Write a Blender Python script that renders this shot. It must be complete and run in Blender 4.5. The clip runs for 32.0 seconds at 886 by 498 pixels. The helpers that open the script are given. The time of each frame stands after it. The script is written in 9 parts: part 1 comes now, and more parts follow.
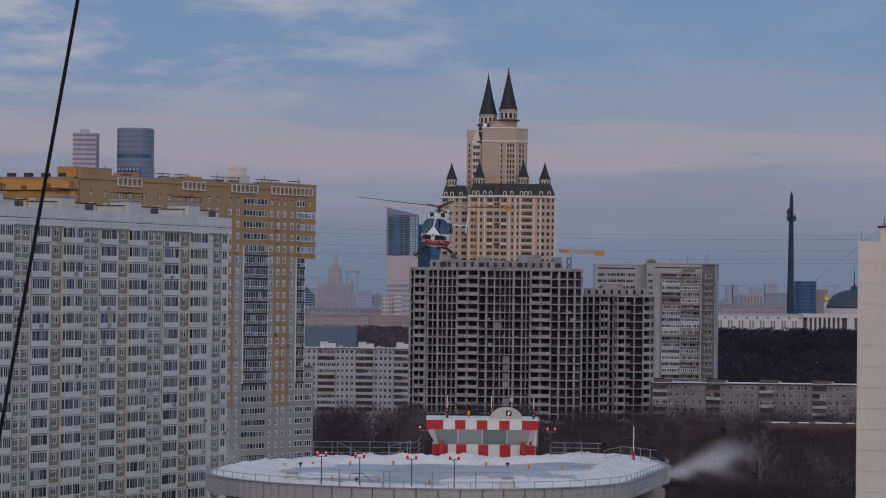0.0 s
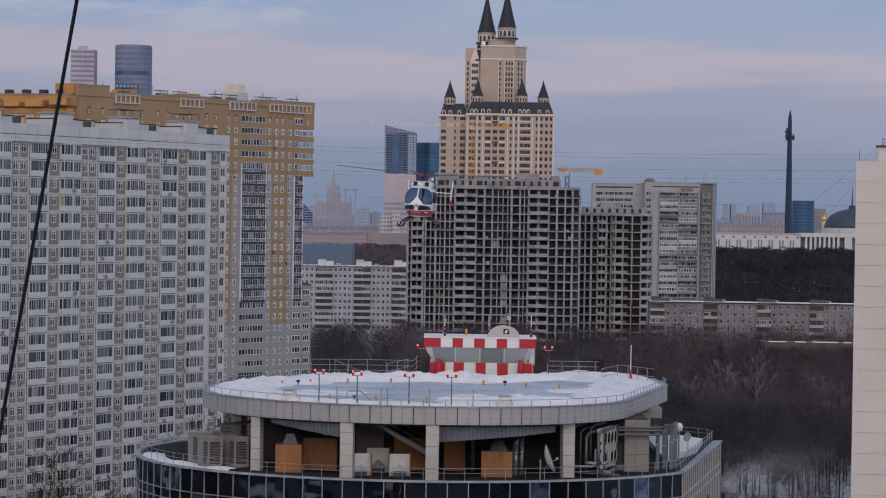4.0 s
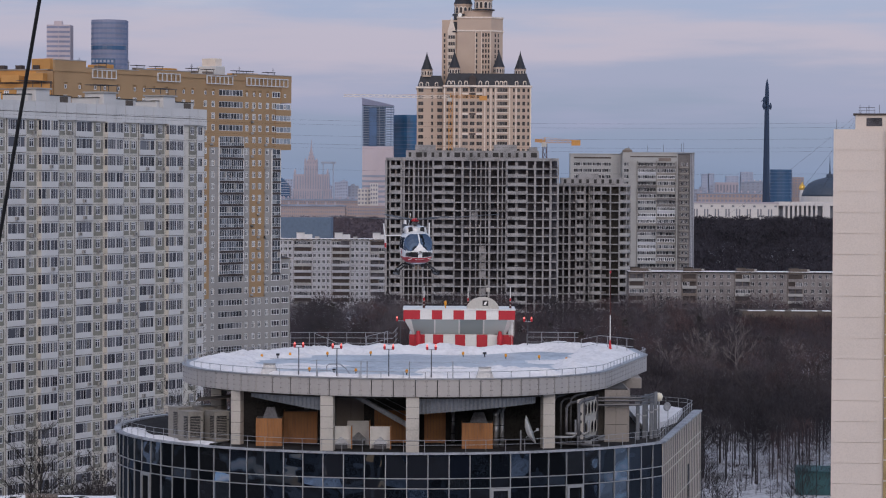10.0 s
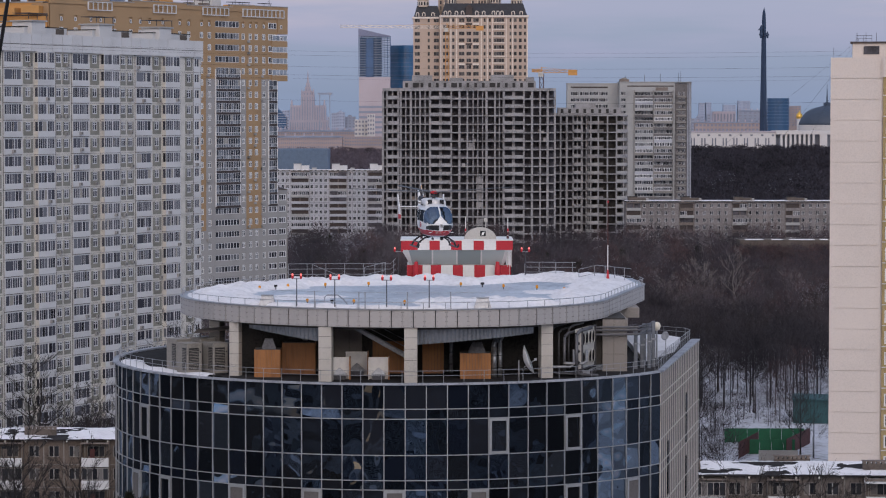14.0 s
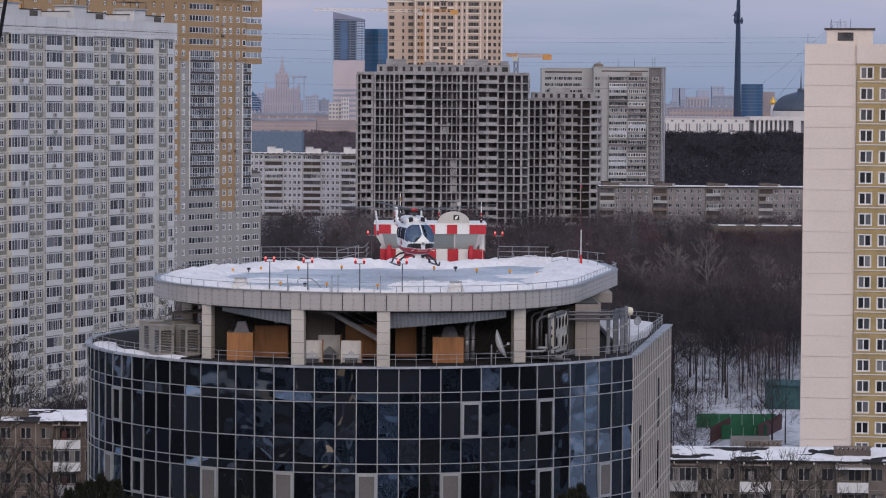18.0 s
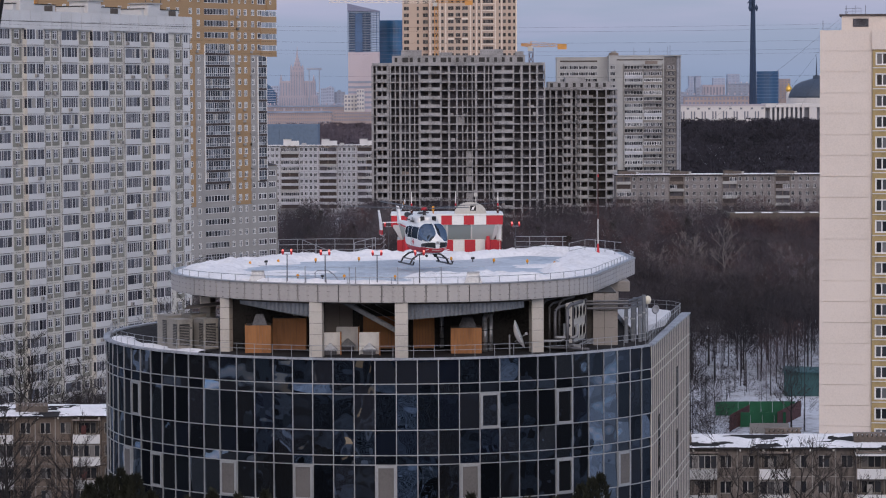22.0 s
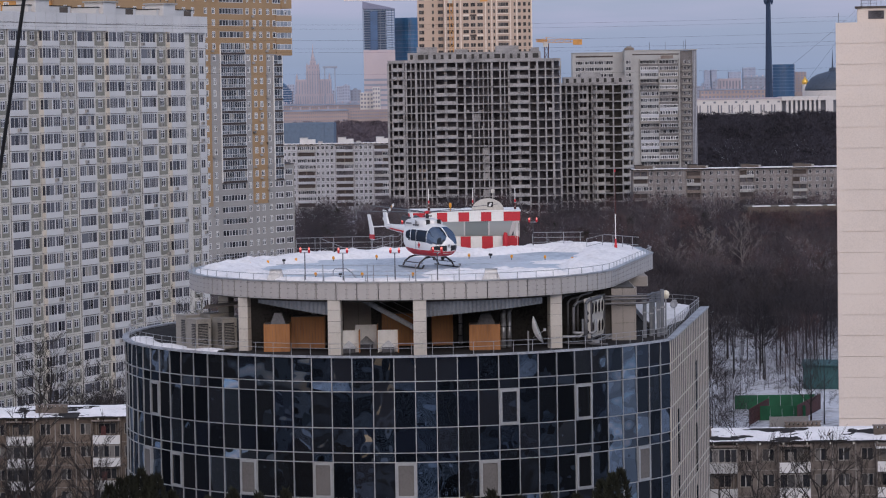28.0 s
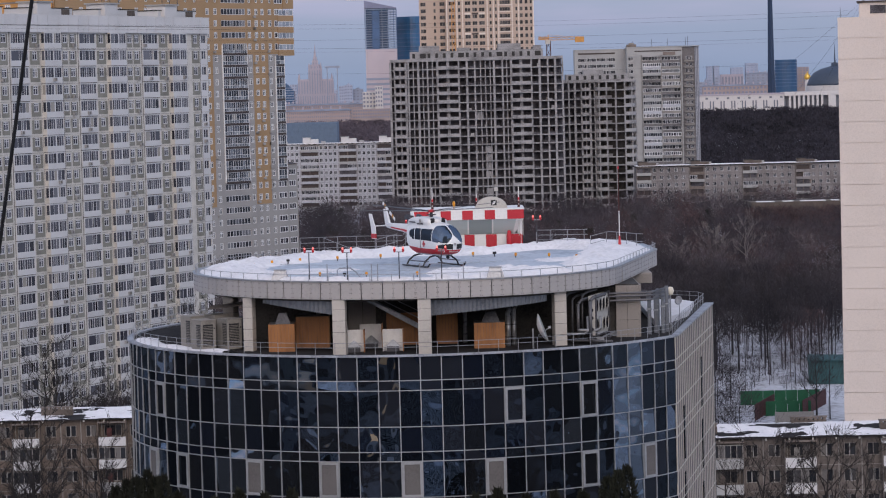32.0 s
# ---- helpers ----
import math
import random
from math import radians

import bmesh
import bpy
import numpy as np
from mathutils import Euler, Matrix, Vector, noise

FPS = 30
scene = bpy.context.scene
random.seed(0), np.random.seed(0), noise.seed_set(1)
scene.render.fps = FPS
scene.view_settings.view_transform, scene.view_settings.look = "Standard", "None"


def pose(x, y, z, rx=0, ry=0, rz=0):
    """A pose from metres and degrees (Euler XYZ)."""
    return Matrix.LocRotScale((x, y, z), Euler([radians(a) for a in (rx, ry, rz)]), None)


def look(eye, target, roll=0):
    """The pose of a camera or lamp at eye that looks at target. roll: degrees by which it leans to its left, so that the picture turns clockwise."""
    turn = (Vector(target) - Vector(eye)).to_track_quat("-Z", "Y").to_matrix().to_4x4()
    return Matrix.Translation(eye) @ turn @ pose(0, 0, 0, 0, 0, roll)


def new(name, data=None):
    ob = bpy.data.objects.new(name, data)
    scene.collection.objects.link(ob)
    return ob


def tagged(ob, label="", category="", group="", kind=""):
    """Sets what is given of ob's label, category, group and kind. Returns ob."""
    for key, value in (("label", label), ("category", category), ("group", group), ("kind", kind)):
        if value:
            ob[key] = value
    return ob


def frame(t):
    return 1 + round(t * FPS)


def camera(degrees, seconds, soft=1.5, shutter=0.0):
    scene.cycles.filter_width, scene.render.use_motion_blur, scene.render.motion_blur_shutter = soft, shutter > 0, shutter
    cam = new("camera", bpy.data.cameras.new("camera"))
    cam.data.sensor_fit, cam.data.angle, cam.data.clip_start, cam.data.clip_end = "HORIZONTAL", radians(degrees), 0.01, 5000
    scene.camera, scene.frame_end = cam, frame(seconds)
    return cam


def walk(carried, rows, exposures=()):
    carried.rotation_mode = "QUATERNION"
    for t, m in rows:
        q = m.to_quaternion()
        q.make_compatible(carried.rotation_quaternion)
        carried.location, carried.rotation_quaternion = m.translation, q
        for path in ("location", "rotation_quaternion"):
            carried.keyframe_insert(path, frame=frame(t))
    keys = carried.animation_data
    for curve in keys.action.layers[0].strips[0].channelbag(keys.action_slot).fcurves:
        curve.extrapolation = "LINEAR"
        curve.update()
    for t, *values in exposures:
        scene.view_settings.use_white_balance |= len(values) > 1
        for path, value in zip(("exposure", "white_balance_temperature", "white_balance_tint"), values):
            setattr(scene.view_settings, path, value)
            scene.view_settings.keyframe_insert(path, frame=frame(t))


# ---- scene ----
# camera: a hand-held long lens on a balcony, turning on the spot
EYE = (0.0, 0.0, 56.0)
cam = camera(17.146, 32.0, soft=1.12)
ROWS = [
    (0, 90.848, -0.671, 0.37), (0.5, 90.596, -0.664, 0.303), (1, 90.451, -0.739, 0.136), (1.5, 90.298, -0.907, 0.095),
    (2, 90.086, -0.875, 0.132), (2.5, 89.823, -0.901, 0.259), (3, 89.527, -0.686, 0.36), (3.5, 89.337, -0.803, 0.391),
    (5.5, 89.007, -1.052, 0.136), (6, 88.804, -0.993, -0.15), (6.5, 88.763, -1.245, -0.195), (7, 88.668, -1.219, -0.075),
    (7.5, 88.677, -0.892, 0.01), (8, 88.698, -0.71, 0.05), (8.5, 88.704, -0.63, 0.065), (9, 88.689, -0.628, 0.014),
    (9.5, 88.706, -0.601, -0.087), (10, 88.714, -0.324, -0.098), (10.5, 88.692, -0.239, -0.034), (11, 88.585, -0.238, 0.012),
    (11.5, 88.358, -0.136, -0.054), (12, 88.062, -0.026, -0.1), (12.5, 87.905, 0.048, -0.096), (13, 87.819, -0.097, -0.041),
    (13.5, 87.657, -0.072, -0.056), (14, 87.36, -0.03, -0.158), (14.5, 87.25, -0.081, -0.265), (15, 87.216, -0.074, -0.35),
    (15.5, 87.22, -0.159, -0.46), (17.5, 87.066, -0.272, -0.656), (18, 87.048, -0.384, -0.662), (18.5, 87.087, -0.505, -0.581),
    (19, 87.152, -0.468, -0.415), (19.5, 87.226, -0.416, -0.17), (20, 87.2, -0.311, -0.081), (20.5, 87.065, -0.31, -0.132),
    (21, 86.942, -0.253, -0.282), (21.5, 86.865, -0.137, -0.361), (22, 86.868, 0.262, -0.363), (22.5, 86.918, 0.372, -0.274),
    (23, 86.913, 0.469, -0.257), (23.5, 86.826, 0.434, -0.282), (24, 86.764, 0.342, -0.32), (24.5, 86.751, 0.432, -0.357),
    (25, 86.777, 0.532, -0.34), (25.5, 86.829, 0.669, -0.28), (27.5, 86.834, 0.774, -0.102), (28, 86.811, 0.915, -0.055),
    (28.5, 86.807, 1.02, -0.008), (29, 86.802, 1.106, -0.013), (29.5, 86.792, 1.158, 0.002), (30, 86.775, 1.205, 0.063),
    (30.5, 86.732, 1.305, 0.104), (31, 86.723, 1.242, 0.131), (31.5, 86.75, 1.312, 0.088), (32, 86.784, 1.463, -0.008),
]
walk(cam, [(t, pose(*EYE, rx, ry, rz)) for t, rx, ry, rz in ROWS],
     exposures=[(0, -0.18, 6460, 12), (1, -0.06, 6480, 12), (2, 0.04, 6500, 12), (4, 0.22, 6500, 12.5), (6, 0.38, 6500, 12.5), (9, 0.43, 6500, 13), (13, 0.48, 6530, 13), (20, 0.6, 6560, 14), (32, 0.64, 6560, 14)])

# ---- world and sun ----
world = bpy.data.worlds.new("dusk_sky")
scene.world = world
world.use_nodes = True
wn, wl = world.node_tree.nodes, world.node_tree.links
wn.clear()


def wnode(kind, **kw):
    n = wn.new(kind)
    for k, v in kw.items():
        n.inputs[k].default_value = v
    return n


def ramp(nodes, stops, mode="EASE"):
    n = nodes.new("ShaderNodeValToRGB")
    n.color_ramp.interpolation = mode
    e = n.color_ramp.elements
    while len(e) < len(stops):
        e.new(0.5)
    for el, (p, c) in zip(e, stops):
        el.position, el.color = p, (*c, 1)
    return n


tc = wn.new("ShaderNodeTexCoord")
sep = wn.new("ShaderNodeSeparateXYZ")
wl.new(tc.outputs["Generated"], sep.inputs[0])
# elevation 0..14 degrees spread over the ramp
el = wn.new("ShaderNodeMath"); el.operation = "MULTIPLY"; el.inputs[1].default_value = 4.0
wl.new(sep.outputs["Z"], el.inputs[0])
# slow noise bends the bands
mp = wn.new("ShaderNodeMapping"); mp.inputs["Scale"].default_value = (7.0, 7.0, 60.0)
wl.new(tc.outputs["Generated"], mp.inputs[0])
nz = wnode("ShaderNodeTexNoise", Scale=1.0, Detail=5.0, Roughness=0.55)
wl.new(mp.outputs[0], nz.inputs["Vector"])
bend = wn.new("ShaderNodeMath"); bend.operation = "MULTIPLY_ADD"; bend.inputs[1].default_value = 0.22; bend.inputs[2].default_value = -0.11
wl.new(nz.outputs["Fac"], bend.inputs[0])
ad = wn.new("ShaderNodeMath"); ad.operation = "ADD"
wl.new(el.outputs[0], ad.inputs[0]); wl.new(bend.outputs[0], ad.inputs[1])
band = ramp(wn, [(0.0, (0.138, 0.198, 0.304)), (0.06, (0.147, 0.208, 0.324)), (0.13, (0.198, 0.232, 0.360)), (0.19, (0.308, 0.287, 0.382)),
                 (0.25, (0.205, 0.255, 0.398)), (0.33, (0.135, 0.23, 0.425)), (0.5, (0.128, 0.22, 0.41)), (1.0, (0.17, 0.225, 0.35))])
wl.new(ad.outputs[0], band.inputs[0])
# thin pale streaks of cloud
mp2 = wn.new("ShaderNodeMapping"); mp2.inputs["Scale"].default_value = (21.0, 21.0, 82.0); mp2.inputs["Location"].default_value = (4.6, 0.4, 0.3)
wl.new(tc.outputs["Generated"], mp2.inputs[0])
nz2 = wnode("ShaderNodeTexNoise", Scale=1.0, Detail=8.0, Roughness=0.6)
wl.new(mp2.outputs[0], nz2.inputs["Vector"])
streak = ramp(wn, [(0.42, (0, 0, 0)), (0.70, (1, 1, 1))])
wl.new(nz2.outputs["Fac"], streak.inputs[0])
zone = ramp(wn, [(0.2, (0, 0, 0)), (0.34, (0.8, 0.8, 0.8)), (1.0, (0.8, 0.8, 0.8))])
wl.new(el.outputs[0], zone.inputs[0])
ml = wn.new("ShaderNodeMath"); ml.operation = "MULTIPLY"
wl.new(streak.outputs[0], ml.inputs[0]); wl.new(zone.outputs[0], ml.inputs[1])
# the streaks lie on the left of the spires and thin out to the right
az = wn.new("ShaderNodeMath"); az.operation = "MULTIPLY_ADD"; az.inputs[1].default_value = 2.0; az.inputs[2].default_value = 0.5
wl.new(sep.outputs["X"], az.inputs[0])
azr = ramp(wn, [(0.3, (1, 1, 1)), (0.62, (0.12, 0.12, 0.12))])
wl.new(az.outputs[0], azr.inputs[0])
ml2 = wn.new("ShaderNodeMath"); ml2.operation = "MULTIPLY"
wl.new(ml.outputs[0], ml2.inputs[0]); wl.new(azr.outputs[0], ml2.inputs[1])
ml = ml2
cl = wn.new("ShaderNodeMixRGB"); cl.inputs["Color2"].default_value = (0.48, 0.46, 0.50, 1)
wl.new(ml.outputs[0], cl.inputs["Fac"]); wl.new(band.outputs[0], cl.inputs["Color1"])
# the sky is brighter and warmer where the sun has gone down, behind the camera
neg = wn.new("ShaderNodeMath"); neg.operation = "MULTIPLY_ADD"; neg.inputs[1].default_value = -0.5; neg.inputs[2].default_value = 0.5
wl.new(sep.outputs["Y"], neg.inputs[0])
glow = ramp(wn, [(0.0, (0.92, 0.95, 1.0)), (0.12, (0.95, 0.95, 0.97)), (0.5, (1.45, 1.35, 1.2)), (0.75, (2.1, 1.85, 1.55)), (1.0, (2.5, 2.1, 1.7))])
wl.new(neg.outputs[0], glow.inputs[0])
mg = wn.new("ShaderNodeMixRGB"); mg.blend_type = "MULTIPLY"; mg.inputs["Fac"].default_value = 1.0
wl.new(cl.outputs[0], mg.inputs["Color1"]); wl.new(glow.outputs[0], mg.inputs["Color2"])
bg = wnode("ShaderNodeBackground", Strength=1.0)
wl.new(mg.outputs[0], bg.inputs["Color"])
sky = wn.new("ShaderNodeTexSky")
sky.sky_type, sky.sun_disc = "NISHITA", False
sky.sun_elevation, sky.sun_rotation = radians(6), radians(200)
bg2 = wnode("ShaderNodeBackground", Strength=0.02)
wl.new(sky.outputs[0], bg2.inputs["Color"])
addw = wn.new("ShaderNodeAddShader")
wl.new(bg.outputs[0], addw.inputs[0]); wl.new(bg2.outputs[0], addw.inputs[1])
wout = wn.new("ShaderNodeOutputWorld")
wl.new(addw.outputs[0], wout.inputs[0])

sun = new("sun", bpy.data.lights.new("sun", "SUN"))
sun.data.energy, sun.data.angle, sun.data.color = 0.68, radians(45), (1.0, 0.87, 0.76)
sun.matrix_world = look((50, -220, 120), (0, 0, 0))


# ---- materials ----
def mat(name, col, rough=0.8, metal=0.0, var=0.18, scale=0.6, fine=9.0, bump=0.15, rnd=0.0, local=False, col2=None, spec=0.4, stretch=(1, 1, 1)):
    m = bpy.data.materials.new(name)
    m.use_nodes = True
    nt = m.node_tree
    b = nt.nodes["Principled BSDF"]
    b.inputs["Roughness"].default_value, b.inputs["Metallic"].default_value = rough, metal
    b.inputs["Specular IOR Level"].default_value = spec
    if local:
        co = nt.nodes.new("ShaderNodeTexCoord").outputs["Object"]
    else:
        co = nt.nodes.new("ShaderNodeNewGeometry").outputs["Position"]
    mp = nt.nodes.new("ShaderNodeMapping")
    mp.inputs["Scale"].default_value = stretch
    nt.links.new(co, mp.inputs[0])
    n1, n2 = nt.nodes.new("ShaderNodeTexNoise"), nt.nodes.new("ShaderNodeTexNoise")
    n1.inputs["Scale"].default_value, n1.inputs["Detail"].default_value = scale, 4
    n2.inputs["Scale"].default_value, n2.inputs["Detail"].default_value = fine, 6
    for n in (n1, n2):
        nt.links.new(mp.outputs[0], n.inputs["Vector"])
    mx = nt.nodes.new("ShaderNodeMath"); mx.operation = "ADD"
    nt.links.new(n1.outputs["Fac"], mx.inputs[0]); nt.links.new(n2.outputs["Fac"], mx.inputs[1])
    last = mx.outputs[0]
    if rnd:
        oi = nt.nodes.new("ShaderNodeObjectInfo")
        ma = nt.nodes.new("ShaderNodeMath"); ma.operation = "MULTIPLY_ADD"; ma.inputs[1].default_value = rnd
        nt.links.new(oi.outputs["Random"], ma.inputs[0]); nt.links.new(last, ma.inputs[2])
        last = ma.outputs[0]
    c2 = col2 or tuple(c * (1 - 2.2 * var) for c in col)
    c3 = tuple(min(1, c * (1 + 0.8 * var)) for c in col)
    r = ramp(nt.nodes, [(0.36, c2), (0.52, col), (0.66 + 0.3 * min(rnd, 0.4), c3)], "LINEAR")
    hf = nt.nodes.new("ShaderNodeMath"); hf.operation = "MULTIPLY"; hf.inputs[1].default_value = 0.5
    nt.links.new(last, hf.inputs[0]); nt.links.new(hf.outputs[0], r.inputs[0])
    nt.links.new(r.outputs[0], b.inputs["Base Color"])
    if bump:
        bp = nt.nodes.new("ShaderNodeBump")
        bp.inputs["Strength"].default_value, bp.inputs["Distance"].default_value = bump, 0.05
        nt.links.new(n2.outputs["Fac"], bp.inputs["Height"]); nt.links.new(bp.outputs[0], b.inputs["Normal"])
    return m


def glow_mat(name, col, strength):
    m = bpy.data.materials.new(name)
    m.use_nodes = True
    b = m.node_tree.nodes["Principled BSDF"]
    b.inputs["Base Color"].default_value = (*col, 1)
    b.inputs["Emission Color"].default_value, b.inputs["Emission Strength"].default_value = (*col, 1), strength
    return m


def window_glass(name, stops, rough=0.12, wob=0.0, spec=0.5, local=False):
    """Glass in front of a room: one of several tones a pane, by chance."""
    m = bpy.data.materials.new(name)
    m.use_nodes = True
    nt = m.node_tree
    b = nt.nodes["Principled BSDF"]
    b.inputs["Roughness"].default_value, b.inputs["Specular IOR Level"].default_value = rough, spec
    oi, ge = nt.nodes.new("ShaderNodeObjectInfo"), nt.nodes.new("ShaderNodeNewGeometry")
    a = nt.nodes.new("ShaderNodeMath"); a.operation = "ADD"
    nt.links.new(oi.outputs["Random"], a.inputs[0]); nt.links.new(ge.outputs["Random Per Island"], a.inputs[1])
    fr = nt.nodes.new("ShaderNodeMath"); fr.operation = "FRACT"
    nt.links.new(a.outputs[0], fr.inputs[0])
    r = ramp(nt.nodes, stops, "CONSTANT")
    nt.links.new(fr.outputs[0], r.inputs[0]); nt.links.new(r.outputs[0], b.inputs["Base Color"])
    if wob:
        nn = nt.nodes.new("ShaderNodeTexNoise"); nn.inputs["Scale"].default_value = 0.55; nn.inputs["Detail"].default_value = 2
        nt.links.new(ge.outputs["Position"], nn.inputs["Vector"])
        bp = nt.nodes.new("ShaderNodeBump"); bp.inputs["Strength"].default_value, bp.inputs["Distance"].default_value = wob, 0.1
        nt.links.new(nn.outputs["Fac"], bp.inputs["Height"]); nt.links.new(bp.outputs[0], b.inputs["Normal"])
    return m


M = {}
M["snow"] = mat("snow", (0.80, 0.79, 0.81), 0.85, var=0.08, scale=0.4, fine=4.0, bump=0.9)
M["ground"] = mat("winter_ground", (0.52, 0.53, 0.57), 0.95, var=0.25, scale=0.05, fine=0.7, bump=0.2, col2=(0.11, 0.095, 0.085))
M["ice"] = mat("icy_pad", (0.455, 0.505, 0.565), 0.5, var=0.26, scale=0.3, fine=2.4, bump=0.3, col2=(0.27, 0.32, 0.385))
M["rim"] = mat("rim_panel", (0.40, 0.378, 0.365), 0.5, metal=0.1, var=0.08, scale=0.5, bump=0.05, rnd=0.25, spec=0.5)
M["rimdark"] = mat("joint_dark", (0.10, 0.10, 0.10), 0.8)
M["metal"] = mat("grey_metal", (0.38, 0.39, 0.41), 0.42, metal=0.6, var=0.15, scale=1.5, bump=0.05)
M["dkmetal"] = mat("dark_metal", (0.09, 0.09, 0.10), 0.5, metal=0.5, var=0.2)
M["corr"] = mat("corrugated_steel", (0.18, 0.195, 0.22), 0.5, metal=0.3, var=0.12, bump=0.1)
M["stone"] = mat("column_cladding", (0.50, 0.465, 0.42), 0.6, var=0.09, rnd=0.2)
M["wood"] = mat("orange_wood_panel", (0.36, 0.155, 0.055), 0.5, var=0.14, scale=0.9, fine=7, stretch=(1, 1, 0.12))
# dark brown that carries the shade of the storey under the pad
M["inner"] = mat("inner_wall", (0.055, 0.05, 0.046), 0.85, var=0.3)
M["roofdark"] = mat("roof_felt", (0.042, 0.041, 0.043), 1.0, spec=0.05)


def curtain_glass(name, amounts):
    """Dark coated glass: a weak mirror over a black room, uneven from pane to pane."""
    m = bpy.data.materials.new(name)
    m.use_nodes = True
    nt = m.node_tree
    nt.nodes.clear()
    out, mix = nt.nodes.new("ShaderNodeOutputMaterial"), nt.nodes.new("ShaderNodeMixShader")
    dif, glo = nt.nodes.new("ShaderNodeBsdfDiffuse"), nt.nodes.new("ShaderNodeBsdfGlossy")
    # blue mirror tint puts a blue sky into reflections of a warm one
    glo.inputs["Roughness"].default_value, glo.inputs["Color"].default_value = 0.015, (0.6, 0.78, 1.0, 1)
    oi, ge = nt.nodes.new("ShaderNodeObjectInfo"), nt.nodes.new("ShaderNodeNewGeometry")
    a = nt.nodes.new("ShaderNodeMath"); a.operation = "ADD"
    nt.links.new(oi.outputs["Random"], a.inputs[0]); nt.links.new(ge.outputs["Random Per Island"], a.inputs[1])
    fr = nt.nodes.new("ShaderNodeMath"); fr.operation = "FRACT"
    nt.links.new(a.outputs[0], fr.inputs[0])
    tone = ramp(nt.nodes, [(0, (0.004, 0.005, 0.007)), (0.4, (0.009, 0.01, 0.012)), (0.7, (0.014, 0.015, 0.019)), (0.9, (0.006, 0.008, 0.014))], "CONSTANT")
    nt.links.new(fr.outputs[0], tone.inputs[0]); nt.links.new(tone.outputs[0], dif.inputs["Color"])
    amount = ramp(nt.nodes, [(p, (v, v, v)) for p, v in amounts], "LINEAR")
    mu = nt.nodes.new("ShaderNodeMath"); mu.operation = "MULTIPLY"; mu.inputs[1].default_value = 7.31
    f2 = nt.nodes.new("ShaderNodeMath"); f2.operation = "FRACT"
    nt.links.new(a.outputs[0], mu.inputs[0]); nt.links.new(mu.outputs[0], f2.inputs[0]); nt.links.new(f2.outputs[0], amount.inputs[0])
    nn = nt.nodes.new("ShaderNodeTexNoise"); nn.inputs["Scale"].default_value = 0.7; nn.inputs["Detail"].default_value = 1.0
    nt.links.new(ge.outputs["Position"], nn.inputs["Vector"])
    bp = nt.nodes.new("ShaderNodeBump"); bp.inputs["Strength"].default_value, bp.inputs["Distance"].default_value = 1.0, 0.12
    nt.links.new(nn.outputs["Fac"], bp.inputs["Height"]); nt.links.new(bp.outputs[0], glo.inputs["Normal"])
    nt.links.new(amount.outputs[0], mix.inputs[0]); nt.links.new(dif.outputs[0], mix.inputs[1]); nt.links.new(glo.outputs[0], mix.inputs[2])
    nt.links.new(mix.outputs[0], out.inputs[0])
    return m


M["drumglass"] = curtain_glass("dark_curtain_glass_coated", [(0.0, 0.025), (0.45, 0.045), (0.75, 0.085), (0.88, 0.12), (1.0, 0.42)])
# stronger mirror for chosen panes only, to put bright reflections there
M["newglass"] = curtain_glass("bright_curtain_glass_coated", [(0.0, 0.16), (1.0, 0.42)])


def tinted_glass(name, gloss):
    """Curved canopy glass over a dark cabin, mirroring the sky."""
    m = bpy.data.materials.new(name)
    m.use_nodes = True
    nt = m.node_tree
    nt.nodes.clear()
    out, mix = nt.nodes.new("ShaderNodeOutputMaterial"), nt.nodes.new("ShaderNodeMixShader")
    dif, glo = nt.nodes.new("ShaderNodeBsdfDiffuse"), nt.nodes.new("ShaderNodeBsdfGlossy")
    # the blue in the mirror colour stands for reflected blue sky
    glo.inputs["Roughness"].default_value, glo.inputs["Color"].default_value = 0.03, (0.50, 0.64, 0.84, 1)
    dif.inputs["Color"].default_value = (0.014, 0.017, 0.021, 1)
    lw = nt.nodes.new("ShaderNodeFresnel"); lw.inputs["IOR"].default_value = 1.9
    ml_ = nt.nodes.new("ShaderNodeMath"); ml_.operation = "MULTIPLY_ADD"; ml_.inputs[1].default_value = gloss; ml_.inputs[2].default_value = 0.0
    nt.links.new(lw.outputs[0], ml_.inputs[0]); nt.links.new(ml_.outputs[0], mix.inputs[0])
    nt.links.new(dif.outputs[0], mix.inputs[1]); nt.links.new(glo.outputs[0], mix.inputs[2]); nt.links.new(mix.outputs[0], out.inputs[0])
    return m


M["canopy"] = tinted_glass("canopy_glass", 0.30)
M["cabinglass"] = tinted_glass("cabin_side_glass", 0.07)
M["mullion"] = mat("aluminium_mullion", (0.41, 0.42, 0.43), 0.4, metal=0.5, var=0.08, bump=0)
M["blind"] = mat("grey_roller_blind", (0.135, 0.126, 0.122), 0.8, var=0.1)
M["beige"] = mat("beige_panel", (0.29, 0.235, 0.2), 0.6, var=0.08, rnd=0.2)
M["white"] = mat("white_paint", (0.78, 0.77, 0.75), 0.5, var=0.05, local=True)
M["red"] = mat("red_paint", (0.50, 0.022, 0.035), 0.5, var=0.1, local=True)
M["black"] = mat("black_paint", (0.015, 0.015, 0.017), 0.4, var=0.1, local=True)
M["redlamp"] = glow_mat("red_lamp", (1.0, 0.2, 0.16), 0.9)
M["amber"] = mat("amber_lamp", (0.72, 0.30, 0.02), 0.35, var=0.1)
M["accase"] = mat("aircon_beige_casing", (0.27, 0.25, 0.222), 0.55, var=0.14, scale=0.8)
M["unit"] = mat("aircon_casing", (0.50, 0.48, 0.445), 0.5, var=0.08)
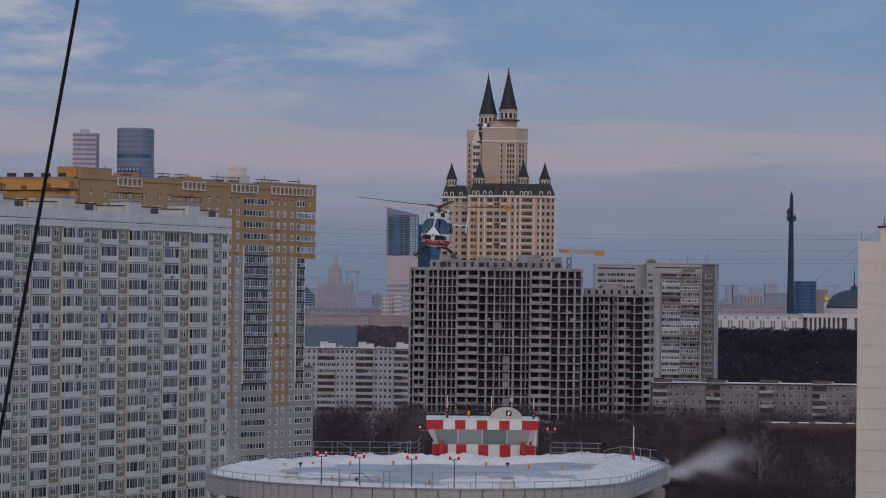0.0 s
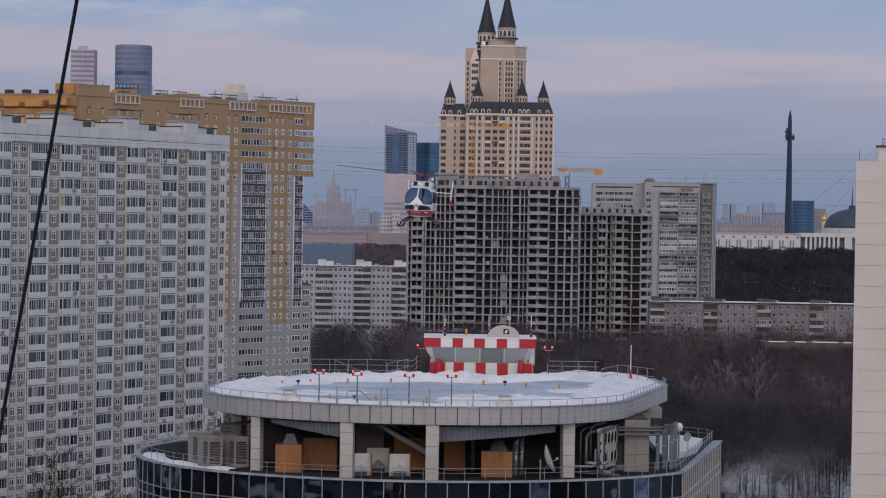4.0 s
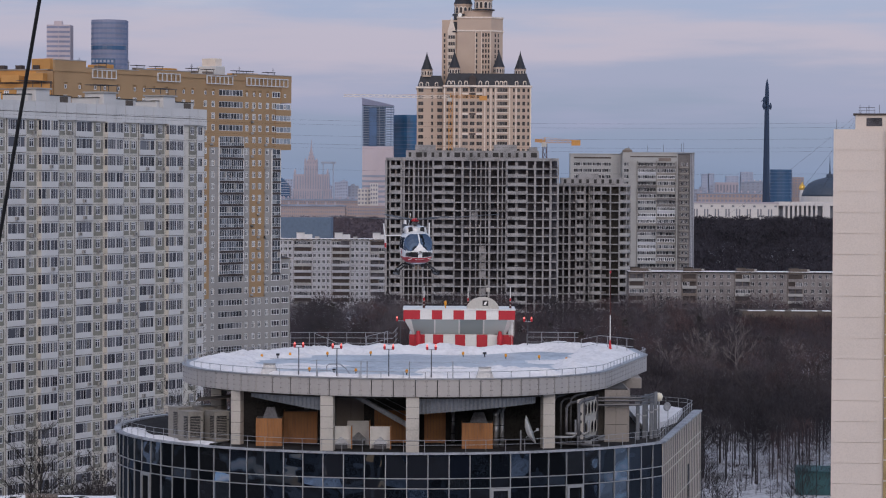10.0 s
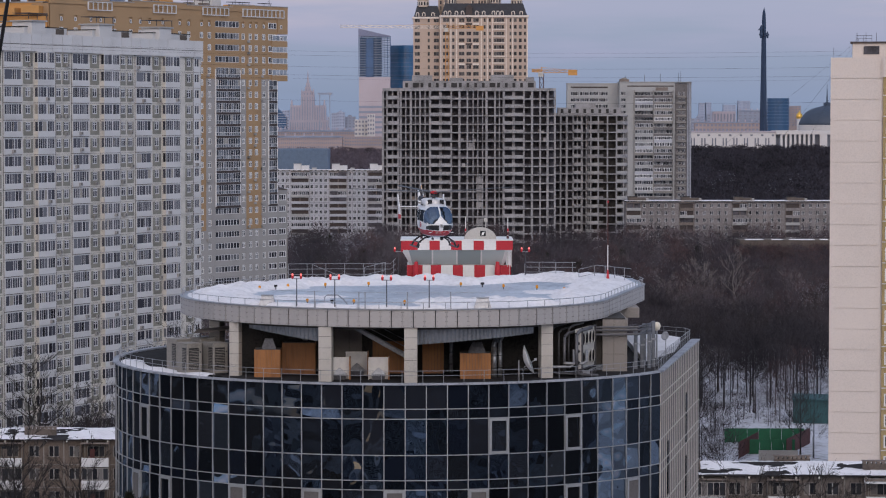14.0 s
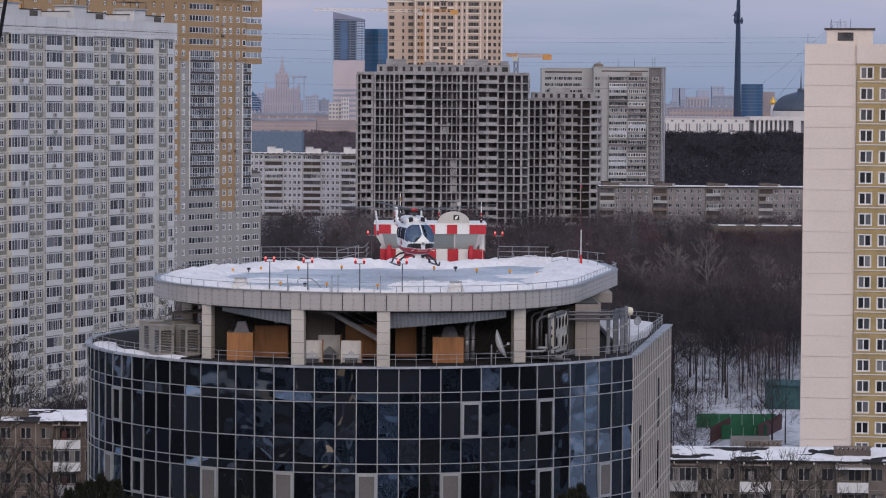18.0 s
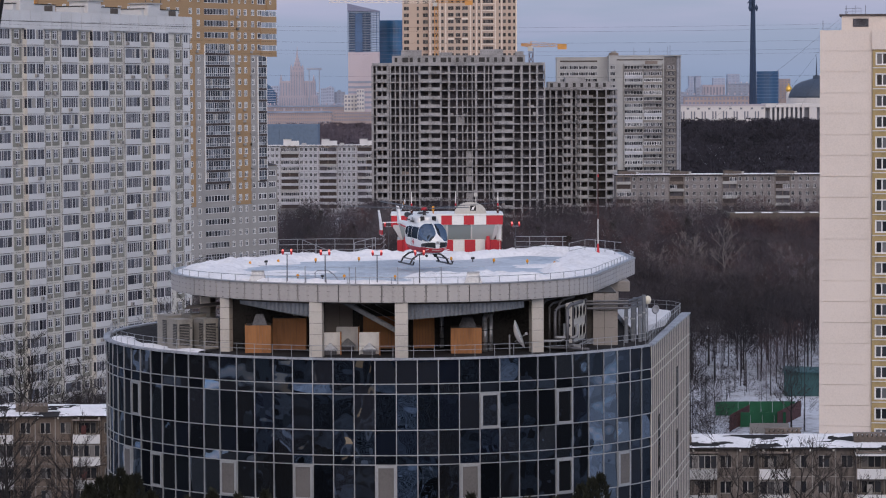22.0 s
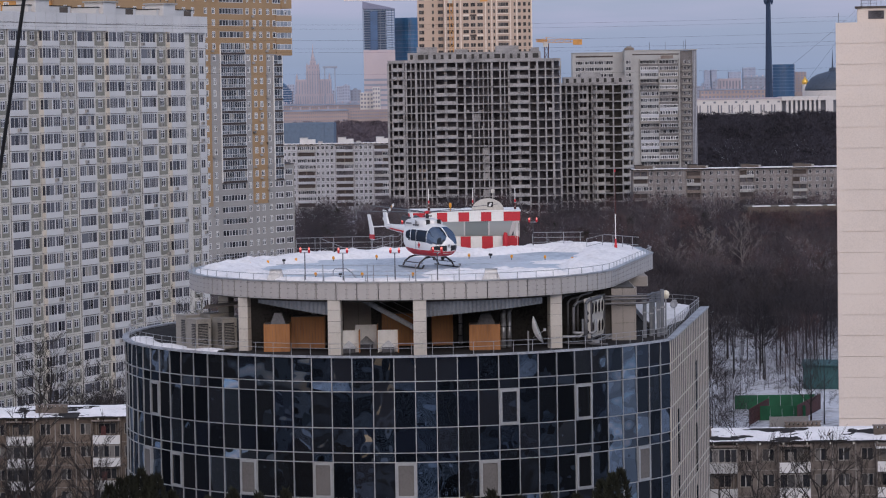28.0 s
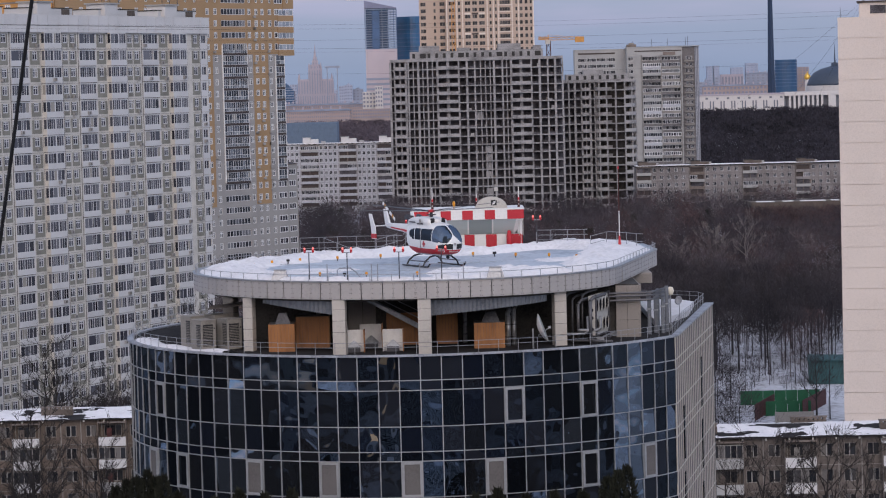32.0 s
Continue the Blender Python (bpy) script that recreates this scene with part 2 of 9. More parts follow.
M["coping"] = mat("dull_metal_coping", (0.34, 0.36, 0.40), 0.6, var=0.25, scale=0.8)
# beige cladding toned down: the shade of the pad rim is in the colour
M["tile"] = mat("beige_tile_cladding", (0.29, 0.262, 0.24), 0.6, var=0.08, rnd=0.15)
M["soot"] = mat("sooty_black", (0.008, 0.008, 0.009), 0.9, var=0.1, spec=0.1)
# silvery pipe darkened; the shade under the pad is put into its colour
M["pipe"] = mat("insulated_pipe", (0.12, 0.12, 0.128), 0.45, metal=0.35, var=0.15)
M["hullwhite"] = mat("hull_white", (0.80, 0.80, 0.80), 0.28, var=0.04, local=True, bump=0, spec=0.6)
M["blade"] = mat("rotor_blade", (0.05, 0.054, 0.062), 0.5, var=0.1, local=True)
M["boothglass"] = window_glass("booth_glass", [(0, (0.40, 0.45, 0.45)), (0.5, (0.52, 0.57, 0.56)), (0.75, (0.33, 0.38, 0.38))], 0.05, 0.2, 0.8)
M["panelwhite"] = mat("white_facade_panel", (0.59, 0.585, 0.585), 0.8, var=0.09, scale=0.12, rnd=0.14)
M["panelgreen"] = mat("grey_green_pebble_panel", (0.245, 0.238, 0.205), 0.9, var=0.14, scale=0.3, fine=20)
M["joint"] = mat("panel_joint", (0.62, 0.59, 0.54), 0.9, var=0.12)
# serves panel joints and the painted shadow lines under the slabs
M["mortar"] = mat("dark_sealed_joint", (0.16, 0.15, 0.14), 0.9, var=0.25, scale=0.5)
M["brownwarm"] = mat("warm_brown_panel", (0.14, 0.11, 0.09), 0.9, var=0.16, scale=0.3, fine=4)
M["browngrey"] = mat("grey_brown_panel", (0.145, 0.123, 0.110), 0.9, var=0.2, scale=0.15, fine=2)
M["brickold"] = mat("brown_aged_facade", (0.20, 0.166, 0.146), 0.9, var=0.2, scale=0.15, fine=2)
M["frame"] = mat("white_window_frame", (0.60, 0.60, 0.61), 0.5, var=0.05, bump=0)
TONES = [(0, (0.022, 0.025, 0.032)), (0.30, (0.07, 0.076, 0.09)), (0.50, (0.20, 0.205, 0.22)), (0.64, (0.04, 0.045, 0.055)), (0.82, (0.13, 0.137, 0.155))]
M["glass"] = window_glass("flat_glass", TONES, 0.15, 0, 0.45)
M["glasspale"] = window_glass("curtained_glass", [(0, (0.02, 0.02, 0.03)), (0.25, (0.075, 0.077, 0.095)), (0.47, (0.20, 0.205, 0.225)), (0.58, (0.045, 0.045, 0.06)), (0.8, (0.11, 0.115, 0.14)), (0.94, (0.28, 0.27, 0.25))], 0.15, 0, 0.5)
M["towerglass"] = window_glass("flat_window_glass", [(0, (0.035, 0.037, 0.05)), (0.22, (0.075, 0.078, 0.098)), (0.42, (0.105, 0.108, 0.13)), (0.62, (0.06, 0.062, 0.08)), (0.78, (0.15, 0.155, 0.175)), (0.91, (0.018, 0.018, 0.026)), (0.96, (0.32, 0.30, 0.27))], 0.15, 0, 0.5)
M["towerpale"] = window_glass("pale_curtained_glass", [(0, (0.10, 0.11, 0.125)), (0.35, (0.22, 0.235, 0.25)), (0.6, (0.32, 0.32, 0.32)), (0.85, (0.06, 0.065, 0.075))], 0.15, 0, 0.5)
M["bayglass"] = window_glass("pale_bay_glass", [(0, (0.26, 0.30, 0.35)), (0.5, (0.36, 0.40, 0.46)), (0.8, (0.16, 0.19, 0.23))], 0.1, 0, 0.6)
M["loggiaglass"] = window_glass("loggia_glass", [(0, (0.035, 0.042, 0.055)), (0.3, (0.09, 0.103, 0.125)), (0.55, (0.17, 0.19, 0.22)), (0.7, (0.025, 0.03, 0.038)), (0.92, (0.28, 0.27, 0.25))], 0.12, 0, 0.5)
M["lowglass"] = window_glass("tinted_parapet_glass", [(0, (0.10, 0.12, 0.14)), (0.4, (0.16, 0.18, 0.21)), (0.7, (0.07, 0.08, 0.095)), (0.88, (0.28, 0.31, 0.33))], 0.15, 0, 0.5)
M["trim"] = mat("bright_window_trim", (0.74, 0.74, 0.74), 0.6, var=0.05, bump=0)
M["ochre"] = mat("ochre_facade", (0.365, 0.24, 0.132), 0.8, var=0.07, scale=0.15, rnd=0.05)
M["ochre2"] = mat("orange_facade", (0.50, 0.26, 0.085), 0.8, var=0.08, scale=0.2)
M["greyfac"] = mat("grey_facade", (0.33, 0.32, 0.31), 0.8, var=0.08, scale=0.2)
# brown parapet colour, also laid as shade inside the panel blocks' loggias
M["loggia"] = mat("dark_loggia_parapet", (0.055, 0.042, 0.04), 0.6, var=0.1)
M["cream"] = mat("cream_facade", (0.47, 0.365, 0.295), 0.8, var=0.06, scale=0.1)
M["cream2"] = mat("pale_cornice", (0.70, 0.62, 0.55), 0.8, var=0.06)
M["slate"] = mat("dark_slate_roof", (0.024, 0.027, 0.036), 0.6, var=0.2)
M["concrete"] = mat("raw_concrete", (0.305, 0.300, 0.308), 0.9, var=0.24, scale=0.25, fine=3.0, bump=0.3)
# raw concrete darkened and blued: indoor shade and distance haze put into the colour
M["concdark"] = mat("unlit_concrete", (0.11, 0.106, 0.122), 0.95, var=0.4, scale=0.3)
M["panelgrey"] = mat("grey_panel_facade", (0.37, 0.37, 0.365), 0.85, var=0.1, scale=0.15)
M["panelold"] = mat("aged_panel_facade", (0.265, 0.25, 0.232), 0.9, var=0.14, scale=0.2)
M["brown"] = mat("brown_pebble_panel", (0.118, 0.098, 0.085), 0.9, var=0.16, scale=0.3, fine=4)
M["pink"] = mat("pinkish_end_wall", (0.645, 0.57, 0.515), 0.8, var=0.045, scale=0.1, fine=5)
M["yellowwall"] = mat("yellow_brown_wall", (0.36, 0.27, 0.13), 0.85, var=0.12)
M["yellow"] = mat("crane_yellow", (0.56, 0.27, 0.07), 0.5, var=0.1)
M["blueglass"] = window_glass("blue_tower_glass", [(0, (0.03, 0.08, 0.16)), (0.5, (0.04, 0.095, 0.185))], 0.25, 0, 0.4)
# skyline blocks: the haze of distance is put into the base colour
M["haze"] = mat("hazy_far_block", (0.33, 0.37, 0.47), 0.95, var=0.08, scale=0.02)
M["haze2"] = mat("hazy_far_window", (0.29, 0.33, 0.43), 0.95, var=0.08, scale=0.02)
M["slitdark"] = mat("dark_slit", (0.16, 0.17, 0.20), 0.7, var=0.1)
# far stone, brick and windows, paled in colour as haze would
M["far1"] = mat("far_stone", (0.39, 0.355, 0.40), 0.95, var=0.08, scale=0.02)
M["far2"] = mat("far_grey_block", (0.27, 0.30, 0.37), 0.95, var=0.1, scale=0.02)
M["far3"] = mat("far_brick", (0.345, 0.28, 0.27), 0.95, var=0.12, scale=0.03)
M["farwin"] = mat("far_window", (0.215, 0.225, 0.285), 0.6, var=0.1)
M["obelisk"] = mat("dark_bronze", (0.022, 0.042, 0.085), 0.6, var=0.1)
M["museum"] = mat("pale_marble", (0.55, 0.53, 0.52), 0.8, var=0.05)
M["dome"] = mat("dome_copper", (0.045, 0.065, 0.1), 0.5, var=0.15)
M["gold"] = mat("gilt_dome", (0.75, 0.45, 0.10), 0.3, metal=0.8, var=0.05)
M["bark"] = mat("bark", (0.026, 0.022, 0.021), 0.95, var=0.25)
M["twig"] = mat("bare_twigs", (0.058, 0.049, 0.055), 0.95, var=0.3, scale=0.03, fine=0.3, bump=0)
M["twigdark"] = mat("dark_twigs", (0.034, 0.031, 0.038), 0.95, var=0.3, scale=0.03, fine=0.3, bump=0)
M["twigred"] = mat("reddish_twigs", (0.088, 0.054, 0.055), 0.95, var=0.3, scale=0.03, fine=0.3, bump=0)
M["twigpale"] = mat("greyish_twigs", (0.105, 0.092, 0.098), 0.95, var=0.3, scale=0.03, fine=0.3, bump=0)
M["twigplum"] = mat("plum_grey_twigs", (0.068, 0.055, 0.066), 0.95, var=0.3, scale=0.03, fine=0.3, bump=0)
# lighter purple crest: haze over the farther wood, put into the twigs' colour
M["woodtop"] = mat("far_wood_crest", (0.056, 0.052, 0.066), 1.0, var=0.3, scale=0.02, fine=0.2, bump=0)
M["palebark"] = mat("pale_twigs", (0.20, 0.178, 0.168), 0.95, var=0.2, bump=0)
M["conifer"] = mat("dark_conifer", (0.018, 0.020, 0.012), 0.95, var=0.3, bump=0)
# twigs paled in colour to stand for the haze before the city
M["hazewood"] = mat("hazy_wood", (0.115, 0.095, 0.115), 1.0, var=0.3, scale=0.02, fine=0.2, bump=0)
M["agedgrey"] = mat("aged_dark_panel", (0.165, 0.155, 0.155), 0.9, var=0.2, scale=0.12, fine=1.5)
M["agedpink"] = mat("aged_pinkish_panel", (0.228, 0.212, 0.212), 0.9, var=0.2, scale=0.12, fine=1.5)
M["palepanel"] = mat("pale_cool_panel", (0.44, 0.45, 0.485), 0.85, var=0.1, scale=0.15)
# dark twigs with a little bluish haze in the colour
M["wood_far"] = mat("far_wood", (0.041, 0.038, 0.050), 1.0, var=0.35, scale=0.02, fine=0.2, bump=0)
M["greenfence"] = mat("green_fence", (0.009, 0.098, 0.044), 0.6, var=0.15)
M["teal"] = mat("teal_shed", (0.032, 0.092, 0.098), 0.7, var=0.15)
M["rust"] = mat("rust_red_fence", (0.075, 0.022, 0.02), 0.7, var=0.2)
M["cable"] = mat("black_cable", (0.01, 0.01, 0.011), 0.6, var=0.1)


# ---- mesh helpers ----
class MB:
    """Collects boxes, tubes and faces for one mesh."""

    def __init__(self):
        self.v, self.f, self.m = [], [], []

    def face(self, pts, mi=0):
        n = len(self.v)
        self.v += [tuple(p) for p in pts]
        self.f.append(tuple(range(n, n + len(pts)))); self.m.append(mi)
        return self

    def box(self, x0, y0, z0, x1, y1, z1, mi=0, skip=""):
        n = len(self.v)
        self.v += [(x0, y0, z0), (x1, y0, z0), (x1, y1, z0), (x0, y1, z0), (x0, y0, z1), (x1, y0, z1), (x1, y1, z1), (x0, y1, z1)]
        for k, q in (("b", (3, 2, 1, 0)), ("t", (4, 5, 6, 7)), ("f", (0, 1, 5, 4)), ("r", (1, 2, 6, 5)), ("k", (2, 3, 7, 6)), ("l", (3, 0, 4, 7))):
            if k not in skip:
                self.f.append(tuple(n + i for i in q)); self.m.append(mi)
        return self

    def bev(self, x0, y0, z0, x1, y1, z1, b, mi=0):
        """A box with bevelled upright edges and top rim."""
        def ring(z, i):
            return [(x0 + b + i, y0 + i, z), (x1 - b - i, y0 + i, z), (x1 - i, y0 + b + i, z), (x1 - i, y1 - b - i, z), (x1 - b - i, y1 - i, z), (x0 + b + i, y1 - i, z), (x0 + i, y1 - b - i, z), (x0 + i, y0 + b + i, z)]
        return self.loft([ring(z0, 0), ring(z1 - b, 0), ring(z1, b * 0.7)], mi)

    def loft(self, rings, mi=0, closed=True, caps=True):
        n, k = len(self.v), len(rings[0])
        for r in rings:
            self.v += [tuple(p) for p in r]
        for a in range(len(rings) - 1):
            for i in range(k if closed else k - 1):
                j = (i + 1) % k
                self.f.append((n + a * k + i, n + a * k + j, n + (a + 1) * k + j, n + (a + 1) * k + i)); self.m.append(mi)
        if caps and closed:
            self.f.append(tuple(n + i for i in reversed(range(k)))); self.m.append(mi)
            e = n + (len(rings) - 1) * k
            self.f.append(tuple(e + i for i in range(k))); self.m.append(mi)
        return self

    def tube(self, p0, p1, r0, r1=None, n=8, mi=0, caps=True):
        p0, p1 = Vector(p0), Vector(p1)
        r1 = r0 if r1 is None else r1
        d = (p1 - p0).normalized()
        a = d.orthogonal().normalized()
        b = d.cross(a)
        rings = [[p + (a * math.cos(2 * math.pi * i / n) + b * math.sin(2 * math.pi * i / n)) * r for i in range(n)] for p, r in ((p0, r0), (p1, r1))]
        return self.loft(rings, mi, True, caps)

    def path(self, pts, r, n=6, mi=0):
        pts = [Vector(p) for p in pts]
        rings, side = [], None
        for k, p in enumerate(pts):
            d = (pts[min(k + 1, len(pts) - 1)] - pts[max(k - 1, 0)]).normalized()
            side = d.orthogonal() if side is None else side - d * side.dot(d)
            side.normalize()
            up = d.cross(side)
            rings.append([p + (side * math.cos(2 * math.pi * i / n) + up * math.sin(2 * math.pi * i / n)) * r for i in range(n)])
        return self.loft(rings, mi)

    def lathe(self, prof, c=(0, 0), n=16, mi=0, caps=True, a0=0.0):
        return self.loft([[(c[0] + r * math.cos(a0 + 2 * math.pi * i / n), c[1] + r * math.sin(a0 + 2 * math.pi * i / n), z) for i in range(n)] for r, z in prof], mi, True, caps)

    def prism(self, poly, z0, z1, mi=0, caps=True):
        return self.loft([[(x, y, z0) for x, y in poly], [(x, y, z1) for x, y in poly]], mi, True, caps)

    def grid_wall(self, xs, zs, hole, y=0.0, d=0.2, mi=0):
        """An upright wall sheet facing -y, with real openings of depth d where hole(i, j)."""
        for i in range(len(xs) - 1):
            run = None
            for j in range(len(zs) - 1):
                x0, x1, z0, z1 = xs[i], xs[i + 1], zs[j], zs[j + 1]
                if hole(i, j):
                    if run is not None:
                        self.face([(x0, y, run), (x1, y, run), (x1, y, z0), (x0, y, z0)], mi); run = None
                    for q in ([(x0, y, z0), (x1, y, z0), (x1, y + d, z0), (x0, y + d, z0)], [(x0, y + d, z1), (x1, y + d, z1), (x1, y, z1), (x0, y, z1)],
                              [(x0, y, z1), (x0, y, z0), (x0, y + d, z0), (x0, y + d, z1)], [(x1, y, z0), (x1, y, z1), (x1, y + d, z1), (x1, y + d, z0)]):
                        self.face(q, mi)
                elif run is None:
                    run = z0
            if run is not None:
                self.face([(xs[i], y, run), (xs[i + 1], y, run), (xs[i + 1], y, zs[-1]), (xs[i], y, zs[-1])], mi)
        return self

    def mesh(self, name, mats):
        me = bpy.data.meshes.new(name)
        me.from_pydata(self.v, [], self.f)
        for k in (mats if isinstance(mats, (list, tuple)) else [mats]):
            me.materials.append(M[k])
        me.polygons.foreach_set("material_index", self.m)
        me.update()
        return me


def smooth(me, on=True):
    me.polygons.foreach_set("use_smooth", [on] * len(me.polygons))
    return me


def part(name, mb, mats, parent=None, label="", at=None, soft=False):
    me = mb.mesh(name, mats) if isinstance(mb, MB) else mb
    if soft:
        smooth(me)
    ob = new(name, me)
    ob.parent = parent
    if at is not None:
        ob.matrix_basis = at if isinstance(at, Matrix) else Matrix.Translation(at)
    if label:
        ob["label"] = label
    return ob


def thing(name, at, label, category, group="", kind=""):
    ob = new(name)
    ob.empty_display_size = 0.5
    ob.matrix_basis = at if isinstance(at, Matrix) else Matrix.Translation(at)
    return tagged(ob, label, category, group, kind)


def window_mesh(w, h, cols=2, fr=0.07, sash=0.05, bar=0.0, name="window", mats=("frame", "glass")):
    """A framed window, w by h, its lower left corner at the origin, facing -y. bar: height of a cross bar."""
    mb = MB()
    mb.box(0, 0, 0, w, 0.06, fr).box(0, 0, h - fr, w, 0.06, h).box(0, 0, fr, fr, 0.06, h - fr).box(w - fr, 0, fr, w, 0.06, h - fr)
    step = (w - fr) / cols
    for c in range(1, cols):
        mb.box(c * step, 0, fr, c * step + sash, 0.06, h - fr)
    if bar:
        mb.box(fr, 0.004, bar, w - fr, 0.056, bar + sash)
    for c in range(cols):
        x0, x1 = (c * step + sash if c else fr), (step * (c + 1) if c < cols - 1 else w - fr)
        mb.face([(x0, 0.04, fr), (x1, 0.04, fr), (x1, 0.04, h - fr), (x0, 0.04, h - fr)], 1)
    return mb.mesh(name, mats)


def place_many(name, parent, items, limit=300, rest_label=""):
    """items: (mesh, (x, y, z), turn). Up to limit single parts; those past it are joined into one."""
    for me, p, a in items[:limit]:
        part(name, me, None, parent, at=pose(*p, 0, 0, a))
    if len(items) > limit:
        groups = {}
        for me, p, a in items[limit:]:
            groups.setdefault(tuple(m.name for m in me.materials), []).append((me, p, a))
        for names, its in groups.items():
            vs, fs, mi = [], [], []
            for me, p, a in its:
                m, n = pose(*p, 0, 0, a), len(vs)
                vs += [tuple(m @ v.co) for v in me.vertices]
                for q in me.polygons:
                    fs.append(tuple(n + i for i in q.vertices)); mi.append(q.material_index)
            jm = bpy.data.meshes.new(name + "_rest")
            jm.from_pydata(vs, [], fs)
            for k in names:
                jm.materials.append(bpy.data.materials[k])
            jm.polygons.foreach_set("material_index", mi)
            part(name + "_rest", jm, None, parent)["kind"] = "stuff"


# ---- ground ----
mb = MB()

def rise(y):
    """The land climbs gently beyond the near blocks."""
    k = min(1.0, max(0.0, (y - 1650) / 500))
    return 13.0 * k * k * (3 - 2 * k)


gy = [-1500, 0, 400, 800, 1300, 1600] + [1650 + 50 * k for k in range(11)] + [2400, 3200, 4500, 9000]
mb.loft([[(x, y, rise(y)) for x in (-6000, -2000, -500, 0, 500, 2000, 6000)] for y in gy], 0, False)
tagged(part("ground", mb, "ground"), "snow-covered winter ground with bare earth patches", "ground", kind="structure")

# ---- the round hospital block with the helipad on its roof ----
DC, DR = (-1.8, 180.8), 17.8            # centre and radius of the glass drum
ROOF = 40.9                              # top of the glass
hosp = thing("hospital_building", (0, 0, 0), "round hospital block in dark curtain glass with a beige side wall", "building")


def on_drum(phi, r=DR, z=0.0):
    return (DC[0] + r * math.sin(phi), DC[1] - r * math.cos(phi), z)


PH1 = radians(57.55)                      # where the glass ends in the corner of the side wall
DPHI = radians(3.804)
NCOL = 50
cols = [PH1 - DPHI * k for k in range(NCOL + 1)]
# heights of the transoms from the top of the glass down
drops, z = [0.0, 1.35, 1.91], 1.91
while z < ROOF - 2.2:
    for s in (2.03, 1.41, 0.53):
        z += s
        if z < ROOF - 0.3:
            drops.append(z)
drops.append(ROOF)
CORN = on_drum(PH1)[:2]
WEND = (17.6, 195.5)
# core so that nothing shows through
mb = MB()
poly = [on_drum(a, DR - 0.35)[:2] for a in reversed(cols)] + [(WEND[0] - 0.4, WEND[1]), (12.0, 204.0), (-12.0, 203.0)]
mb.prism(poly, 0, ROOF - 0.25)
part("core", mb, "roofdark", hosp)
# mullions and transoms
mb = MB()
for a in cols:
    p = Vector(on_drum(a)); o = Vector((math.sin(a), -math.cos(a), 0)); s = Vector((math.cos(a), math.sin(a), 0)) * 0.026
    q0, q1 = p - o * 0.12, p + o * 0.03
    mb.loft([[q0 - s + Vector((0, 0, z)), q1 - s + Vector((0, 0, z)), q1 + s + Vector((0, 0, z)), q0 + s + Vector((0, 0, z))] for z in (0, ROOF)])
part("mullion_grid", mb, "mullion", hosp, "aluminium mullions of the curtain wall")
mb = MB()
for d in drops:
    z = ROOF - d
    for a, b in zip(cols[1:], cols[:-1]):
        P = [on_drum(t, r, 0) for t in (a, b) for r in (DR - 0.12, DR + 0.02)]
        mb.loft([[(P[0][0], P[0][1], z - 0.024), (P[1][0], P[1][1], z - 0.024), (P[3][0], P[3][1], z - 0.024), (P[2][0], P[2][1], z - 0.024)],
                 [(P[0][0], P[0][1], z + 0.024), (P[1][0], P[1][1], z + 0.024), (P[3][0], P[3][1], z + 0.024), (P[2][0], P[2][1], z + 0.024)]])
part("transom_grid", mb, "mullion", hosp)
# panes: one shared mesh a row height, slightly out of true
rng = random.Random(5)
panes, pane_mesh = [], {}
# bright sky reflections put in by stronger mirror and backward lean: storey row, column
REFLECTING = ((4, 23), (4, 24), (5, 30), (4, 30), (6, 30), (6, 16), (5, 14), (0, 5), (0, 6), (1, 4), (3, 2), (5, 2), (6, 22))
pw = 2 * DR * math.sin(DPHI / 2) - 0.05
for r in range(len(drops) - 1):
    z0, z1 = ROOF - drops[r + 1] + 0.03, ROOF - drops[r] - 0.03
    h = round(z1 - z0, 3)
    for k in range(NCOL):
        v = rng.randrange(9)
        bright = (r, k) in REFLECTING or k in (3, 4) and v not in (3, 6)
        key = (h, v, bright)
        if key not in pane_mesh:
            t, s = rng.uniform(-0.03, 0.03), rng.uniform(-0.025, 0.025)
            if bright:
                t, s = 0.026 * h + abs(t) * 0.4, s * 0.6
            mb = MB()
            mb.box(-pw / 2, -0.01, 0, pw / 2, 0.012, h, skip="f")
            mb.face([(-pw / 2, -0.012 + s - t, 0), (pw / 2, -0.012 - s - t, 0), (pw / 2, -0.012 - s + t, h), (-pw / 2, -0.012 + s + t, h)])
            pane_mesh[key] = mb.mesh("pane", "newglass" if bright else "drumglass")
        a = (cols[k] + cols[k + 1]) / 2
        p = on_drum(a, DR * math.cos(DPHI / 2) - 0.04, z0)
        panes.append((pane_mesh[key], p, math.degrees(a)))
place_many("pane", hosp, panes, 300)
# opening lights with pale frames
frame_me = MB()
for (x0, z0, x1, z1) in ((0, 0, pw, 0.13), (0, 1.84, pw, 1.97), (0, 0.13, 0.13, 1.84), (pw - 0.13, 0.13, pw, 1.84)):
    frame_me.box(x0 - pw / 2, -0.1, z0, x1 - pw / 2, 0.0, z1)
frame_me = frame_me.mesh("window_frame", "mullion")
blind_me = MB().box(-pw / 2 + 0.13, -0.05, 0.13, pw / 2 - 0.13, -0.03, 1.84).mesh("blind", "blind")
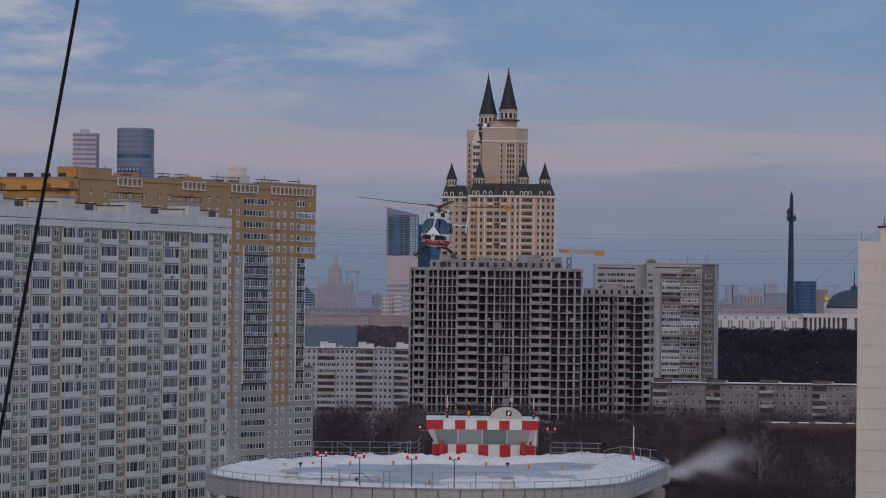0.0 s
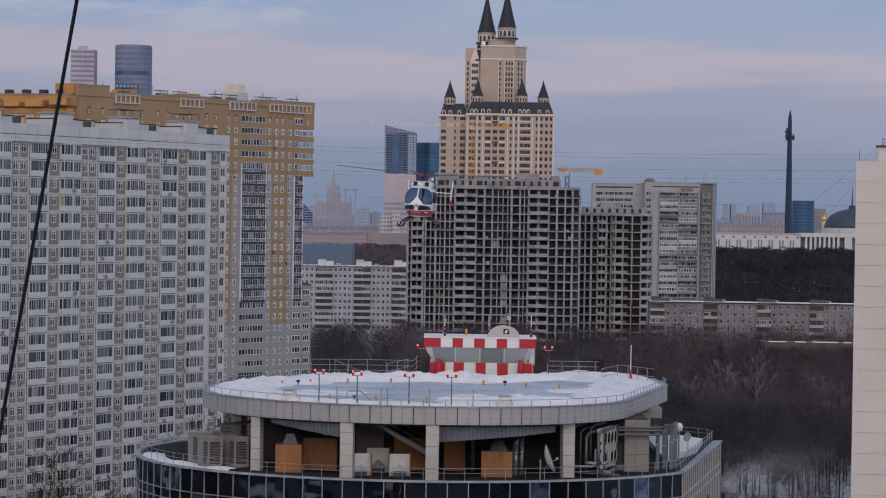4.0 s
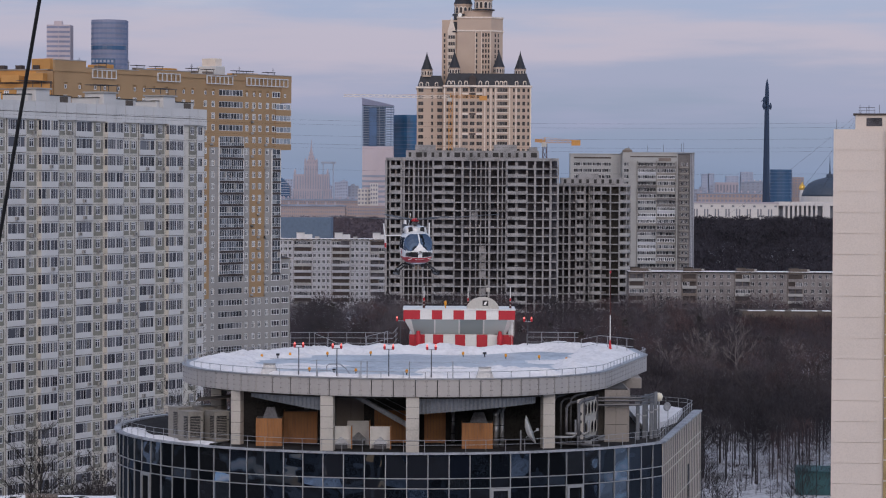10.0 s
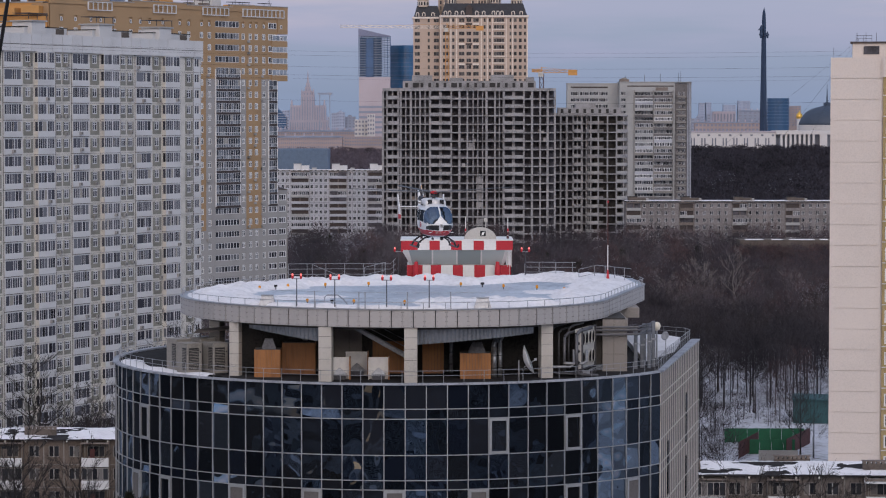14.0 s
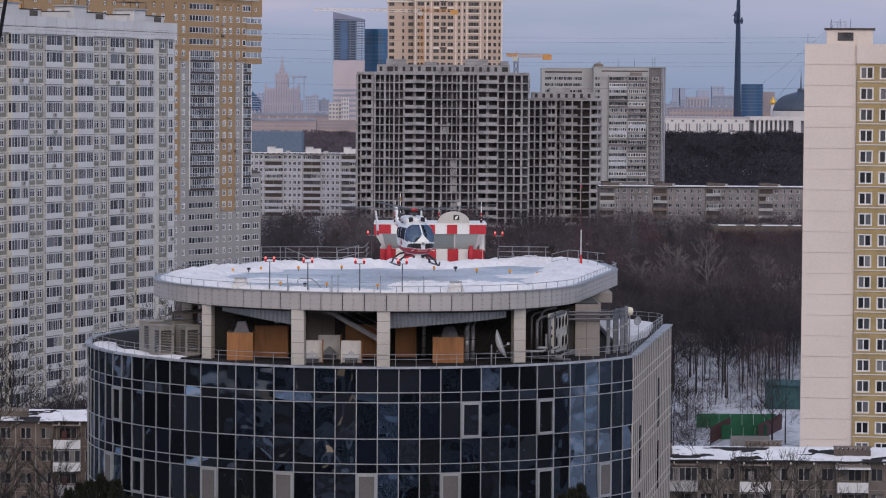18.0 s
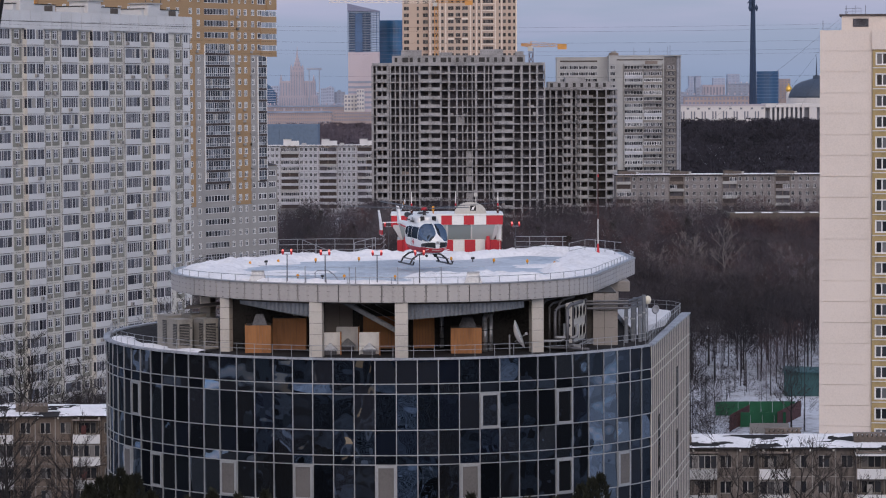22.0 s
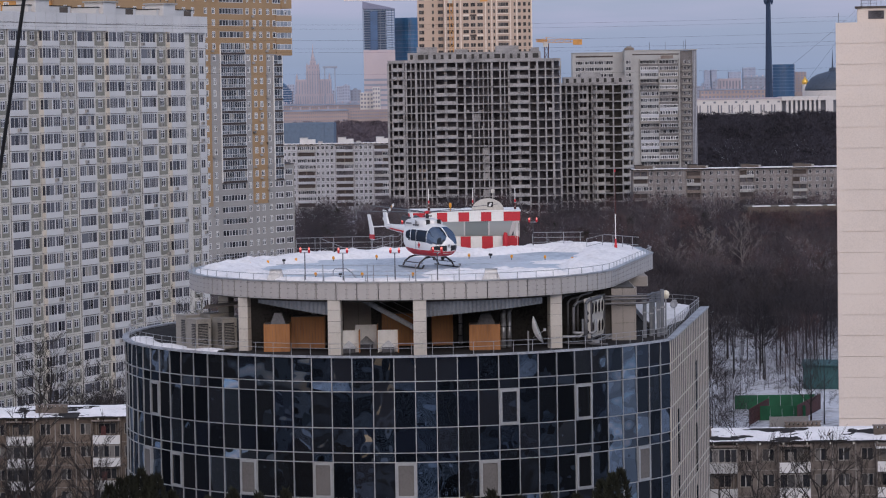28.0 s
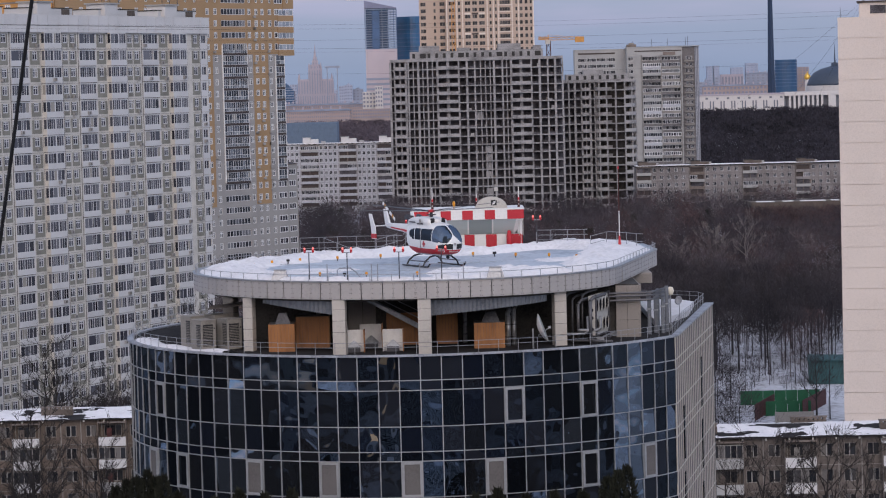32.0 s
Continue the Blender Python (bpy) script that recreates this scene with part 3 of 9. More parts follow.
# column counted from the corner of the side wall, storey row, blind drawn
for k, row, blind in ((30, 2, False), (10, 2, False), (6, 2, False), (31, 5, True), (28, 5, False), (23, 5, True), (19, 5, True), (15, 5, True), (11, 5, True), (6, 5, False), (2, 5, True)):
    a = (cols[k] + cols[k + 1]) / 2
    p = on_drum(a, DR * math.cos(DPHI / 2) - 0.0, ROOF - drops[row + 1] + 0.03)
    part("window_frame", frame_me, None, hosp, at=pose(*p, 0, 0, math.degrees(a)))
    if blind:
        part("blind", blind_me, None, hosp, at=pose(*p, 0, 0, math.degrees(a)))
# side wall: beige panels with pale ribs
sd = Vector((WEND[0] - CORN[0], WEND[1] - CORN[1], 0)); SL = sd.length; sd.normalize()
sang = math.degrees(math.atan2(sd.y, sd.x))
side = pose(CORN[0], CORN[1], 0, 0, 0, sang)
part("side_wall", MB().box(0.02, 0.06, 0, SL, 0.5, ROOF), "rimdark", hosp, at=side)
pn, step = {}, 1.16
for r in range(len(drops) - 1):
    z0, z1 = ROOF - drops[r + 1] + 0.025, ROOF - drops[r] - 0.025
    if z0 < 22:
        break
    h = round(z1 - z0, 3)
    if h not in pn:
        pn[h] = MB().box(0.02, 0, 0, step - 0.03, 0.05, h).mesh("panel", "beige")
    for k in range(int(SL / step)):
        part("panel", pn[h], None, hosp, at=side @ pose(k * step, 0, z0))
part("panel_rest", MB().box(0.02, 0.0, 0, SL - 0.6, 0.05, 21.9), "beige", hosp, at=side)
mb = MB()
for k in range(int(SL / step) + 1):
    mb.box(k * step - 0.04, -0.025, 0, k * step + 0.04, 0.06, ROOF).box(k * step + step / 2 - 0.16, -0.004, 0, k * step + step / 2 + 0.16, 0.02, ROOF, 1)
for d in drops:
    if ROOF - d > 18:
        mb.box(0, -0.035, ROOF - d - 0.03, SL, 0.0, ROOF - d + 0.03)
part("side_ribs", mb, ("stone", "rimdark"), hosp, "pale vertical ribs and dark slots", at=side)
glass2 = MB().box(0.05, -0.02, 0, step - 0.06, 0.02, 3.2).mesh("side_window", "drumglass")
for k, z0 in ((3, 33.2), (3, 29.2), (13, 35.0), (13, 31.0), (13, 27.0)):
    part("side_window", glass2, None, hosp, at=side @ pose(k * step, -0.005, z0))
# ledge: the flat roof edge with a metal coping, snow behind the rail
edge = [on_drum(a, DR + 0.16)[:2] for a in reversed(cols)] + [(WEND[0] + 0.1, WEND[1])]
inner = [on_drum(a, DR - 0.22)[:2] for a in reversed(cols)] + [(WEND[0] - 0.5, WEND[1])]
mb = MB()
for i in range(len(edge) - 1):
    q = (edge[i], edge[i + 1], inner[i + 1], inner[i])
    mb.loft([[(x, y, ROOF) for x, y in q], [(x, y, ROOF + 0.10) for x, y in q]])
part("coping", mb, "coping", hosp, "grey metal coping along the roof edge")
mb = MB().prism([on_drum(a, DR - 0.22)[:2] for a in reversed(cols)] + [(WEND[0] - 0.5, WEND[1]), (12.0, 203.0), (-12.0, 202.0)], ROOF - 0.24, ROOF - 0.02)
part("roof_deck", mb, "roofdark", hosp)


def railing(name, line, h, post, rails, label, rp=0.022, rr=0.02):
    rail = thing(name, (0, 0, 0), label, "railing")
    acc, last = 0.0, None
    pm = MB().tube((0, 0, 0), (0, 0, h), rp, rp, 6).mesh("post", "metal")
    for a, b in zip(line[:-1], line[1:]):
        a, b = Vector(a), Vector(b)
        L = (b - a).length
        d = post - acc if last is not None else 0.0
        while d <= L:
            part("post", pm, None, rail, at=a + (b - a) * (d / L))
            d += post; last = 0
        acc = L - (d - post)
    for z in rails:
        part("rail", MB().path([(p[0], p[1], p[2] + z) for p in line], rr, 6), "metal", rail)
    return rail


line = [on_drum(a, DR - 0.25, ROOF + 0.1) for a in reversed(cols)]
for t in (0.33, 0.66, 0.93):
    line.append((CORN[0] - 0.4 + (WEND[0] - CORN[0]) * t, CORN[1] + (WEND[1] - CORN[1]) * t, ROOF + 0.16))
line += [(16.6, 195.6, ROOF + 0.16), (15.4, 197.0, ROOF + 0.16), (13.5, 198.2, ROOF + 0.16), (10.0, 199.5, ROOF + 0.16)]
railing("roof_railing", line, 0.66, 1.16, (0.4, 0.66), "grey steel railing along the curved roof edge", 0.017, 0.015)
mb = MB().prism([(12.6, 178.0), (15.2, 186), (16.2, 193.5), (15.2, 196), (12.6, 197)], ROOF - 0.02, ROOF + 0.35)
tagged(part("roof_snow", mb, "snow"), "snow lying on the lower roof terrace", "snow")
# drifted snow along the railing on the other side
arc = [radians(-84 + 2.2 * k) for k in range(21)]
mb = MB().loft([[on_drum(a, r + 0.12 * math.sin(9 * a), ROOF + h * (0.7 + 0.3 * math.sin(23 * a))) for a in arc] for r, h in ((DR - 0.3, 0.05), (DR - 0.5, 0.2), (DR - 1.1, 0.22), (DR - 1.7, 0.02))], 0, False)
tagged(part("roof_snow", mb, "snow", soft=True), "strip of drifted snow along the roof railing", "snow")

# ---- helipad ----
PC = (-1.2, 178.5)
PZ = 45.05                               # deck level at the rim


PAD_SIDE = ((70, 10.4, 174.28), (125, 13.5, 188.79), (140, 13.1, 195.54), (150, 10.0, 197.9), (160, 3.66, 191.84))


def pad_r(phi):
    """Radius of the pad's outline by the angle from the front: round, with a straight canted side on the right."""
    d = math.degrees(phi)
    if d < 20:
        return 14.2
    if d < 70:
        return 14.2 - 1.88 * ((d - 20) / 50) ** 1.3
    for (d0, x0, y0), (d1, x1, y1) in zip(PAD_SIDE[:-1], PAD_SIDE[1:]):
        if d <= d1 + 1e-6:
            u, w = (math.sin(phi), -math.cos(phi)), (x1 - x0, y1 - y0)
            return ((x0 - PC[0]) * w[1] - (y0 - PC[1]) * w[0]) / (u[0] * w[1] - u[1] * w[0])
    return 14.2


def on_pad(phi, k=1.0, z=0.0, inset=0.0):
    r = pad_r(phi) * k - inset
    return (PC[0] + r * math.sin(phi), PC[1] - r * math.cos(phi), z)


NP = 72
angs = [-math.pi + 2 * math.pi * i / NP for i in range(NP)]
pad = thing("helipad", (0, 0, 0), "raised round rooftop helipad with a grey panelled rim", "helipad")
part("slab", MB().prism([on_pad(a, 1, 0, 0.12)[:2] for a in angs], PZ - 1.05, PZ - 0.10), "rimdark", pad)
part("rim_cap", MB().loft([[on_pad(a, 1, PZ - 0.06, 0.30) for a in angs], [on_pad(a, 1, PZ - 0.06, -0.06) for a in angs], [on_pad(a, 1, PZ, -0.06) for a in angs], [on_pad(a, 1, PZ, 0.30) for a in angs]], 0, True, False), "metal", pad)
for a in angs:
    b = a + 2 * math.pi / NP
    p0, p1 = Vector(on_pad(a)), Vector(on_pad(b))
    L = (p1 - p0).length
    ang = math.degrees(math.atan2(p1.y - p0.y, p1.x - p0.x))
    mb = MB()
    mb.box(0.03, 0, 0.02, L / 2 - 0.004, 0.06, 0.98).box(L / 2 + 0.004, 0, 0.02, L - 0.03, 0.06, 0.98)
    for fx in (0.09, L / 2 - 0.05, L / 2 + 0.05, L - 0.09):
        for fz in (0.1, 0.36, 0.62, 0.88):
            mb.box(fx - 0.017, -0.01, fz - 0.02, fx + 0.017, 0, fz + 0.02, 1)
    part("rim_panel", mb, ("rim", "rimdark"), pad, at=pose(p0.x, p0.y, PZ - 1.06, 0, 0, ang))
# deck: icy, a little dished
part("deck", MB().loft([[on_pad(a, 1, PZ - 0.2, 0.12) for a in angs], [on_pad(a, 1, PZ - 0.02, 0.12) for a in angs]]), "ice", pad, "blue-grey icy deck, partly cleared of snow")


def snow_bank():
    """Heaped snow round the rim, cleared in the middle."""
    mb, rows = MB(), []
    nr, na = 34, 220
    for j in range(nr):
        k = j / (nr - 1)
        row = []
        for i in range(na):
            a = -math.pi + 2 * math.pi * i / na
            n = noise.noise(Vector((math.sin(a) * 2.2, math.cos(a) * 2.2, 4.0)))
            n2 = noise.noise(Vector((math.sin(a) * 7, math.cos(a) * 7, 9.0)))
            d = abs(math.degrees(a))
            # inner border of the bank: wide at the sides and back, thin in front
            inn = 0.70 - 0.05 * d / 180 + 0.10 * n + 0.05 * n2 + (0.22 if d < 38 else 0.22 * max(0, 1 - (d - 38) / 30))
            if 2 < math.degrees(a) < 36:
                inn -= 0.20 * math.sin((math.degrees(a) - 2) / 34 * math.pi)
            out = 0.985
            r = inn + (out - inn) * k
            h = (0.26 + 0.38 * (d / 180) ** 1.5 + 0.12 * n + (0.16 if 3 < math.degrees(a) < 60 else 0)) * math.sin(math.pi * min(1, k * 1.02 + 0.02)) ** 0.6
            x, y, _ = on_pad(a, r)
            h *= 0.75 + 0.5 * noise.noise(Vector((x * 0.9, y * 0.9, 1.0))) + 0.25 * noise.noise(Vector((x * 2.6, y * 2.6, 3.0)))
            edge_f = min(1.0, k * 6, (1 - k) * 9)
            row.append((x, y, PZ - 0.03 + max(0.0, h) * edge_f))
        rows.append(row)
    mb.loft(rows, 0, True, False)
    ob = part("snow_bank", mb, "snow", soft=True)
    return tagged(ob, "uneven bank of white snow heaped round the helipad edge", "snow")


snow_bank()


def snow_patch(x0, x1, y0, y1, h, seed):
    rows = []
    for j in range(25):
        v = j / 24
        row = []
        for i in range(61):
            u = i / 60
            x, y = x0 + (x1 - x0) * u, y0 + (y1 - y0) * v
            f = max(0.0, 1 - (2 * u - 1) ** 4) * max(0.0, 1 - (2 * v - 1) ** 2) + 0.5 * noise.noise(Vector((x * 0.8, y * 0.8, seed))) + 0.25 * noise.noise(Vector((x * 2.4, y * 2.4, seed)))
            row.append((x, y, PZ - 0.05 + h * max(0.0, f - 0.42)))
        rows.append(row)
    return tagged(part("snow_patch", MB().loft(rows, 0, False), "snow", soft=True), "low heap of trodden snow on the deck", "snow")


snow_patch(-2.0, 7.0, 167.2, 173.0, 0.5, 3.0)
snow_patch(-10.5, -5.0, 172.0, 178.5, 0.16, 7.0)
snow_patch(5.0, 9.8, 177.0, 184.0, 0.16, 11.0)
line = [on_pad(a, 1, PZ, 0.10) for a in angs if -2.45 < a < 2.3]
railing("pad_railing", line, 0.36, 1.25, (0.36,), "low grey steel rail along the helipad rim", 0.02, 0.018)
# higher net frame posts in front
for k, px in enumerate((-6.85, -4.3, -3.95, -1.55, 0.92)):
    a = math.asin((px - PC[0]) / 14.1)
    p = on_pad(a, 1, PZ, 0.25)
    ob = part("post", MB().tube((0, 0, 0), (0, 0, 0.95), 0.03, 0.03, 6).box(-0.05, -0.05, 0, 0.05, 0.05, 0.04), "metal", at=p)
    ob.name = "deck_post"
    tagged(ob, "short grey steel post at the helipad edge", "post", "posts at the pad edge")


wires = [on_pad(math.asin((px - PC[0]) / 14.1), 1, PZ, 0.25) for px in (-9.6, -6.85, -4.3, -1.55, 0.92, 3.4)]
gw_ = thing("guard_wires", (0, 0, 0), "thin steel wires strung between the posts at the pad edge", "wire")
for z in (0.55, 0.9):
    part("wire", MB().path([(x, y, q + z) for x, y, q in wires], 0.009, 5), "metal", gw_)


def twin_lamp(p):
    t = thing("obstruction_light", p, "pole with two glowing red obstruction lights on a crossbar", "light", "red lights at the pad edge")
    part("pole", MB().tube((0, 0, 0), (0, 0, 1.62), 0.032, 0.028, 8), "dkmetal", t)
    part("crossbar", MB().tube((-0.26, 0, 1.6), (0.26, 0, 1.6), 0.025, 0.025, 6), "metal", t)
    for x in (-0.24, 0.24):
        part("lamp_base", MB().lathe([(0.045, 1.58), (0.075, 1.68), (0.07, 1.77)], (x, 0), 10), "red", t, "red lamp holder")
        part("lamp_glass", MB().lathe([(0.045, 1.77), (0.05, 1.80), (0.045, 1.86), (0.015, 1.89)], (x, 0), 10), "redlamp", t, "glowing red lens", soft=True)


for px in (-7.95, -5.72, -2.73, -0.3):
    a = math.asin((px - PC[0]) / 14.1)
    twin_lamp(on_pad(a, 1, PZ, 0.35))
twin_lamp((5.94, 192.5, PZ + 0.3))
twin_lamp((-2.4, 193.0, PZ + 0.28))


def amber_light(p):
    t = thing("edge_light", p, "small amber edge light on a short stem", "light", "amber lights round the landing area")
    part("stem", MB().tube((0, 0, 0), (0, 0, 0.22), 0.03, 0.03, 6), "dkmetal", t)
    part("lens", MB().lathe([(0.05, 0.14), (0.08, 0.19), (0.08, 0.30), (0.04, 0.35)], (0, 0), 10), "amber", t, soft=True)


for x, y in ((-11.8, 179.8), (-10.85, 181.8), (-9.2, 183.7), (-6.9, 184.85), (-4.2, 185.9), (1.65, 185.6), (4.3, 183.6), (6.35, 182.5), (7.95, 180.3), (-7.35, 169.1), (-4.65, 168.4), (-1.73, 167.7)):
    amber_light((x, y, PZ - 0.05))
hp = thing("access_hoop", (-6.3, 167.6, PZ - 0.05), "bent grey steel hoop rail at the deck hatch", "railing")
for k in (0, 0.5):
    part("hoop", MB().path([(0, k, 0), (0, k, 0.5), (0.12, k, 0.62), (0.75, k, 0.62), (1.1, k, 0.35), (1.35, k, 0)], 0.022, 6), "metal", hp)
# small floodlights in the snow
for x, y, s in ((-9.9, 182.6, 0.5), (3.0, 185.0, 0.55), (-5.9, 168.2, 0.45)):
    t = thing("floodlight", pose(x, y, PZ + 0.05, 0, 0, 20), "small black floodlight on the snowy deck", "light")
    part("housing", MB().bev(-0.2 * s, -0.12 * s, 0.12, 0.2 * s, 0.12 * s, 0.12 + 0.26 * s, 0.02), "black", t)
    part("bracket", MB().box(-0.03, -0.03, -0.05, 0.03, 0.03, 0.15), "dkmetal", t)
for a in (-0.66, 0.29):
    p = on_pad(a, 1, PZ, 0.55)
    t = thing("hatch_box", p, "grey sheet-metal box on the helipad edge", "box")
    part("body", MB().loft([[(-0.5, -0.35, 0), (0.5, -0.35, 0), (0.5, 0.35, 0), (-0.5, 0.35, 0)], [(-0.32, -0.2, 0.55), (0.32, -0.2, 0.55), (0.32, 0.25, 0.55), (-0.32, 0.25, 0.55)]]), "metal", t)
    part("lid", MB().box(-0.36, -0.24, 0.55, 0.36, 0.29, 0.60), "metal", t)

# ---- technical floor under the pad ----
FZ = ROOF - 0.02
tech = thing("technical_floor", (0, 0, 0), "open technical storey with clad columns under the helipad", "building")
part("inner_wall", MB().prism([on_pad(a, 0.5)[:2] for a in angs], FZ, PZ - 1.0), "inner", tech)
for px, r, w in ((-6.15, 13.75, 0.74), (-1.35, 13.7, 0.74), (6.35, 13.0, 0.70), (-11.5, 13.8, 0.58), (10.4, 12.2, 0.8), (-12.9, 12.6, 0.7)):
    a = math.asin((px - PC[0]) / r)
    pl = part("pillar", MB().box(-w / 2 + 0.02, -w / 2 + 0.02, FZ, w / 2 - 0.02, w / 2 - 0.02, PZ - 1.06), "rimdark", tech, at=pose(PC[0] + r * math.sin(a), PC[1] - r * math.cos(a), 0, 0, 0, math.degrees(a) * 0.35))
    z = FZ
    slab = MB().bev(-w / 2, -w / 2, 0, w / 2, w / 2, 0.62, 0.02).mesh("cladding_panel", "stone")
    while z < PZ - 1.7:
        part("cladding_panel", slab, None, pl, at=(0, 0, z)); z += 0.64
    part("cladding_panel", MB().bev(-w / 2, -w / 2, 0, w / 2, w / 2, PZ - 1.065 - z, 0.02), "stone", pl, at=(0, 0, z))
# corrugated fascia between the columns, deeper towards the sides
for xa, xb, da, db in ((-11.0, -6.45, 0.35, 0.95), (-1.0, 6.0, 1.0, 0.5)):
    mb, n = MB(), int((xb - xa) / 0.12)
    for i in range(n):
        x0, x1 = xa + (xb - xa) * i / n, xa + (xb - xa) * (i + 1) / n
        w = 0.05 if i % 2 else 0.0
        A, B = (on_pad(math.asin((x - PC[0]) / 13.9), 1, 0, 0.75 + s) for x, s in ((x0, w), (x1, 0.05 - w)))
        dd = da + (db - da) * i / n
        mb.loft([[(A[0], A[1], PZ - 1.06 - dd), (B[0], B[1], PZ - 1.06 - dd), (B[0], B[1] + 0.06, PZ - 1.06 - dd), (A[0], A[1] + 0.06, PZ - 1.06 - dd)], [(A[0], A[1], PZ - 1.05), (B[0], B[1], PZ - 1.05), (B[0], B[1] + 0.06, PZ - 1.05), (A[0], A[1] + 0.06, PZ - 1.05)]])
    part("fascia", mb, "corr", tech, "grey corrugated steel fascia")
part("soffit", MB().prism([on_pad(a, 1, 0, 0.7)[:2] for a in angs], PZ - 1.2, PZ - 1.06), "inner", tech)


def wood_cabin(x, y, w, d, h, hood):
    t = thing("plant_cabinet", (x, y, FZ), "orange wood-clad plant cabinet under the pad", "cabinet", "wood-clad cabinets")
    part("body", MB().box(0.02, 0.02, 0, w - 0.02, d, h), "rimdark", t)
    n = max(3, int(w / 0.16))
    bm_ = MB().box(0.004, 0, 0, w / n - 0.004, 0.02, h - 0.02).mesh("board", "wood")
    for i in range(n):
        part("board", bm_, None, t, at=(i * w / n, 0, 0.01))
    for x0, a in ((w, 90), (0.0, 90)):
        part("side_board", MB().box(0, 0, 0, d, 0.02, h - 0.02), "wood", t, at=pose(x0 + (0.02 if x0 else 0.0), 0, 0.01, 0, 0, a))
    if hood:
        part("hood", MB().loft([[(w * .25, .2, h), (w * .85, .2, h), (w * .85, .9, h), (w * .25, .9, h)], [(w * .4, .4, h + .6), (w * .7, .4, h + .6), (w * .7, .7, h + .6), (w * .4, .7, h + .6)]]), "dkmetal", t, "dark grey sheet-metal exhaust hood")


wood_cabin(-10.33, 168.0, 1.46, 1.6, 1.6, True)
wood_cabin(-8.85, 170.0, 1.9, 1.5, 1.85, False)
wood_cabin(1.46, 167.0, 1.72, 1.6, 1.48, True)
wood_cabin(-3.6, 170.5, 2.4, 1.5, 1.9, False)
wood_cabin(-0.7, 170.5, 1.2, 1.2, 1.9, False)


def cooler(x, y, s=1.0):
    t = thing("vent_cowl", pose(x, y, FZ, 0, 0, 0) @ Matrix.Scale(s, 4), "white box-shaped ventilation cowl with a grey hood", "ventilator", "ventilation cowls")
    part("back", MB().box(-0.55, 0.5, 0, 0.55, 0.56, 1.25).box(-0.58, 0.0, 0, -0.55, 0.56, 1.25), "white", t)
    part("cheek", MB().box(0.56, -0.05, 0, 0.62, 0.9, 1.27), "wood", t, "wooden side board")
    part("stand", MB().box(-0.35, 0.05, 0, 0.35, 0.45, 0.3), "dkmetal", t)
    part("hood", MB().loft([[(-0.42, 0.0, 0.3), (0.42, 0.0, 0.3), (0.42, 0.5, 0.3), (-0.42, 0.5, 0.3)], [(-0.04, 0.2, 0.66), (0.04, 0.2, 0.66), (0.04, 0.3, 0.66), (-0.04, 0.3, 0.66)]]), "metal", t)


cooler(-5.42, 166.5); cooler(-3.2, 166.5); cooler(-4.5, 168.8, 1.1)


def aircon(x, y, a, w=0.95, d=1.35, h=1.68):
    t = thing("aircon_unit", pose(x, y, FZ + 0.1, 0, 0, a), "dull beige outdoor air-conditioning unit with louvred grilles", "air conditioner", "air-conditioning units")
    part("casing", MB().bev(0, 0.0, 0, w, d, h, 0.03), "accase", t)
    part("lid", MB().box(-0.02, -0.02, h, w + 0.02, d + 0.02, h + 0.05), "accase", t)
    for m, gw in ((pose(0.1, 0, 0), w - 0.3), (pose(0, 0.62, 0, 0, 0, -90), 0.5)):
        g = part("grille", MB().box(0, -0.012, 0.2, gw, 0.0, h - 0.22), "black", t, "dark louvred grille", at=m)
        for k in range(13):
            part("slat", MB().box(0.02, -0.024, 0, gw - 0.02, -0.012, 0.03), "accase", g, at=(0, 0, 0.24 + k * (h - 0.5) / 13))
    part("badge", MB().box(w - 0.14, -0.012, h - 0.5, w - 0.06, 0.0, h - 0.42), "black", t)
    part("foot", MB().box(0.05, 0.1, -0.1, w - 0.05, 0.2, 0).box(0.05, d - 0.2, -0.1, w - 0.05, d - 0.1, 0), "dkmetal", t)


for x, y, h in ((-14.3, 169.3, 1.68), (-12.8, 169.5, 1.7), (-15.1, 171.6, 1.75), (-13.7, 171.8, 1.78)):
    aircon(x, y, 32, h=h)
sl_ = thing("sheet_roof", (0, 0, 0), "sloping brown sheet over the air-conditioning units", "canopy")
part("sheet", MB().loft([[(x, y, FZ + z + d) for x, y, z in ((-14.1, 171.6, 2.25), (-11.9, 171.4, 2.5), (-11.9, 173.4, 2.55), (-14.1, 173.6, 2.3))] for d in (0, 0.05)]), "brown", sl_)
for x, y in ((-13.9, 173.4), (-12.1, 173.2)):
    part("leg", MB().box(x, y, FZ, x + 0.08, y + 0.08, FZ + 2.35), "dkmetal", sl_)


# stair to the deck, behind the columns
st = thing("steel_stair", (0, 0, 0), "grey steel stair rising to the helipad", "stair")
for k in (0, 1):
    part("stringer", MB().loft([[(-5.2, 169.2 + k, PZ - 1.2), (-5.2, 169.26 + k, PZ - 1.2), (-1.0, 169.26 + k, FZ + 0.6), (-1.0, 169.2 + k, FZ + 0.6)], [(-5.2, 169.2 + k, PZ - 0.95), (-5.2, 169.26 + k, PZ - 0.95), (-1.0, 169.26 + k, FZ + 0.85), (-1.0, 169.2 + k, FZ + 0.85)]]), "metal", st)
tr = MB().box(0, 169.26, -0.02, 0.3, 170.2, 0.02).mesh("tread", "metal")
for k in range(14):
    part("tread", tr, None, st, at=(-5.2 + k * 0.3, 0, PZ - 1.1 - k * 0.178))
for z in (0.5, 0.9):
    part("handrail", MB().tube((-5.2, 169.2, PZ - 1 + z - 0.2), (-1.0, 169.2, FZ + 0.8 + z), 0.025), "metal", st)
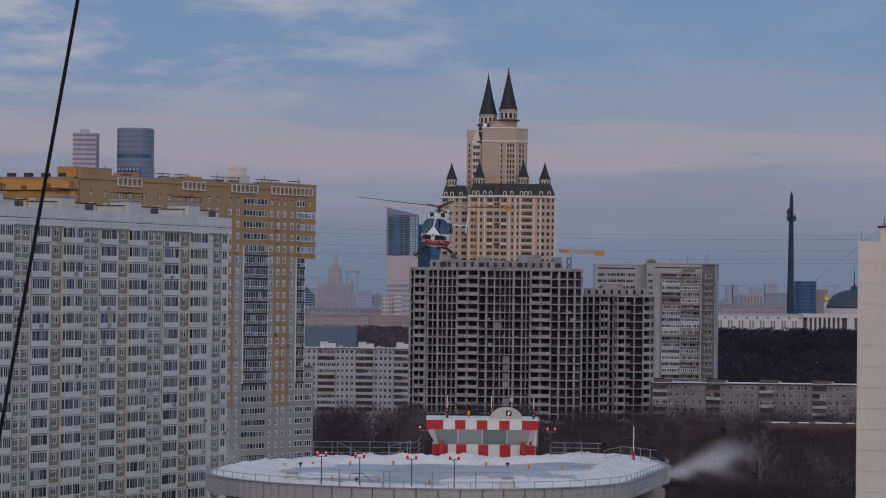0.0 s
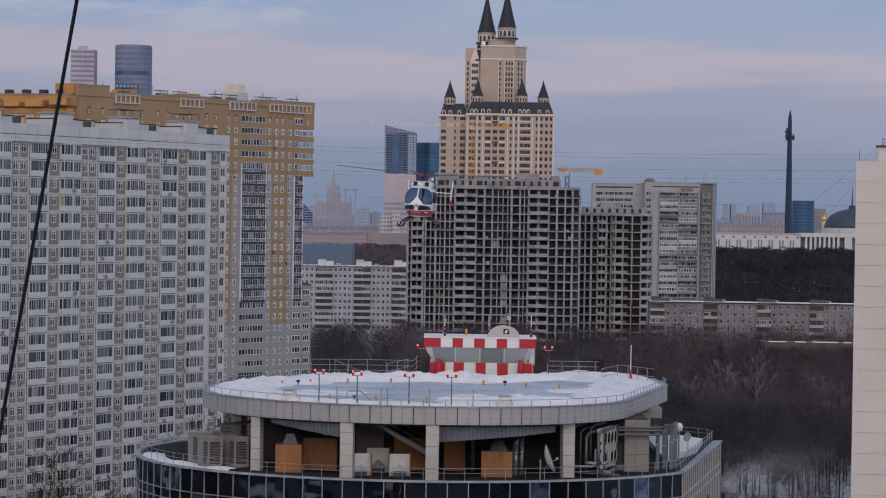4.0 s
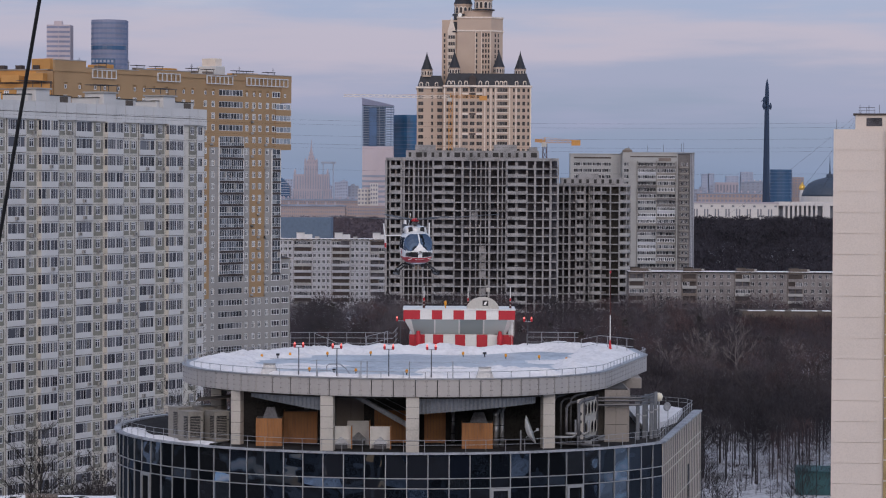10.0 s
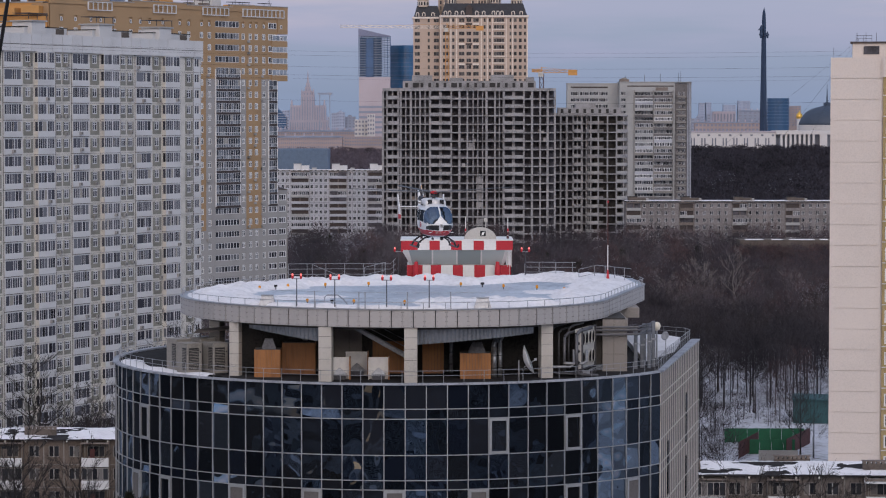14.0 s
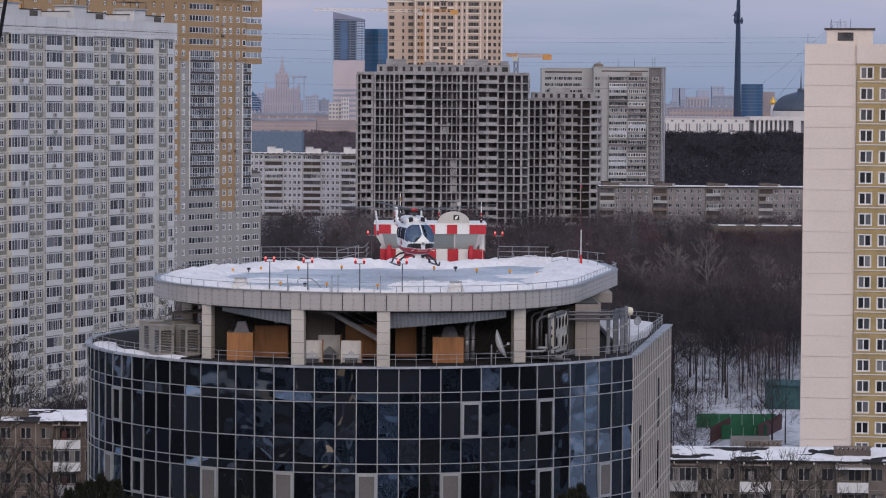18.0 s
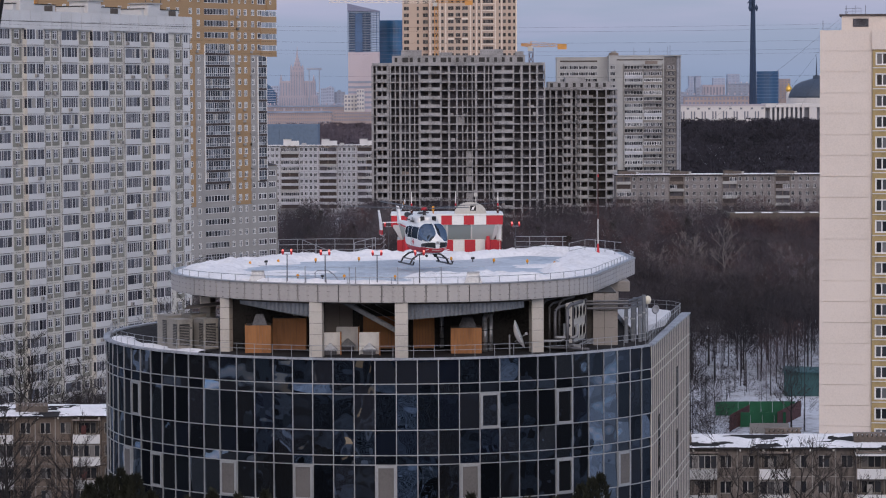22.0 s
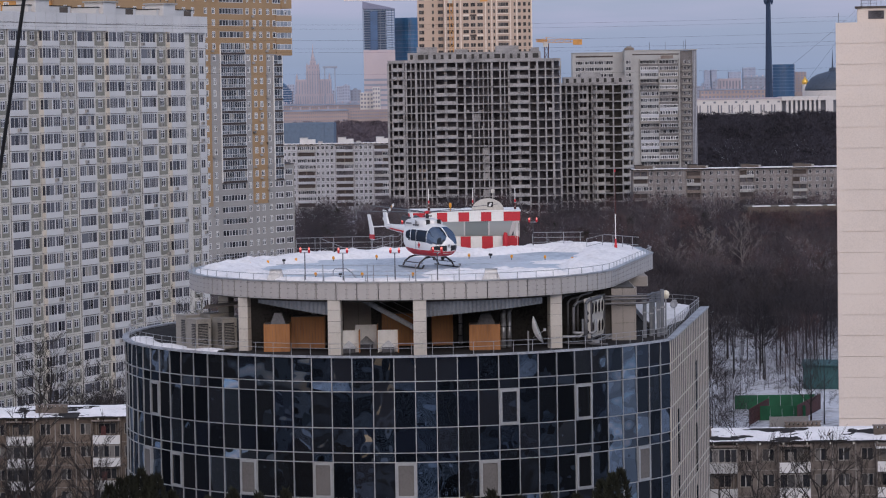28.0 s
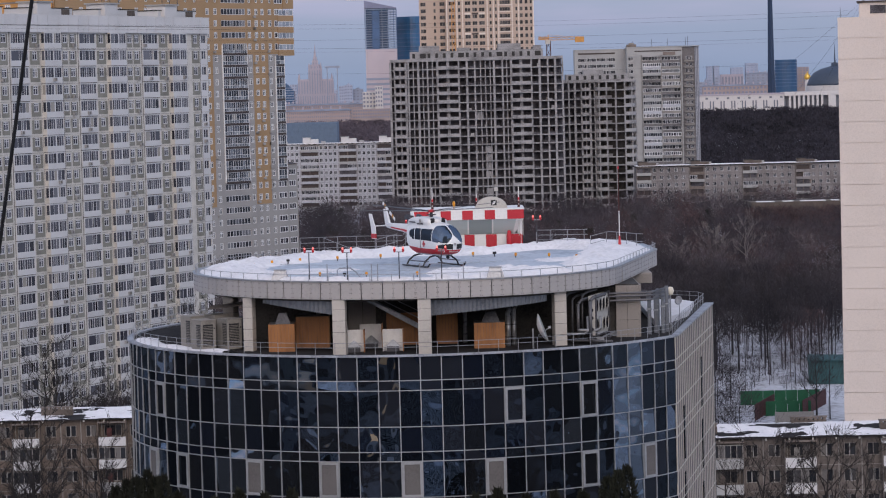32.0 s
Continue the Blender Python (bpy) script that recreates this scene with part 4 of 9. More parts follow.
# two dark walls added to shut out light and stand for unlit depth
part("back_wall", MB().box(-11.4, 172.1, FZ, -5.95, 172.3, PZ - 1.2), "inner", tech, "dark wall added for the unlit depth under the pad")
part("back_wall", MB().box(-1.55, 172.4, FZ, 9.84, 172.6, PZ - 1.2), "inner", tech, "dark wall added for the unlit depth under the pad")
part("back_wall", MB().box(-5.9, 172.1, FZ, -1.6, 172.3, PZ - 1.3), "tile", tech, "beige tiled inner wall")
mb = MB()
for k in range(1, 5):
    mb.box(-5.9 + k * 0.86, 172.09, FZ, -5.88 + k * 0.86, 172.1, PZ - 1.3)
part("wall_joints", mb, "inner", tech)
for x, y, r, h in ((-0.35, 171.2, 0.14, 2.6), (0.3, 171.6, 0.2, 2.5), (0.95, 171.0, 0.12, 2.3), (3.4, 168.3, 0.16, 1.75), (3.75, 168.6, 0.13, 1.9), (-7.6, 171.8, 0.15, 2.4)):
    pp = thing("upright_duct", (x, y, FZ), "silvery round duct standing under the pad", "pipe", "upright ducts")
    part("duct", MB().tube((0, 0, 0), (0, 0, h), r, r, 14), "metal", pp, soft=True)
    part("elbow", MB().path([(0, 0, h - 0.02), (0, 0.05, h + 0.15), (0.08, 0.3, h + 0.28), (0.1, 0.8, h + 0.3)], r * 0.95, 10), "metal", pp)
    for z in (0.5, 1.2):
        part("band", MB().tube((0, 0, z), (0, 0, z + 0.05), r + 0.015, r + 0.015, 14), "dkmetal", pp)
# satellite dish
ds = thing("satellite_dish", pose(5.05, 166.0, FZ + 1.1, 0, 0, 0) @ Matrix.Scale(1.15, 4), "pale satellite dish on a steel mast", "satellite dish")
prof = [(0.02, 0.0), (0.25, 0.03), (0.5, 0.12), (0.72, 0.25), (0.74, 0.27), (0.5, 0.15), (0.25, 0.06), (0.02, 0.03)]
part("reflector", MB().lathe(prof, (0, 0), 24, caps=False), "white", ds, at=pose(0, 0, 0.0, 4, 70, 0), soft=True)
part("mast", MB().tube((-0.25, 0, -1.0), (-0.25, 0, 0.05), 0.04), "metal", ds)
part("feed_arm", MB().tube((0, 0, -0.3), (0.55, -0.3, 0.1), 0.02).box(0.5, -0.36, 0.06, 0.62, -0.24, 0.18), "metal", ds)
# chiller wall with fans and insulated pipes
ch = thing("chiller_rack", pose(8.4, 168.0, FZ, 0, 0, 74), "rack of pale chiller fans with insulated pipes", "chiller")
part("casing", MB().box(0, 0, 0.5, 3.4, 0.36, 2.75), "unit", ch)
part("side_panel", MB().box(-0.03, 0.02, 0.5, 0, 0.36, 2.75), "unit", ch)
for z in (0.85, 1.5, 1.95):
    part("pipe_flange", MB().tube((-0.09, 0.18, z), (-0.03, 0.18, z), 0.11, 0.11, 10), "black", ch)
for k in (0, 4):
    part("rack_post", MB().box(0.0 + k * 0.83, -0.1, 0.0, 0.07 + k * 0.83, 0, 2.85), "dkmetal", ch)
part("top_rail", MB().box(0, -0.1, 2.75, 3.45, -0.02, 2.81), "dkmetal", ch)
part("lower_rail", MB().box(0, -0.5, 0.42, 3.45, -0.44, 0.48).box(0, -0.5, 0.2, 0.06, 0, 0.42).box(3.39, -0.5, 0.2, 3.45, 0, 0.42), "metal", ch)
# flat black discs stand for the dark depth of the fan openings
fanm = MB().lathe([(0.01, 0.012), (0.36, 0.012), (0.36, 0.0)], (0, 0), 18).mesh("fan", ("soot",))
fan_ring = MB().lathe([(0.36, 0.0), (0.36, 0.05), (0.40, 0.05), (0.41, 0.0)], (0, 0), 18, caps=False).mesh("ring", ("unit",))
for i in range(4):
    for j in range(2):
        fan_ = part("fan", fanm, None, ch, at=pose(0.46 + i * 0.83, -0.004, 1.05 + j * 1.12, 90, 0, 0))
        part("ring", fan_ring, None, fan_)
part("base_frame", MB().box(0, 0, 0, 0.1, 0.36, 0.5).box(3.3, 0, 0, 3.4, 0.36, 0.5).box(0, 0, 0.4, 3.4, 0.08, 0.5), "dkmetal", ch)
for i, (x, y, r) in enumerate(((6.72, 168.4, 0.07), (7.15, 168.9, 0.06), (7.45, 168.3, 0.09), (7.72, 168.9, 0.06), (8.12, 167.7, 0.10))):
    pp = thing("insulated_pipe", (x, y, FZ), "silvery insulated pipe bending under the pad", "pipe", "insulated pipes")
    part("riser", MB().tube((0, 0, 0.3), (0, 0, 2.7 - 0.2 * (i % 3)), r, r, 12), "pipe", pp, soft=True)
    part("bend", MB().path([(0, 0, 2.7 - 0.2 * (i % 3)), (0.2, 0.2, 2.9 - 0.2 * (i % 3)), (0.9, 1.2, 3.0 - 0.2 * (i % 3))], r, 10), "pipe", pp)
    part("foot_run", MB().path([(0, 0, 0.3), (0.3, -0.3, 0.22), (1.2, -0.6, 0.22)], r * 0.7, 10), "pipe", pp)
    if i in (0, 2):
        part("cross_run", MB().path([(0, 0, 0.62 + 0.1 * i), (0.1, -0.12, 0.6 + 0.1 * i), (1.05, -0.3, 0.6 + 0.1 * i), (1.25, -0.3, 0.75 + 0.1 * i), (1.25, -0.3, 1.6)], r, 10), "metal", pp)
# service block, pipes and lamp on the right-hand terrace
sb = thing("service_block", (0, 0, 0), "tiled service block under the pad edge", "building")
part("core", MB().box(9.85, 172.2, FZ, 11.2, 178.0, PZ - 1.06), "inner", sb)
for k in range(2):
    for j in range(3):
        part("tile", MB().box(9.85 + k * 0.68, 172.1, FZ + j * 1.02, 10.51 + k * 0.68, 172.2, FZ + j * 1.02 + 1.0), "tile", sb)
for k in range(6):
    for j in range(3):
        part("tile", MB().box(11.2, 172.2 + k * 0.96, FZ + j * 1.02, 11.3, 173.14 + k * 0.96, FZ + j * 1.02 + 1.0), "tile", sb)
part("pier", MB().bev(10.9, 182.0, PZ - 2.3, 12.0, 185.5, PZ - 1.7, 0.05).bev(10.9, 182.0, PZ - 1.7, 12.7, 187.0, PZ - 1.06, 0.05), "tile", sb, "stepped beige bracket under the pad corner")
for i, z in enumerate((2.62, 2.45, 2.2)):
    pp = thing("duct_pipe", (0, 0, FZ), "grey horizontal pipe run on the terrace", "pipe", "terrace pipes")
    part("run", MB().path([(9.0, 171.5, z), (11.9, 171.8, z), (12.8, 173.5, z + 0.1)], 0.065, 8), "pipe", pp)
for i, (x, y, h) in enumerate(((11.9, 173.6, 2.45), (12.35, 174.6, 2.2), (12.75, 174.2, 2.6), (12.6, 176.4, 2.5), (13.05, 175.0, 2.75))):
    pp = thing("stand_pipe", (x, y, FZ), "upright grey duct on the snowy terrace", "pipe", "terrace pipes")
    part("duct", MB().bev(-0.11, -0.11, 0, 0.11, 0.11, h, 0.03), "corr", pp)
    part("collar", MB().box(-0.15, -0.15, h * 0.6, 0.15, 0.15, h * 0.6 + 0.08), "metal", pp)
M["globe"] = mat("opal_globe", (0.74, 0.68, 0.55), 0.4, var=0.05)
gl = thing("globe_lamp", (13.3, 175.6, FZ), "round white globe lamp on a steel pole", "lamp")
part("pole", MB().tube((0, 0, 0), (0, 0, 2.2), 0.05), "metal", gl)
part("globe", MB().lathe([(0.01, 2.12), (0.17, 2.18), (0.24, 2.4), (0.17, 2.6), (0.01, 2.66)], (0, 0), 14), "globe", gl, soft=True)
d2 = thing("satellite_dish", pose(14.35, 182.0, FZ + 1.32, 0, 0, 0) @ Matrix.Scale(0.38, 4), "pale satellite dish on the snowy terrace", "satellite dish")
part("reflector", MB().lathe(prof, (0, 0), 20, caps=False), "coping", d2, at=pose(0, 0, 0, 75, 0, -40), soft=True)
part("mast", MB().tube((0, 0.1, -3.3), (0, 0.1, 0), 0.06), "metal", d2)

# ---- control booth at the back of the pad ----
bo = thing("control_booth", (0, 0, 0), "small control booth painted in red and white squares", "booth")
BX0, BX1, BY, BZ = -2.22, 5.12, 193.8, PZ - 0.02
part("deck_slab", MB().box(BX0 - 3.6, 191.5, PZ - 0.6, BX1 + 4.5, 199.0, PZ - 0.05), "inner", bo)
part("floor_wall", MB().box(BX0 + 0.38, BY + 0.06, BZ, BX1 - 0.2, BY + 4, BZ + 1.0), "white", bo)
part("roof_box", MB().box(BX0 + 0.05, BY - 0.85, BZ + 2.0, BX1 - 0.05, BY + 4, BZ + 2.62), "white", bo)
part("back_room", MB().box(BX0 + 0.5, BY + 3.2, BZ + 0.9, BX1 - 0.5, BY + 4, BZ + 2.1), "inner", bo)
for xa, xb, y, z, h, ws in ((BX0, BX1, BY - 0.88, BZ + 2.01, 0.60, (85, 60, 53, 57, 55, 60, 53, 62, 85)), (BX0 + 0.38, BX1 - 0.2, BY + 0.02, BZ + 0.05, 0.92, (80, 42, 53, 60, 52, 58, 56, 59, 65))):
    x = xa
    for k, w in enumerate(ws):
        w *= (xb - xa) / sum(ws)
        part("square", MB().box(0.003, 0, 0, w - 0.003, 0.03, h), "white" if k % 2 else "red", bo, at=(x, y, z))
        x += w
part("roof_edge", MB().box(BX0 - 0.04, BY - 0.92, BZ + 2.62, BX1 + 0.04, BY + 4, BZ + 2.70), "white", bo)
# slanting windows
gw = (BX1 - BX0 - 0.9) / 4
for k in range(4):
    x0, x1 = BX0 + 0.45 + k * gw + 0.04, BX0 + 0.45 + (k + 1) * gw - 0.04
    part("window_pane", MB().face([(x0 + (0.25 if k == 0 else 0), BY + 0.0, BZ + 1.02), (x1 - (0.25 if k == 3 else 0), BY + 0.0, BZ + 1.02), (x1, BY - 0.75, BZ + 2.0), (x0, BY - 0.75, BZ + 2.0)]), "boothglass", bo)
for k in range(5):
    x = BX0 + 0.45 + k * gw
    b = x + (0.25 if k == 0 else -0.25 if k == 4 else 0)
    part("window_post", MB().loft([[(b - 0.05, BY - 0.04, BZ + 0.98), (b + 0.05, BY - 0.04, BZ + 0.98), (b + 0.05, BY + 0.06, BZ + 0.98), (b - 0.05, BY + 0.06, BZ + 0.98)], [(x - 0.05, BY - 0.80, BZ + 2.02), (x + 0.05, BY - 0.80, BZ + 2.02), (x + 0.05, BY - 0.70, BZ + 2.02), (x - 0.05, BY - 0.70, BZ + 2.02)]]), "white", bo)
for sgn, bx in ((-1, BX0), (1, BX1)):
    i = -sgn
    part("slanted_side", MB().loft([[(bx + i * 0.62, BY + 0.02, BZ + 0.95), (bx + i * 0.7, BY + 0.02, BZ + 0.95), (bx + i * 0.7, BY + 3.9, BZ + 0.95), (bx + i * 0.62, BY + 3.9, BZ + 0.95)], [(bx + i * 0.02, BY - 0.85, BZ + 2.02), (bx + i * 0.45, BY - 0.85, BZ + 2.02), (bx + i * 0.45, BY + 3.9, BZ + 2.02), (bx + i * 0.02, BY + 3.9, BZ + 2.02)]]), "white", bo)
    part("fire_extinguisher", MB().lathe([(0.18, 0.0), (0.2, 0.08), (0.19, 0.85), (0.13, 1.08), (0.12, 1.2), (0.04, 1.23)], (0, 0), 12), "red", bo, at=(bx + i * 0.98, BY - 0.42, BZ), soft=True)
mb = MB()
pts = [(1.06 * math.cos(math.pi * i / 20), 0.78 * math.sin(math.pi * i / 20)) for i in range(21)]
mb.loft([[(3.0 + x, BY - 0.35, BZ + 2.70 + z) for x, z in pts], [(3.0 + x, BY - 0.2, BZ + 2.70 + z) for x, z in pts]])
part("half_round_sign", mb, "unit", bo, "white half-round board with a black emblem")
part("emblem", MB().box(3.0 - 0.02, BY - 0.37, BZ + 2.9, 3.36, BY - 0.352, BZ + 3.25).face([(3.06, BY - 0.374, BZ + 2.95), (3.2, BY - 0.374, BZ + 2.97), (3.3, BY - 0.374, BZ + 3.2), (3.12, BY - 0.374, BZ + 3.14)], 1), ("black", "white"), bo)
for x, h, k in ((-0.88, 1.45, 1), (2.03, 1.45, 1), (4.82, 1.4, 1), (3.35, 1.12, 0)):
    if k:
        part("antenna", MB().tube((x, BY + 0.2, BZ + 2.6), (x, BY + 0.2, BZ + 2.7 + h), 0.032, 0.022, 6), "white", bo)
        for j in range(3):
            part("antenna_band", MB().tube((x, BY + 0.2, BZ + 2.72 + j * 0.24), (x, BY + 0.2, BZ + 2.9 + j * 0.24), 0.085 - 0.015 * j, 0.075 - 0.015 * j, 8), "rust" if j < 2 else "red", bo)
    else:
        part("camera_mast", MB().tube((x, BY + 0.2, BZ + 2.6), (x, BY + 0.2, BZ + 2.7 + h), 0.025).box(x - 0.12, BY + 0.1, BZ + 2.7 + h, x + 0.12, BY + 0.3, BZ + 2.95 + h), "unit", bo)
part("side_wall", MB().box(BX1 - 0.42, BY + 0.06, BZ, BX1 - 0.10, BY + 4, BZ + 2.0), "white", bo)
part("side_square", MB().box(BX1 - 0.17, BY + 0.03, BZ + 0.05, BX1 - 0.098, BY + 0.6, BZ + 0.92), "red", bo)
part("beacon", MB().lathe([(0.04, 0), (0.04, 0.2), (0.09, 0.24), (0.09, 0.42), (0.05, 0.5)], (0, 0), 10), "amber", bo, "amber warning beacon on a short stem", at=(0.54, BY + 0.2, BZ + 2.7), soft=True)
part("ladder", MB().box(BX1 - 0.35, BY - 0.75, BZ + 0.9, BX1 - 0.30, BY - 0.7, BZ + 2.1).box(BX1 - 0.1, BY - 0.75, BZ + 0.9, BX1 - 0.05, BY - 0.7, BZ + 2.1), "unit", bo)
# railings of the stair heads beside the booth
railing("stair_railing", [(-9.6, 192.3, PZ), (-6.4, 193.0, PZ), (-2.9, 192.5, PZ), (-2.6, 193.5, PZ + 0.3)], 1.1, 1.25, (0.4, 0.75, 1.1), "grey steel guard rail behind the snow")
railing("stair_railing", [(-8.0, 191.6, PZ + 0.0), (-6.2, 191.6, PZ - 0.75)], 1.1, 0.9, (0.5, 1.1), "grey steel handrail down the stair head")
railing("stair_railing", [(-4.6, 191.8, PZ - 0.1), (-3.2, 191.8, PZ + 0.25)], 1.0, 0.7, (0.5, 1.0), "grey steel handrail up to the booth")
railing("stair_railing", [(5.9, 192.5, PZ), (6.0, 193.8, PZ + 0.1), (9.3, 193.4, PZ + 0.1)], 1.05, 1.1, (0.4, 0.72, 1.05), "grey steel guard rail beside the booth")
railing("stair_railing", [(9.4, 191.5, PZ - 0.2), (10.6, 191.8, PZ + 0.05), (12.6, 188.5, PZ)], 1.0, 1.1, (0.5, 1.0), "grey steel guard rail at the pad edge")
ms = thing("marker_mast", (11.14, 189.0, PZ + 0.3), "red and white striped marker mast", "mast")
part("base", MB().loft([[(-0.13, -0.13, -0.3), (0.13, -0.13, -0.3), (0.13, 0.13, -0.3), (-0.13, 0.13, -0.3)], [(-0.04, -0.04, 0.6), (0.04, -0.04, 0.6), (0.04, 0.04, 0.6), (-0.04, 0.04, 0.6)]]), "red", ms)
part("white_section", MB().tube((0, 0, 0.6), (0, 0, 2.2), 0.032, 0.03), "white", ms)
part("red_section", MB().tube((0, 0, 2.2), (0, 0, 4.9), 0.036, 0.026), "rust", ms)
part("lamp", MB().lathe([(0.03, 4.9), (0.06, 4.96), (0.04, 5.06)], (0, 0), 8), "red", ms)

# ---- helicopter: nose towards -y, origin under the mast at the skids' soles ----
heli = thing("helicopter", (0, 177, PZ), "white and red rescue helicopter with dark canopy and skids", "helicopter")
STN = [(-3.06, 0.10, 1.30, 1.50), (-3.02, 0.32, 1.12, 1.66), (-2.92, 0.50, 0.98, 1.84), (-2.7, 0.67, 0.86, 2.06), (-2.4, 0.78, 0.78, 2.27), (-2.05, 0.85, 0.72, 2.45), (-1.6, 0.89, 0.68, 2.59),
       (-1.1, 0.90, 0.66, 2.66), (-0.6, 0.88, 0.65, 2.68), (0.0, 0.88, 0.65, 2.70), (0.6, 0.88, 0.66, 2.70), (1.1, 0.86, 0.70, 2.68), (1.6, 0.80, 0.80, 2.62), (2.1, 0.66, 1.02, 2.52), (2.5, 0.42, 1.45, 2.42), (2.75, 0.26, 1.80, 2.36)]


def hull_at(y):
    for a, b in zip(STN[:-1], STN[1:]):
        if a[0] <= y <= b[0]:
            k = (y - a[0]) / (b[0] - a[0])
            k = k * k * (3 - 2 * k) * 0.35 + k * 0.65
            return [a[i] + (b[i] - a[i]) * k for i in (1, 2, 3)]
    return STN[-1][1:]


def hull():
    ys = [STN[0][0]] + [STN[0][0] + (STN[-1][0] - STN[0][0]) * (i / 190) ** 1.25 for i in range(1, 191)]
    NS, rings = 176, []
    for y in ys:
        w, zb, zt = hull_at(y)
        ring = []
        for i in range(NS):
            a = 2 * math.pi * (i + 0.5) / NS
            c, s = math.cos(a), math.sin(a)
            e = 0.72
            ring.append((w * math.copysign(abs(c) ** e, c), y, (zb + zt) / 2 + (zt - zb) / 2 * math.copysign(abs(s) ** e, s)))
        rings.append(ring)
    sets = {k: MB() for k in ("fuselage", "windscreen", "windscreen-", "chin_window", "chin_window-", "red_band", "side_window0", "side_window1", "side_window2", "side_window-0", "side_window-1", "side_window-2")}
    for a in range(len(rings) - 1):
        for i in range(NS):
            j = (i + 1) % NS
            q = [rings[a][i], rings[a][j], rings[a + 1][j], rings[a + 1][i]]
            x, y, z = (sum(p[k] for p in q) / 4 for k in range(3))
            kind = "fuselage"
            beak = 0.44 * (max(0.0, 2.04 - z) / 0.55) ** 1.3
            if y < -1.74 - 0.9 * max(0.0, 1.60 - z) and 1.49 + 0.20 * max(0.0, abs(x) - 0.6) < z < 2.50 and abs(x) > max(0.014, beak):
                kind = "windscreen"
            elif y < -2.15 and 0.12 + 0.25 * max(0.0, z - 1.25) < abs(x) < 0.80 and 1.09 + 0.10 * abs(x) < z < 1.43 - 0.9 * max(0.0, abs(x) - 0.58) ** 1.5:
                kind = "chin_window"
            elif -1.68 < y < 1.40 and abs(x) > 0.6 and 1.60 + 0.10 * max(0.0, y) ** 3 < z < 2.29 - 0.06 * max(0.0, y) ** 3 and not (-0.25 < y < -0.19) and not (0.55 < y < 0.61):
                kind = "side_window"
            elif 0.78 < z < 1.06 + 0.10 * (abs(x) if y < -2 else 0.6) + 0.05 * max(0, y) and y < 1.9:
                kind = "red_band"
            if kind in ("windscreen", "chin_window") and x < 0:
                kind += "-"
            if kind == "side_window":
                kind += ("-" if x < 0 else "") + str((y > -0.2) + (y > 0.58))
            sets[kind].face(q)
    for cap in (rings[0], rings[-1]):
        sets["fuselage"].face(cap)
    looks = (("fuselage", "hullwhite"), ("windscreen", "canopy"), ("chin_window", "black"), ("side_window", "cabinglass"), ("red_band", "red"))
    for k in sets:
        base, m = next(p for p in looks if k.startswith(p[0]))
        me = sets[k].mesh(base, m)
        bm = bmesh.new(); bm.from_mesh(me); bmesh.ops.remove_doubles(bm, verts=bm.verts, dist=1e-4); bm.to_mesh(me); bm.free()
        part(base, me, None, heli, soft=True)


hull()


def rounded(y0, y1, w0, w1, z0, z1, taper=0.8, n=7):
    """A rounded cowl from y0 to y1."""
    rings = []
    for i in range(n):
        k = i / (n - 1)
        f = math.sin(math.pi * min(1, 0.20 + k * 0.64)) ** 0.35
        y, w, h = y0 + (y1 - y0) * k, (w0 + (w1 - w0) * k) * f, (z1 - z0) * f
        rings.append([(w * math.copysign(abs(math.cos(2 * math.pi * j / 20)) ** 0.5, math.cos(2 * math.pi * j / 20)), y, z0 + h * 0.5 + h * 0.5 * math.copysign(abs(math.sin(2 * math.pi * j / 20)) ** 0.5, math.sin(2 * math.pi * j / 20))) for j in range(20)])
    return MB().loft(rings)


cowl = part("engine_cowl", rounded(-0.9, 2.3, 0.74, 0.58, 2.32, 2.97, n=11), "hullwhite", heli, soft=True)
for s in (-1, 1):
    part("intake", MB().bev(-0.14, -0.03, -0.2, 0.14, 0.1, 0.18, 0.05), "black", cowl, at=pose(s * 0.37, -0.91, 2.72, 0, 0, s * 6))
    part("exhaust", MB().tube((s * 0.3, 2.0, 2.83), (s * 0.42, 2.6, 2.88), 0.16, 0.17, 12), "dkmetal", cowl)
part("gearbox_fairing", MB().lathe([(0.24, 0), (0.22, 0.12), (0.14, 0.2), (0.02, 0.23)], (0, 0), 16), "hullwhite", cowl, at=pose(0, -0.80, 2.67, 90, 0, 0), soft=True)
for s in (-1, 1):
    part("cowl_emblem", MB().lathe([(0.13, 0), (0.13, 0.01), (0.0, 0.012)], (0, 0), 16), "greyfac", cowl, at=pose(s * 0.735, 0.05, 2.72, 0, s * 90, 0))
    for k in range(6):
        part("cowl_lettering", MB().box(-0.01, 0, 0, 0.01, 0.09, 0.1), "dkmetal", cowl, at=(s * 0.725, -0.3 + k * 0.14, 2.52))
        part("cowl_lettering", MB().box(-0.01, 0, 0, 0.01, 0.1, 0.08), "dkmetal", cowl, at=(s * 0.69, 0.8 + k * 0.14, 2.6))
part("tail_boom", MB().loft([[(r * math.cos(2 * math.pi * i / 16), y, zc + r * 1.1 * math.sin(2 * math.pi * i / 16)) for i in range(16)] for y, r, zc in ((2.3, 0.34, 2.12), (3.2, 0.26, 2.16), (4.6, 0.20, 2.20), (6.0, 0.15, 2.26))]), "hullwhite", heli, soft=True)
part("boom_stripe", MB().box(-0.36, 2.5, 1.98, 0.36, 3.0, 2.10).loft([[(-0.27, 3.0, 2.0), (0.27, 3.0, 2.0), (0.27, 3.0, 2.1), (-0.27, 3.0, 2.1)], [(-0.20, 5.2, 2.12), (0.20, 5.2, 2.12), (0.20, 5.2, 2.2), (-0.20, 5.2, 2.2)]]), "red", heli)
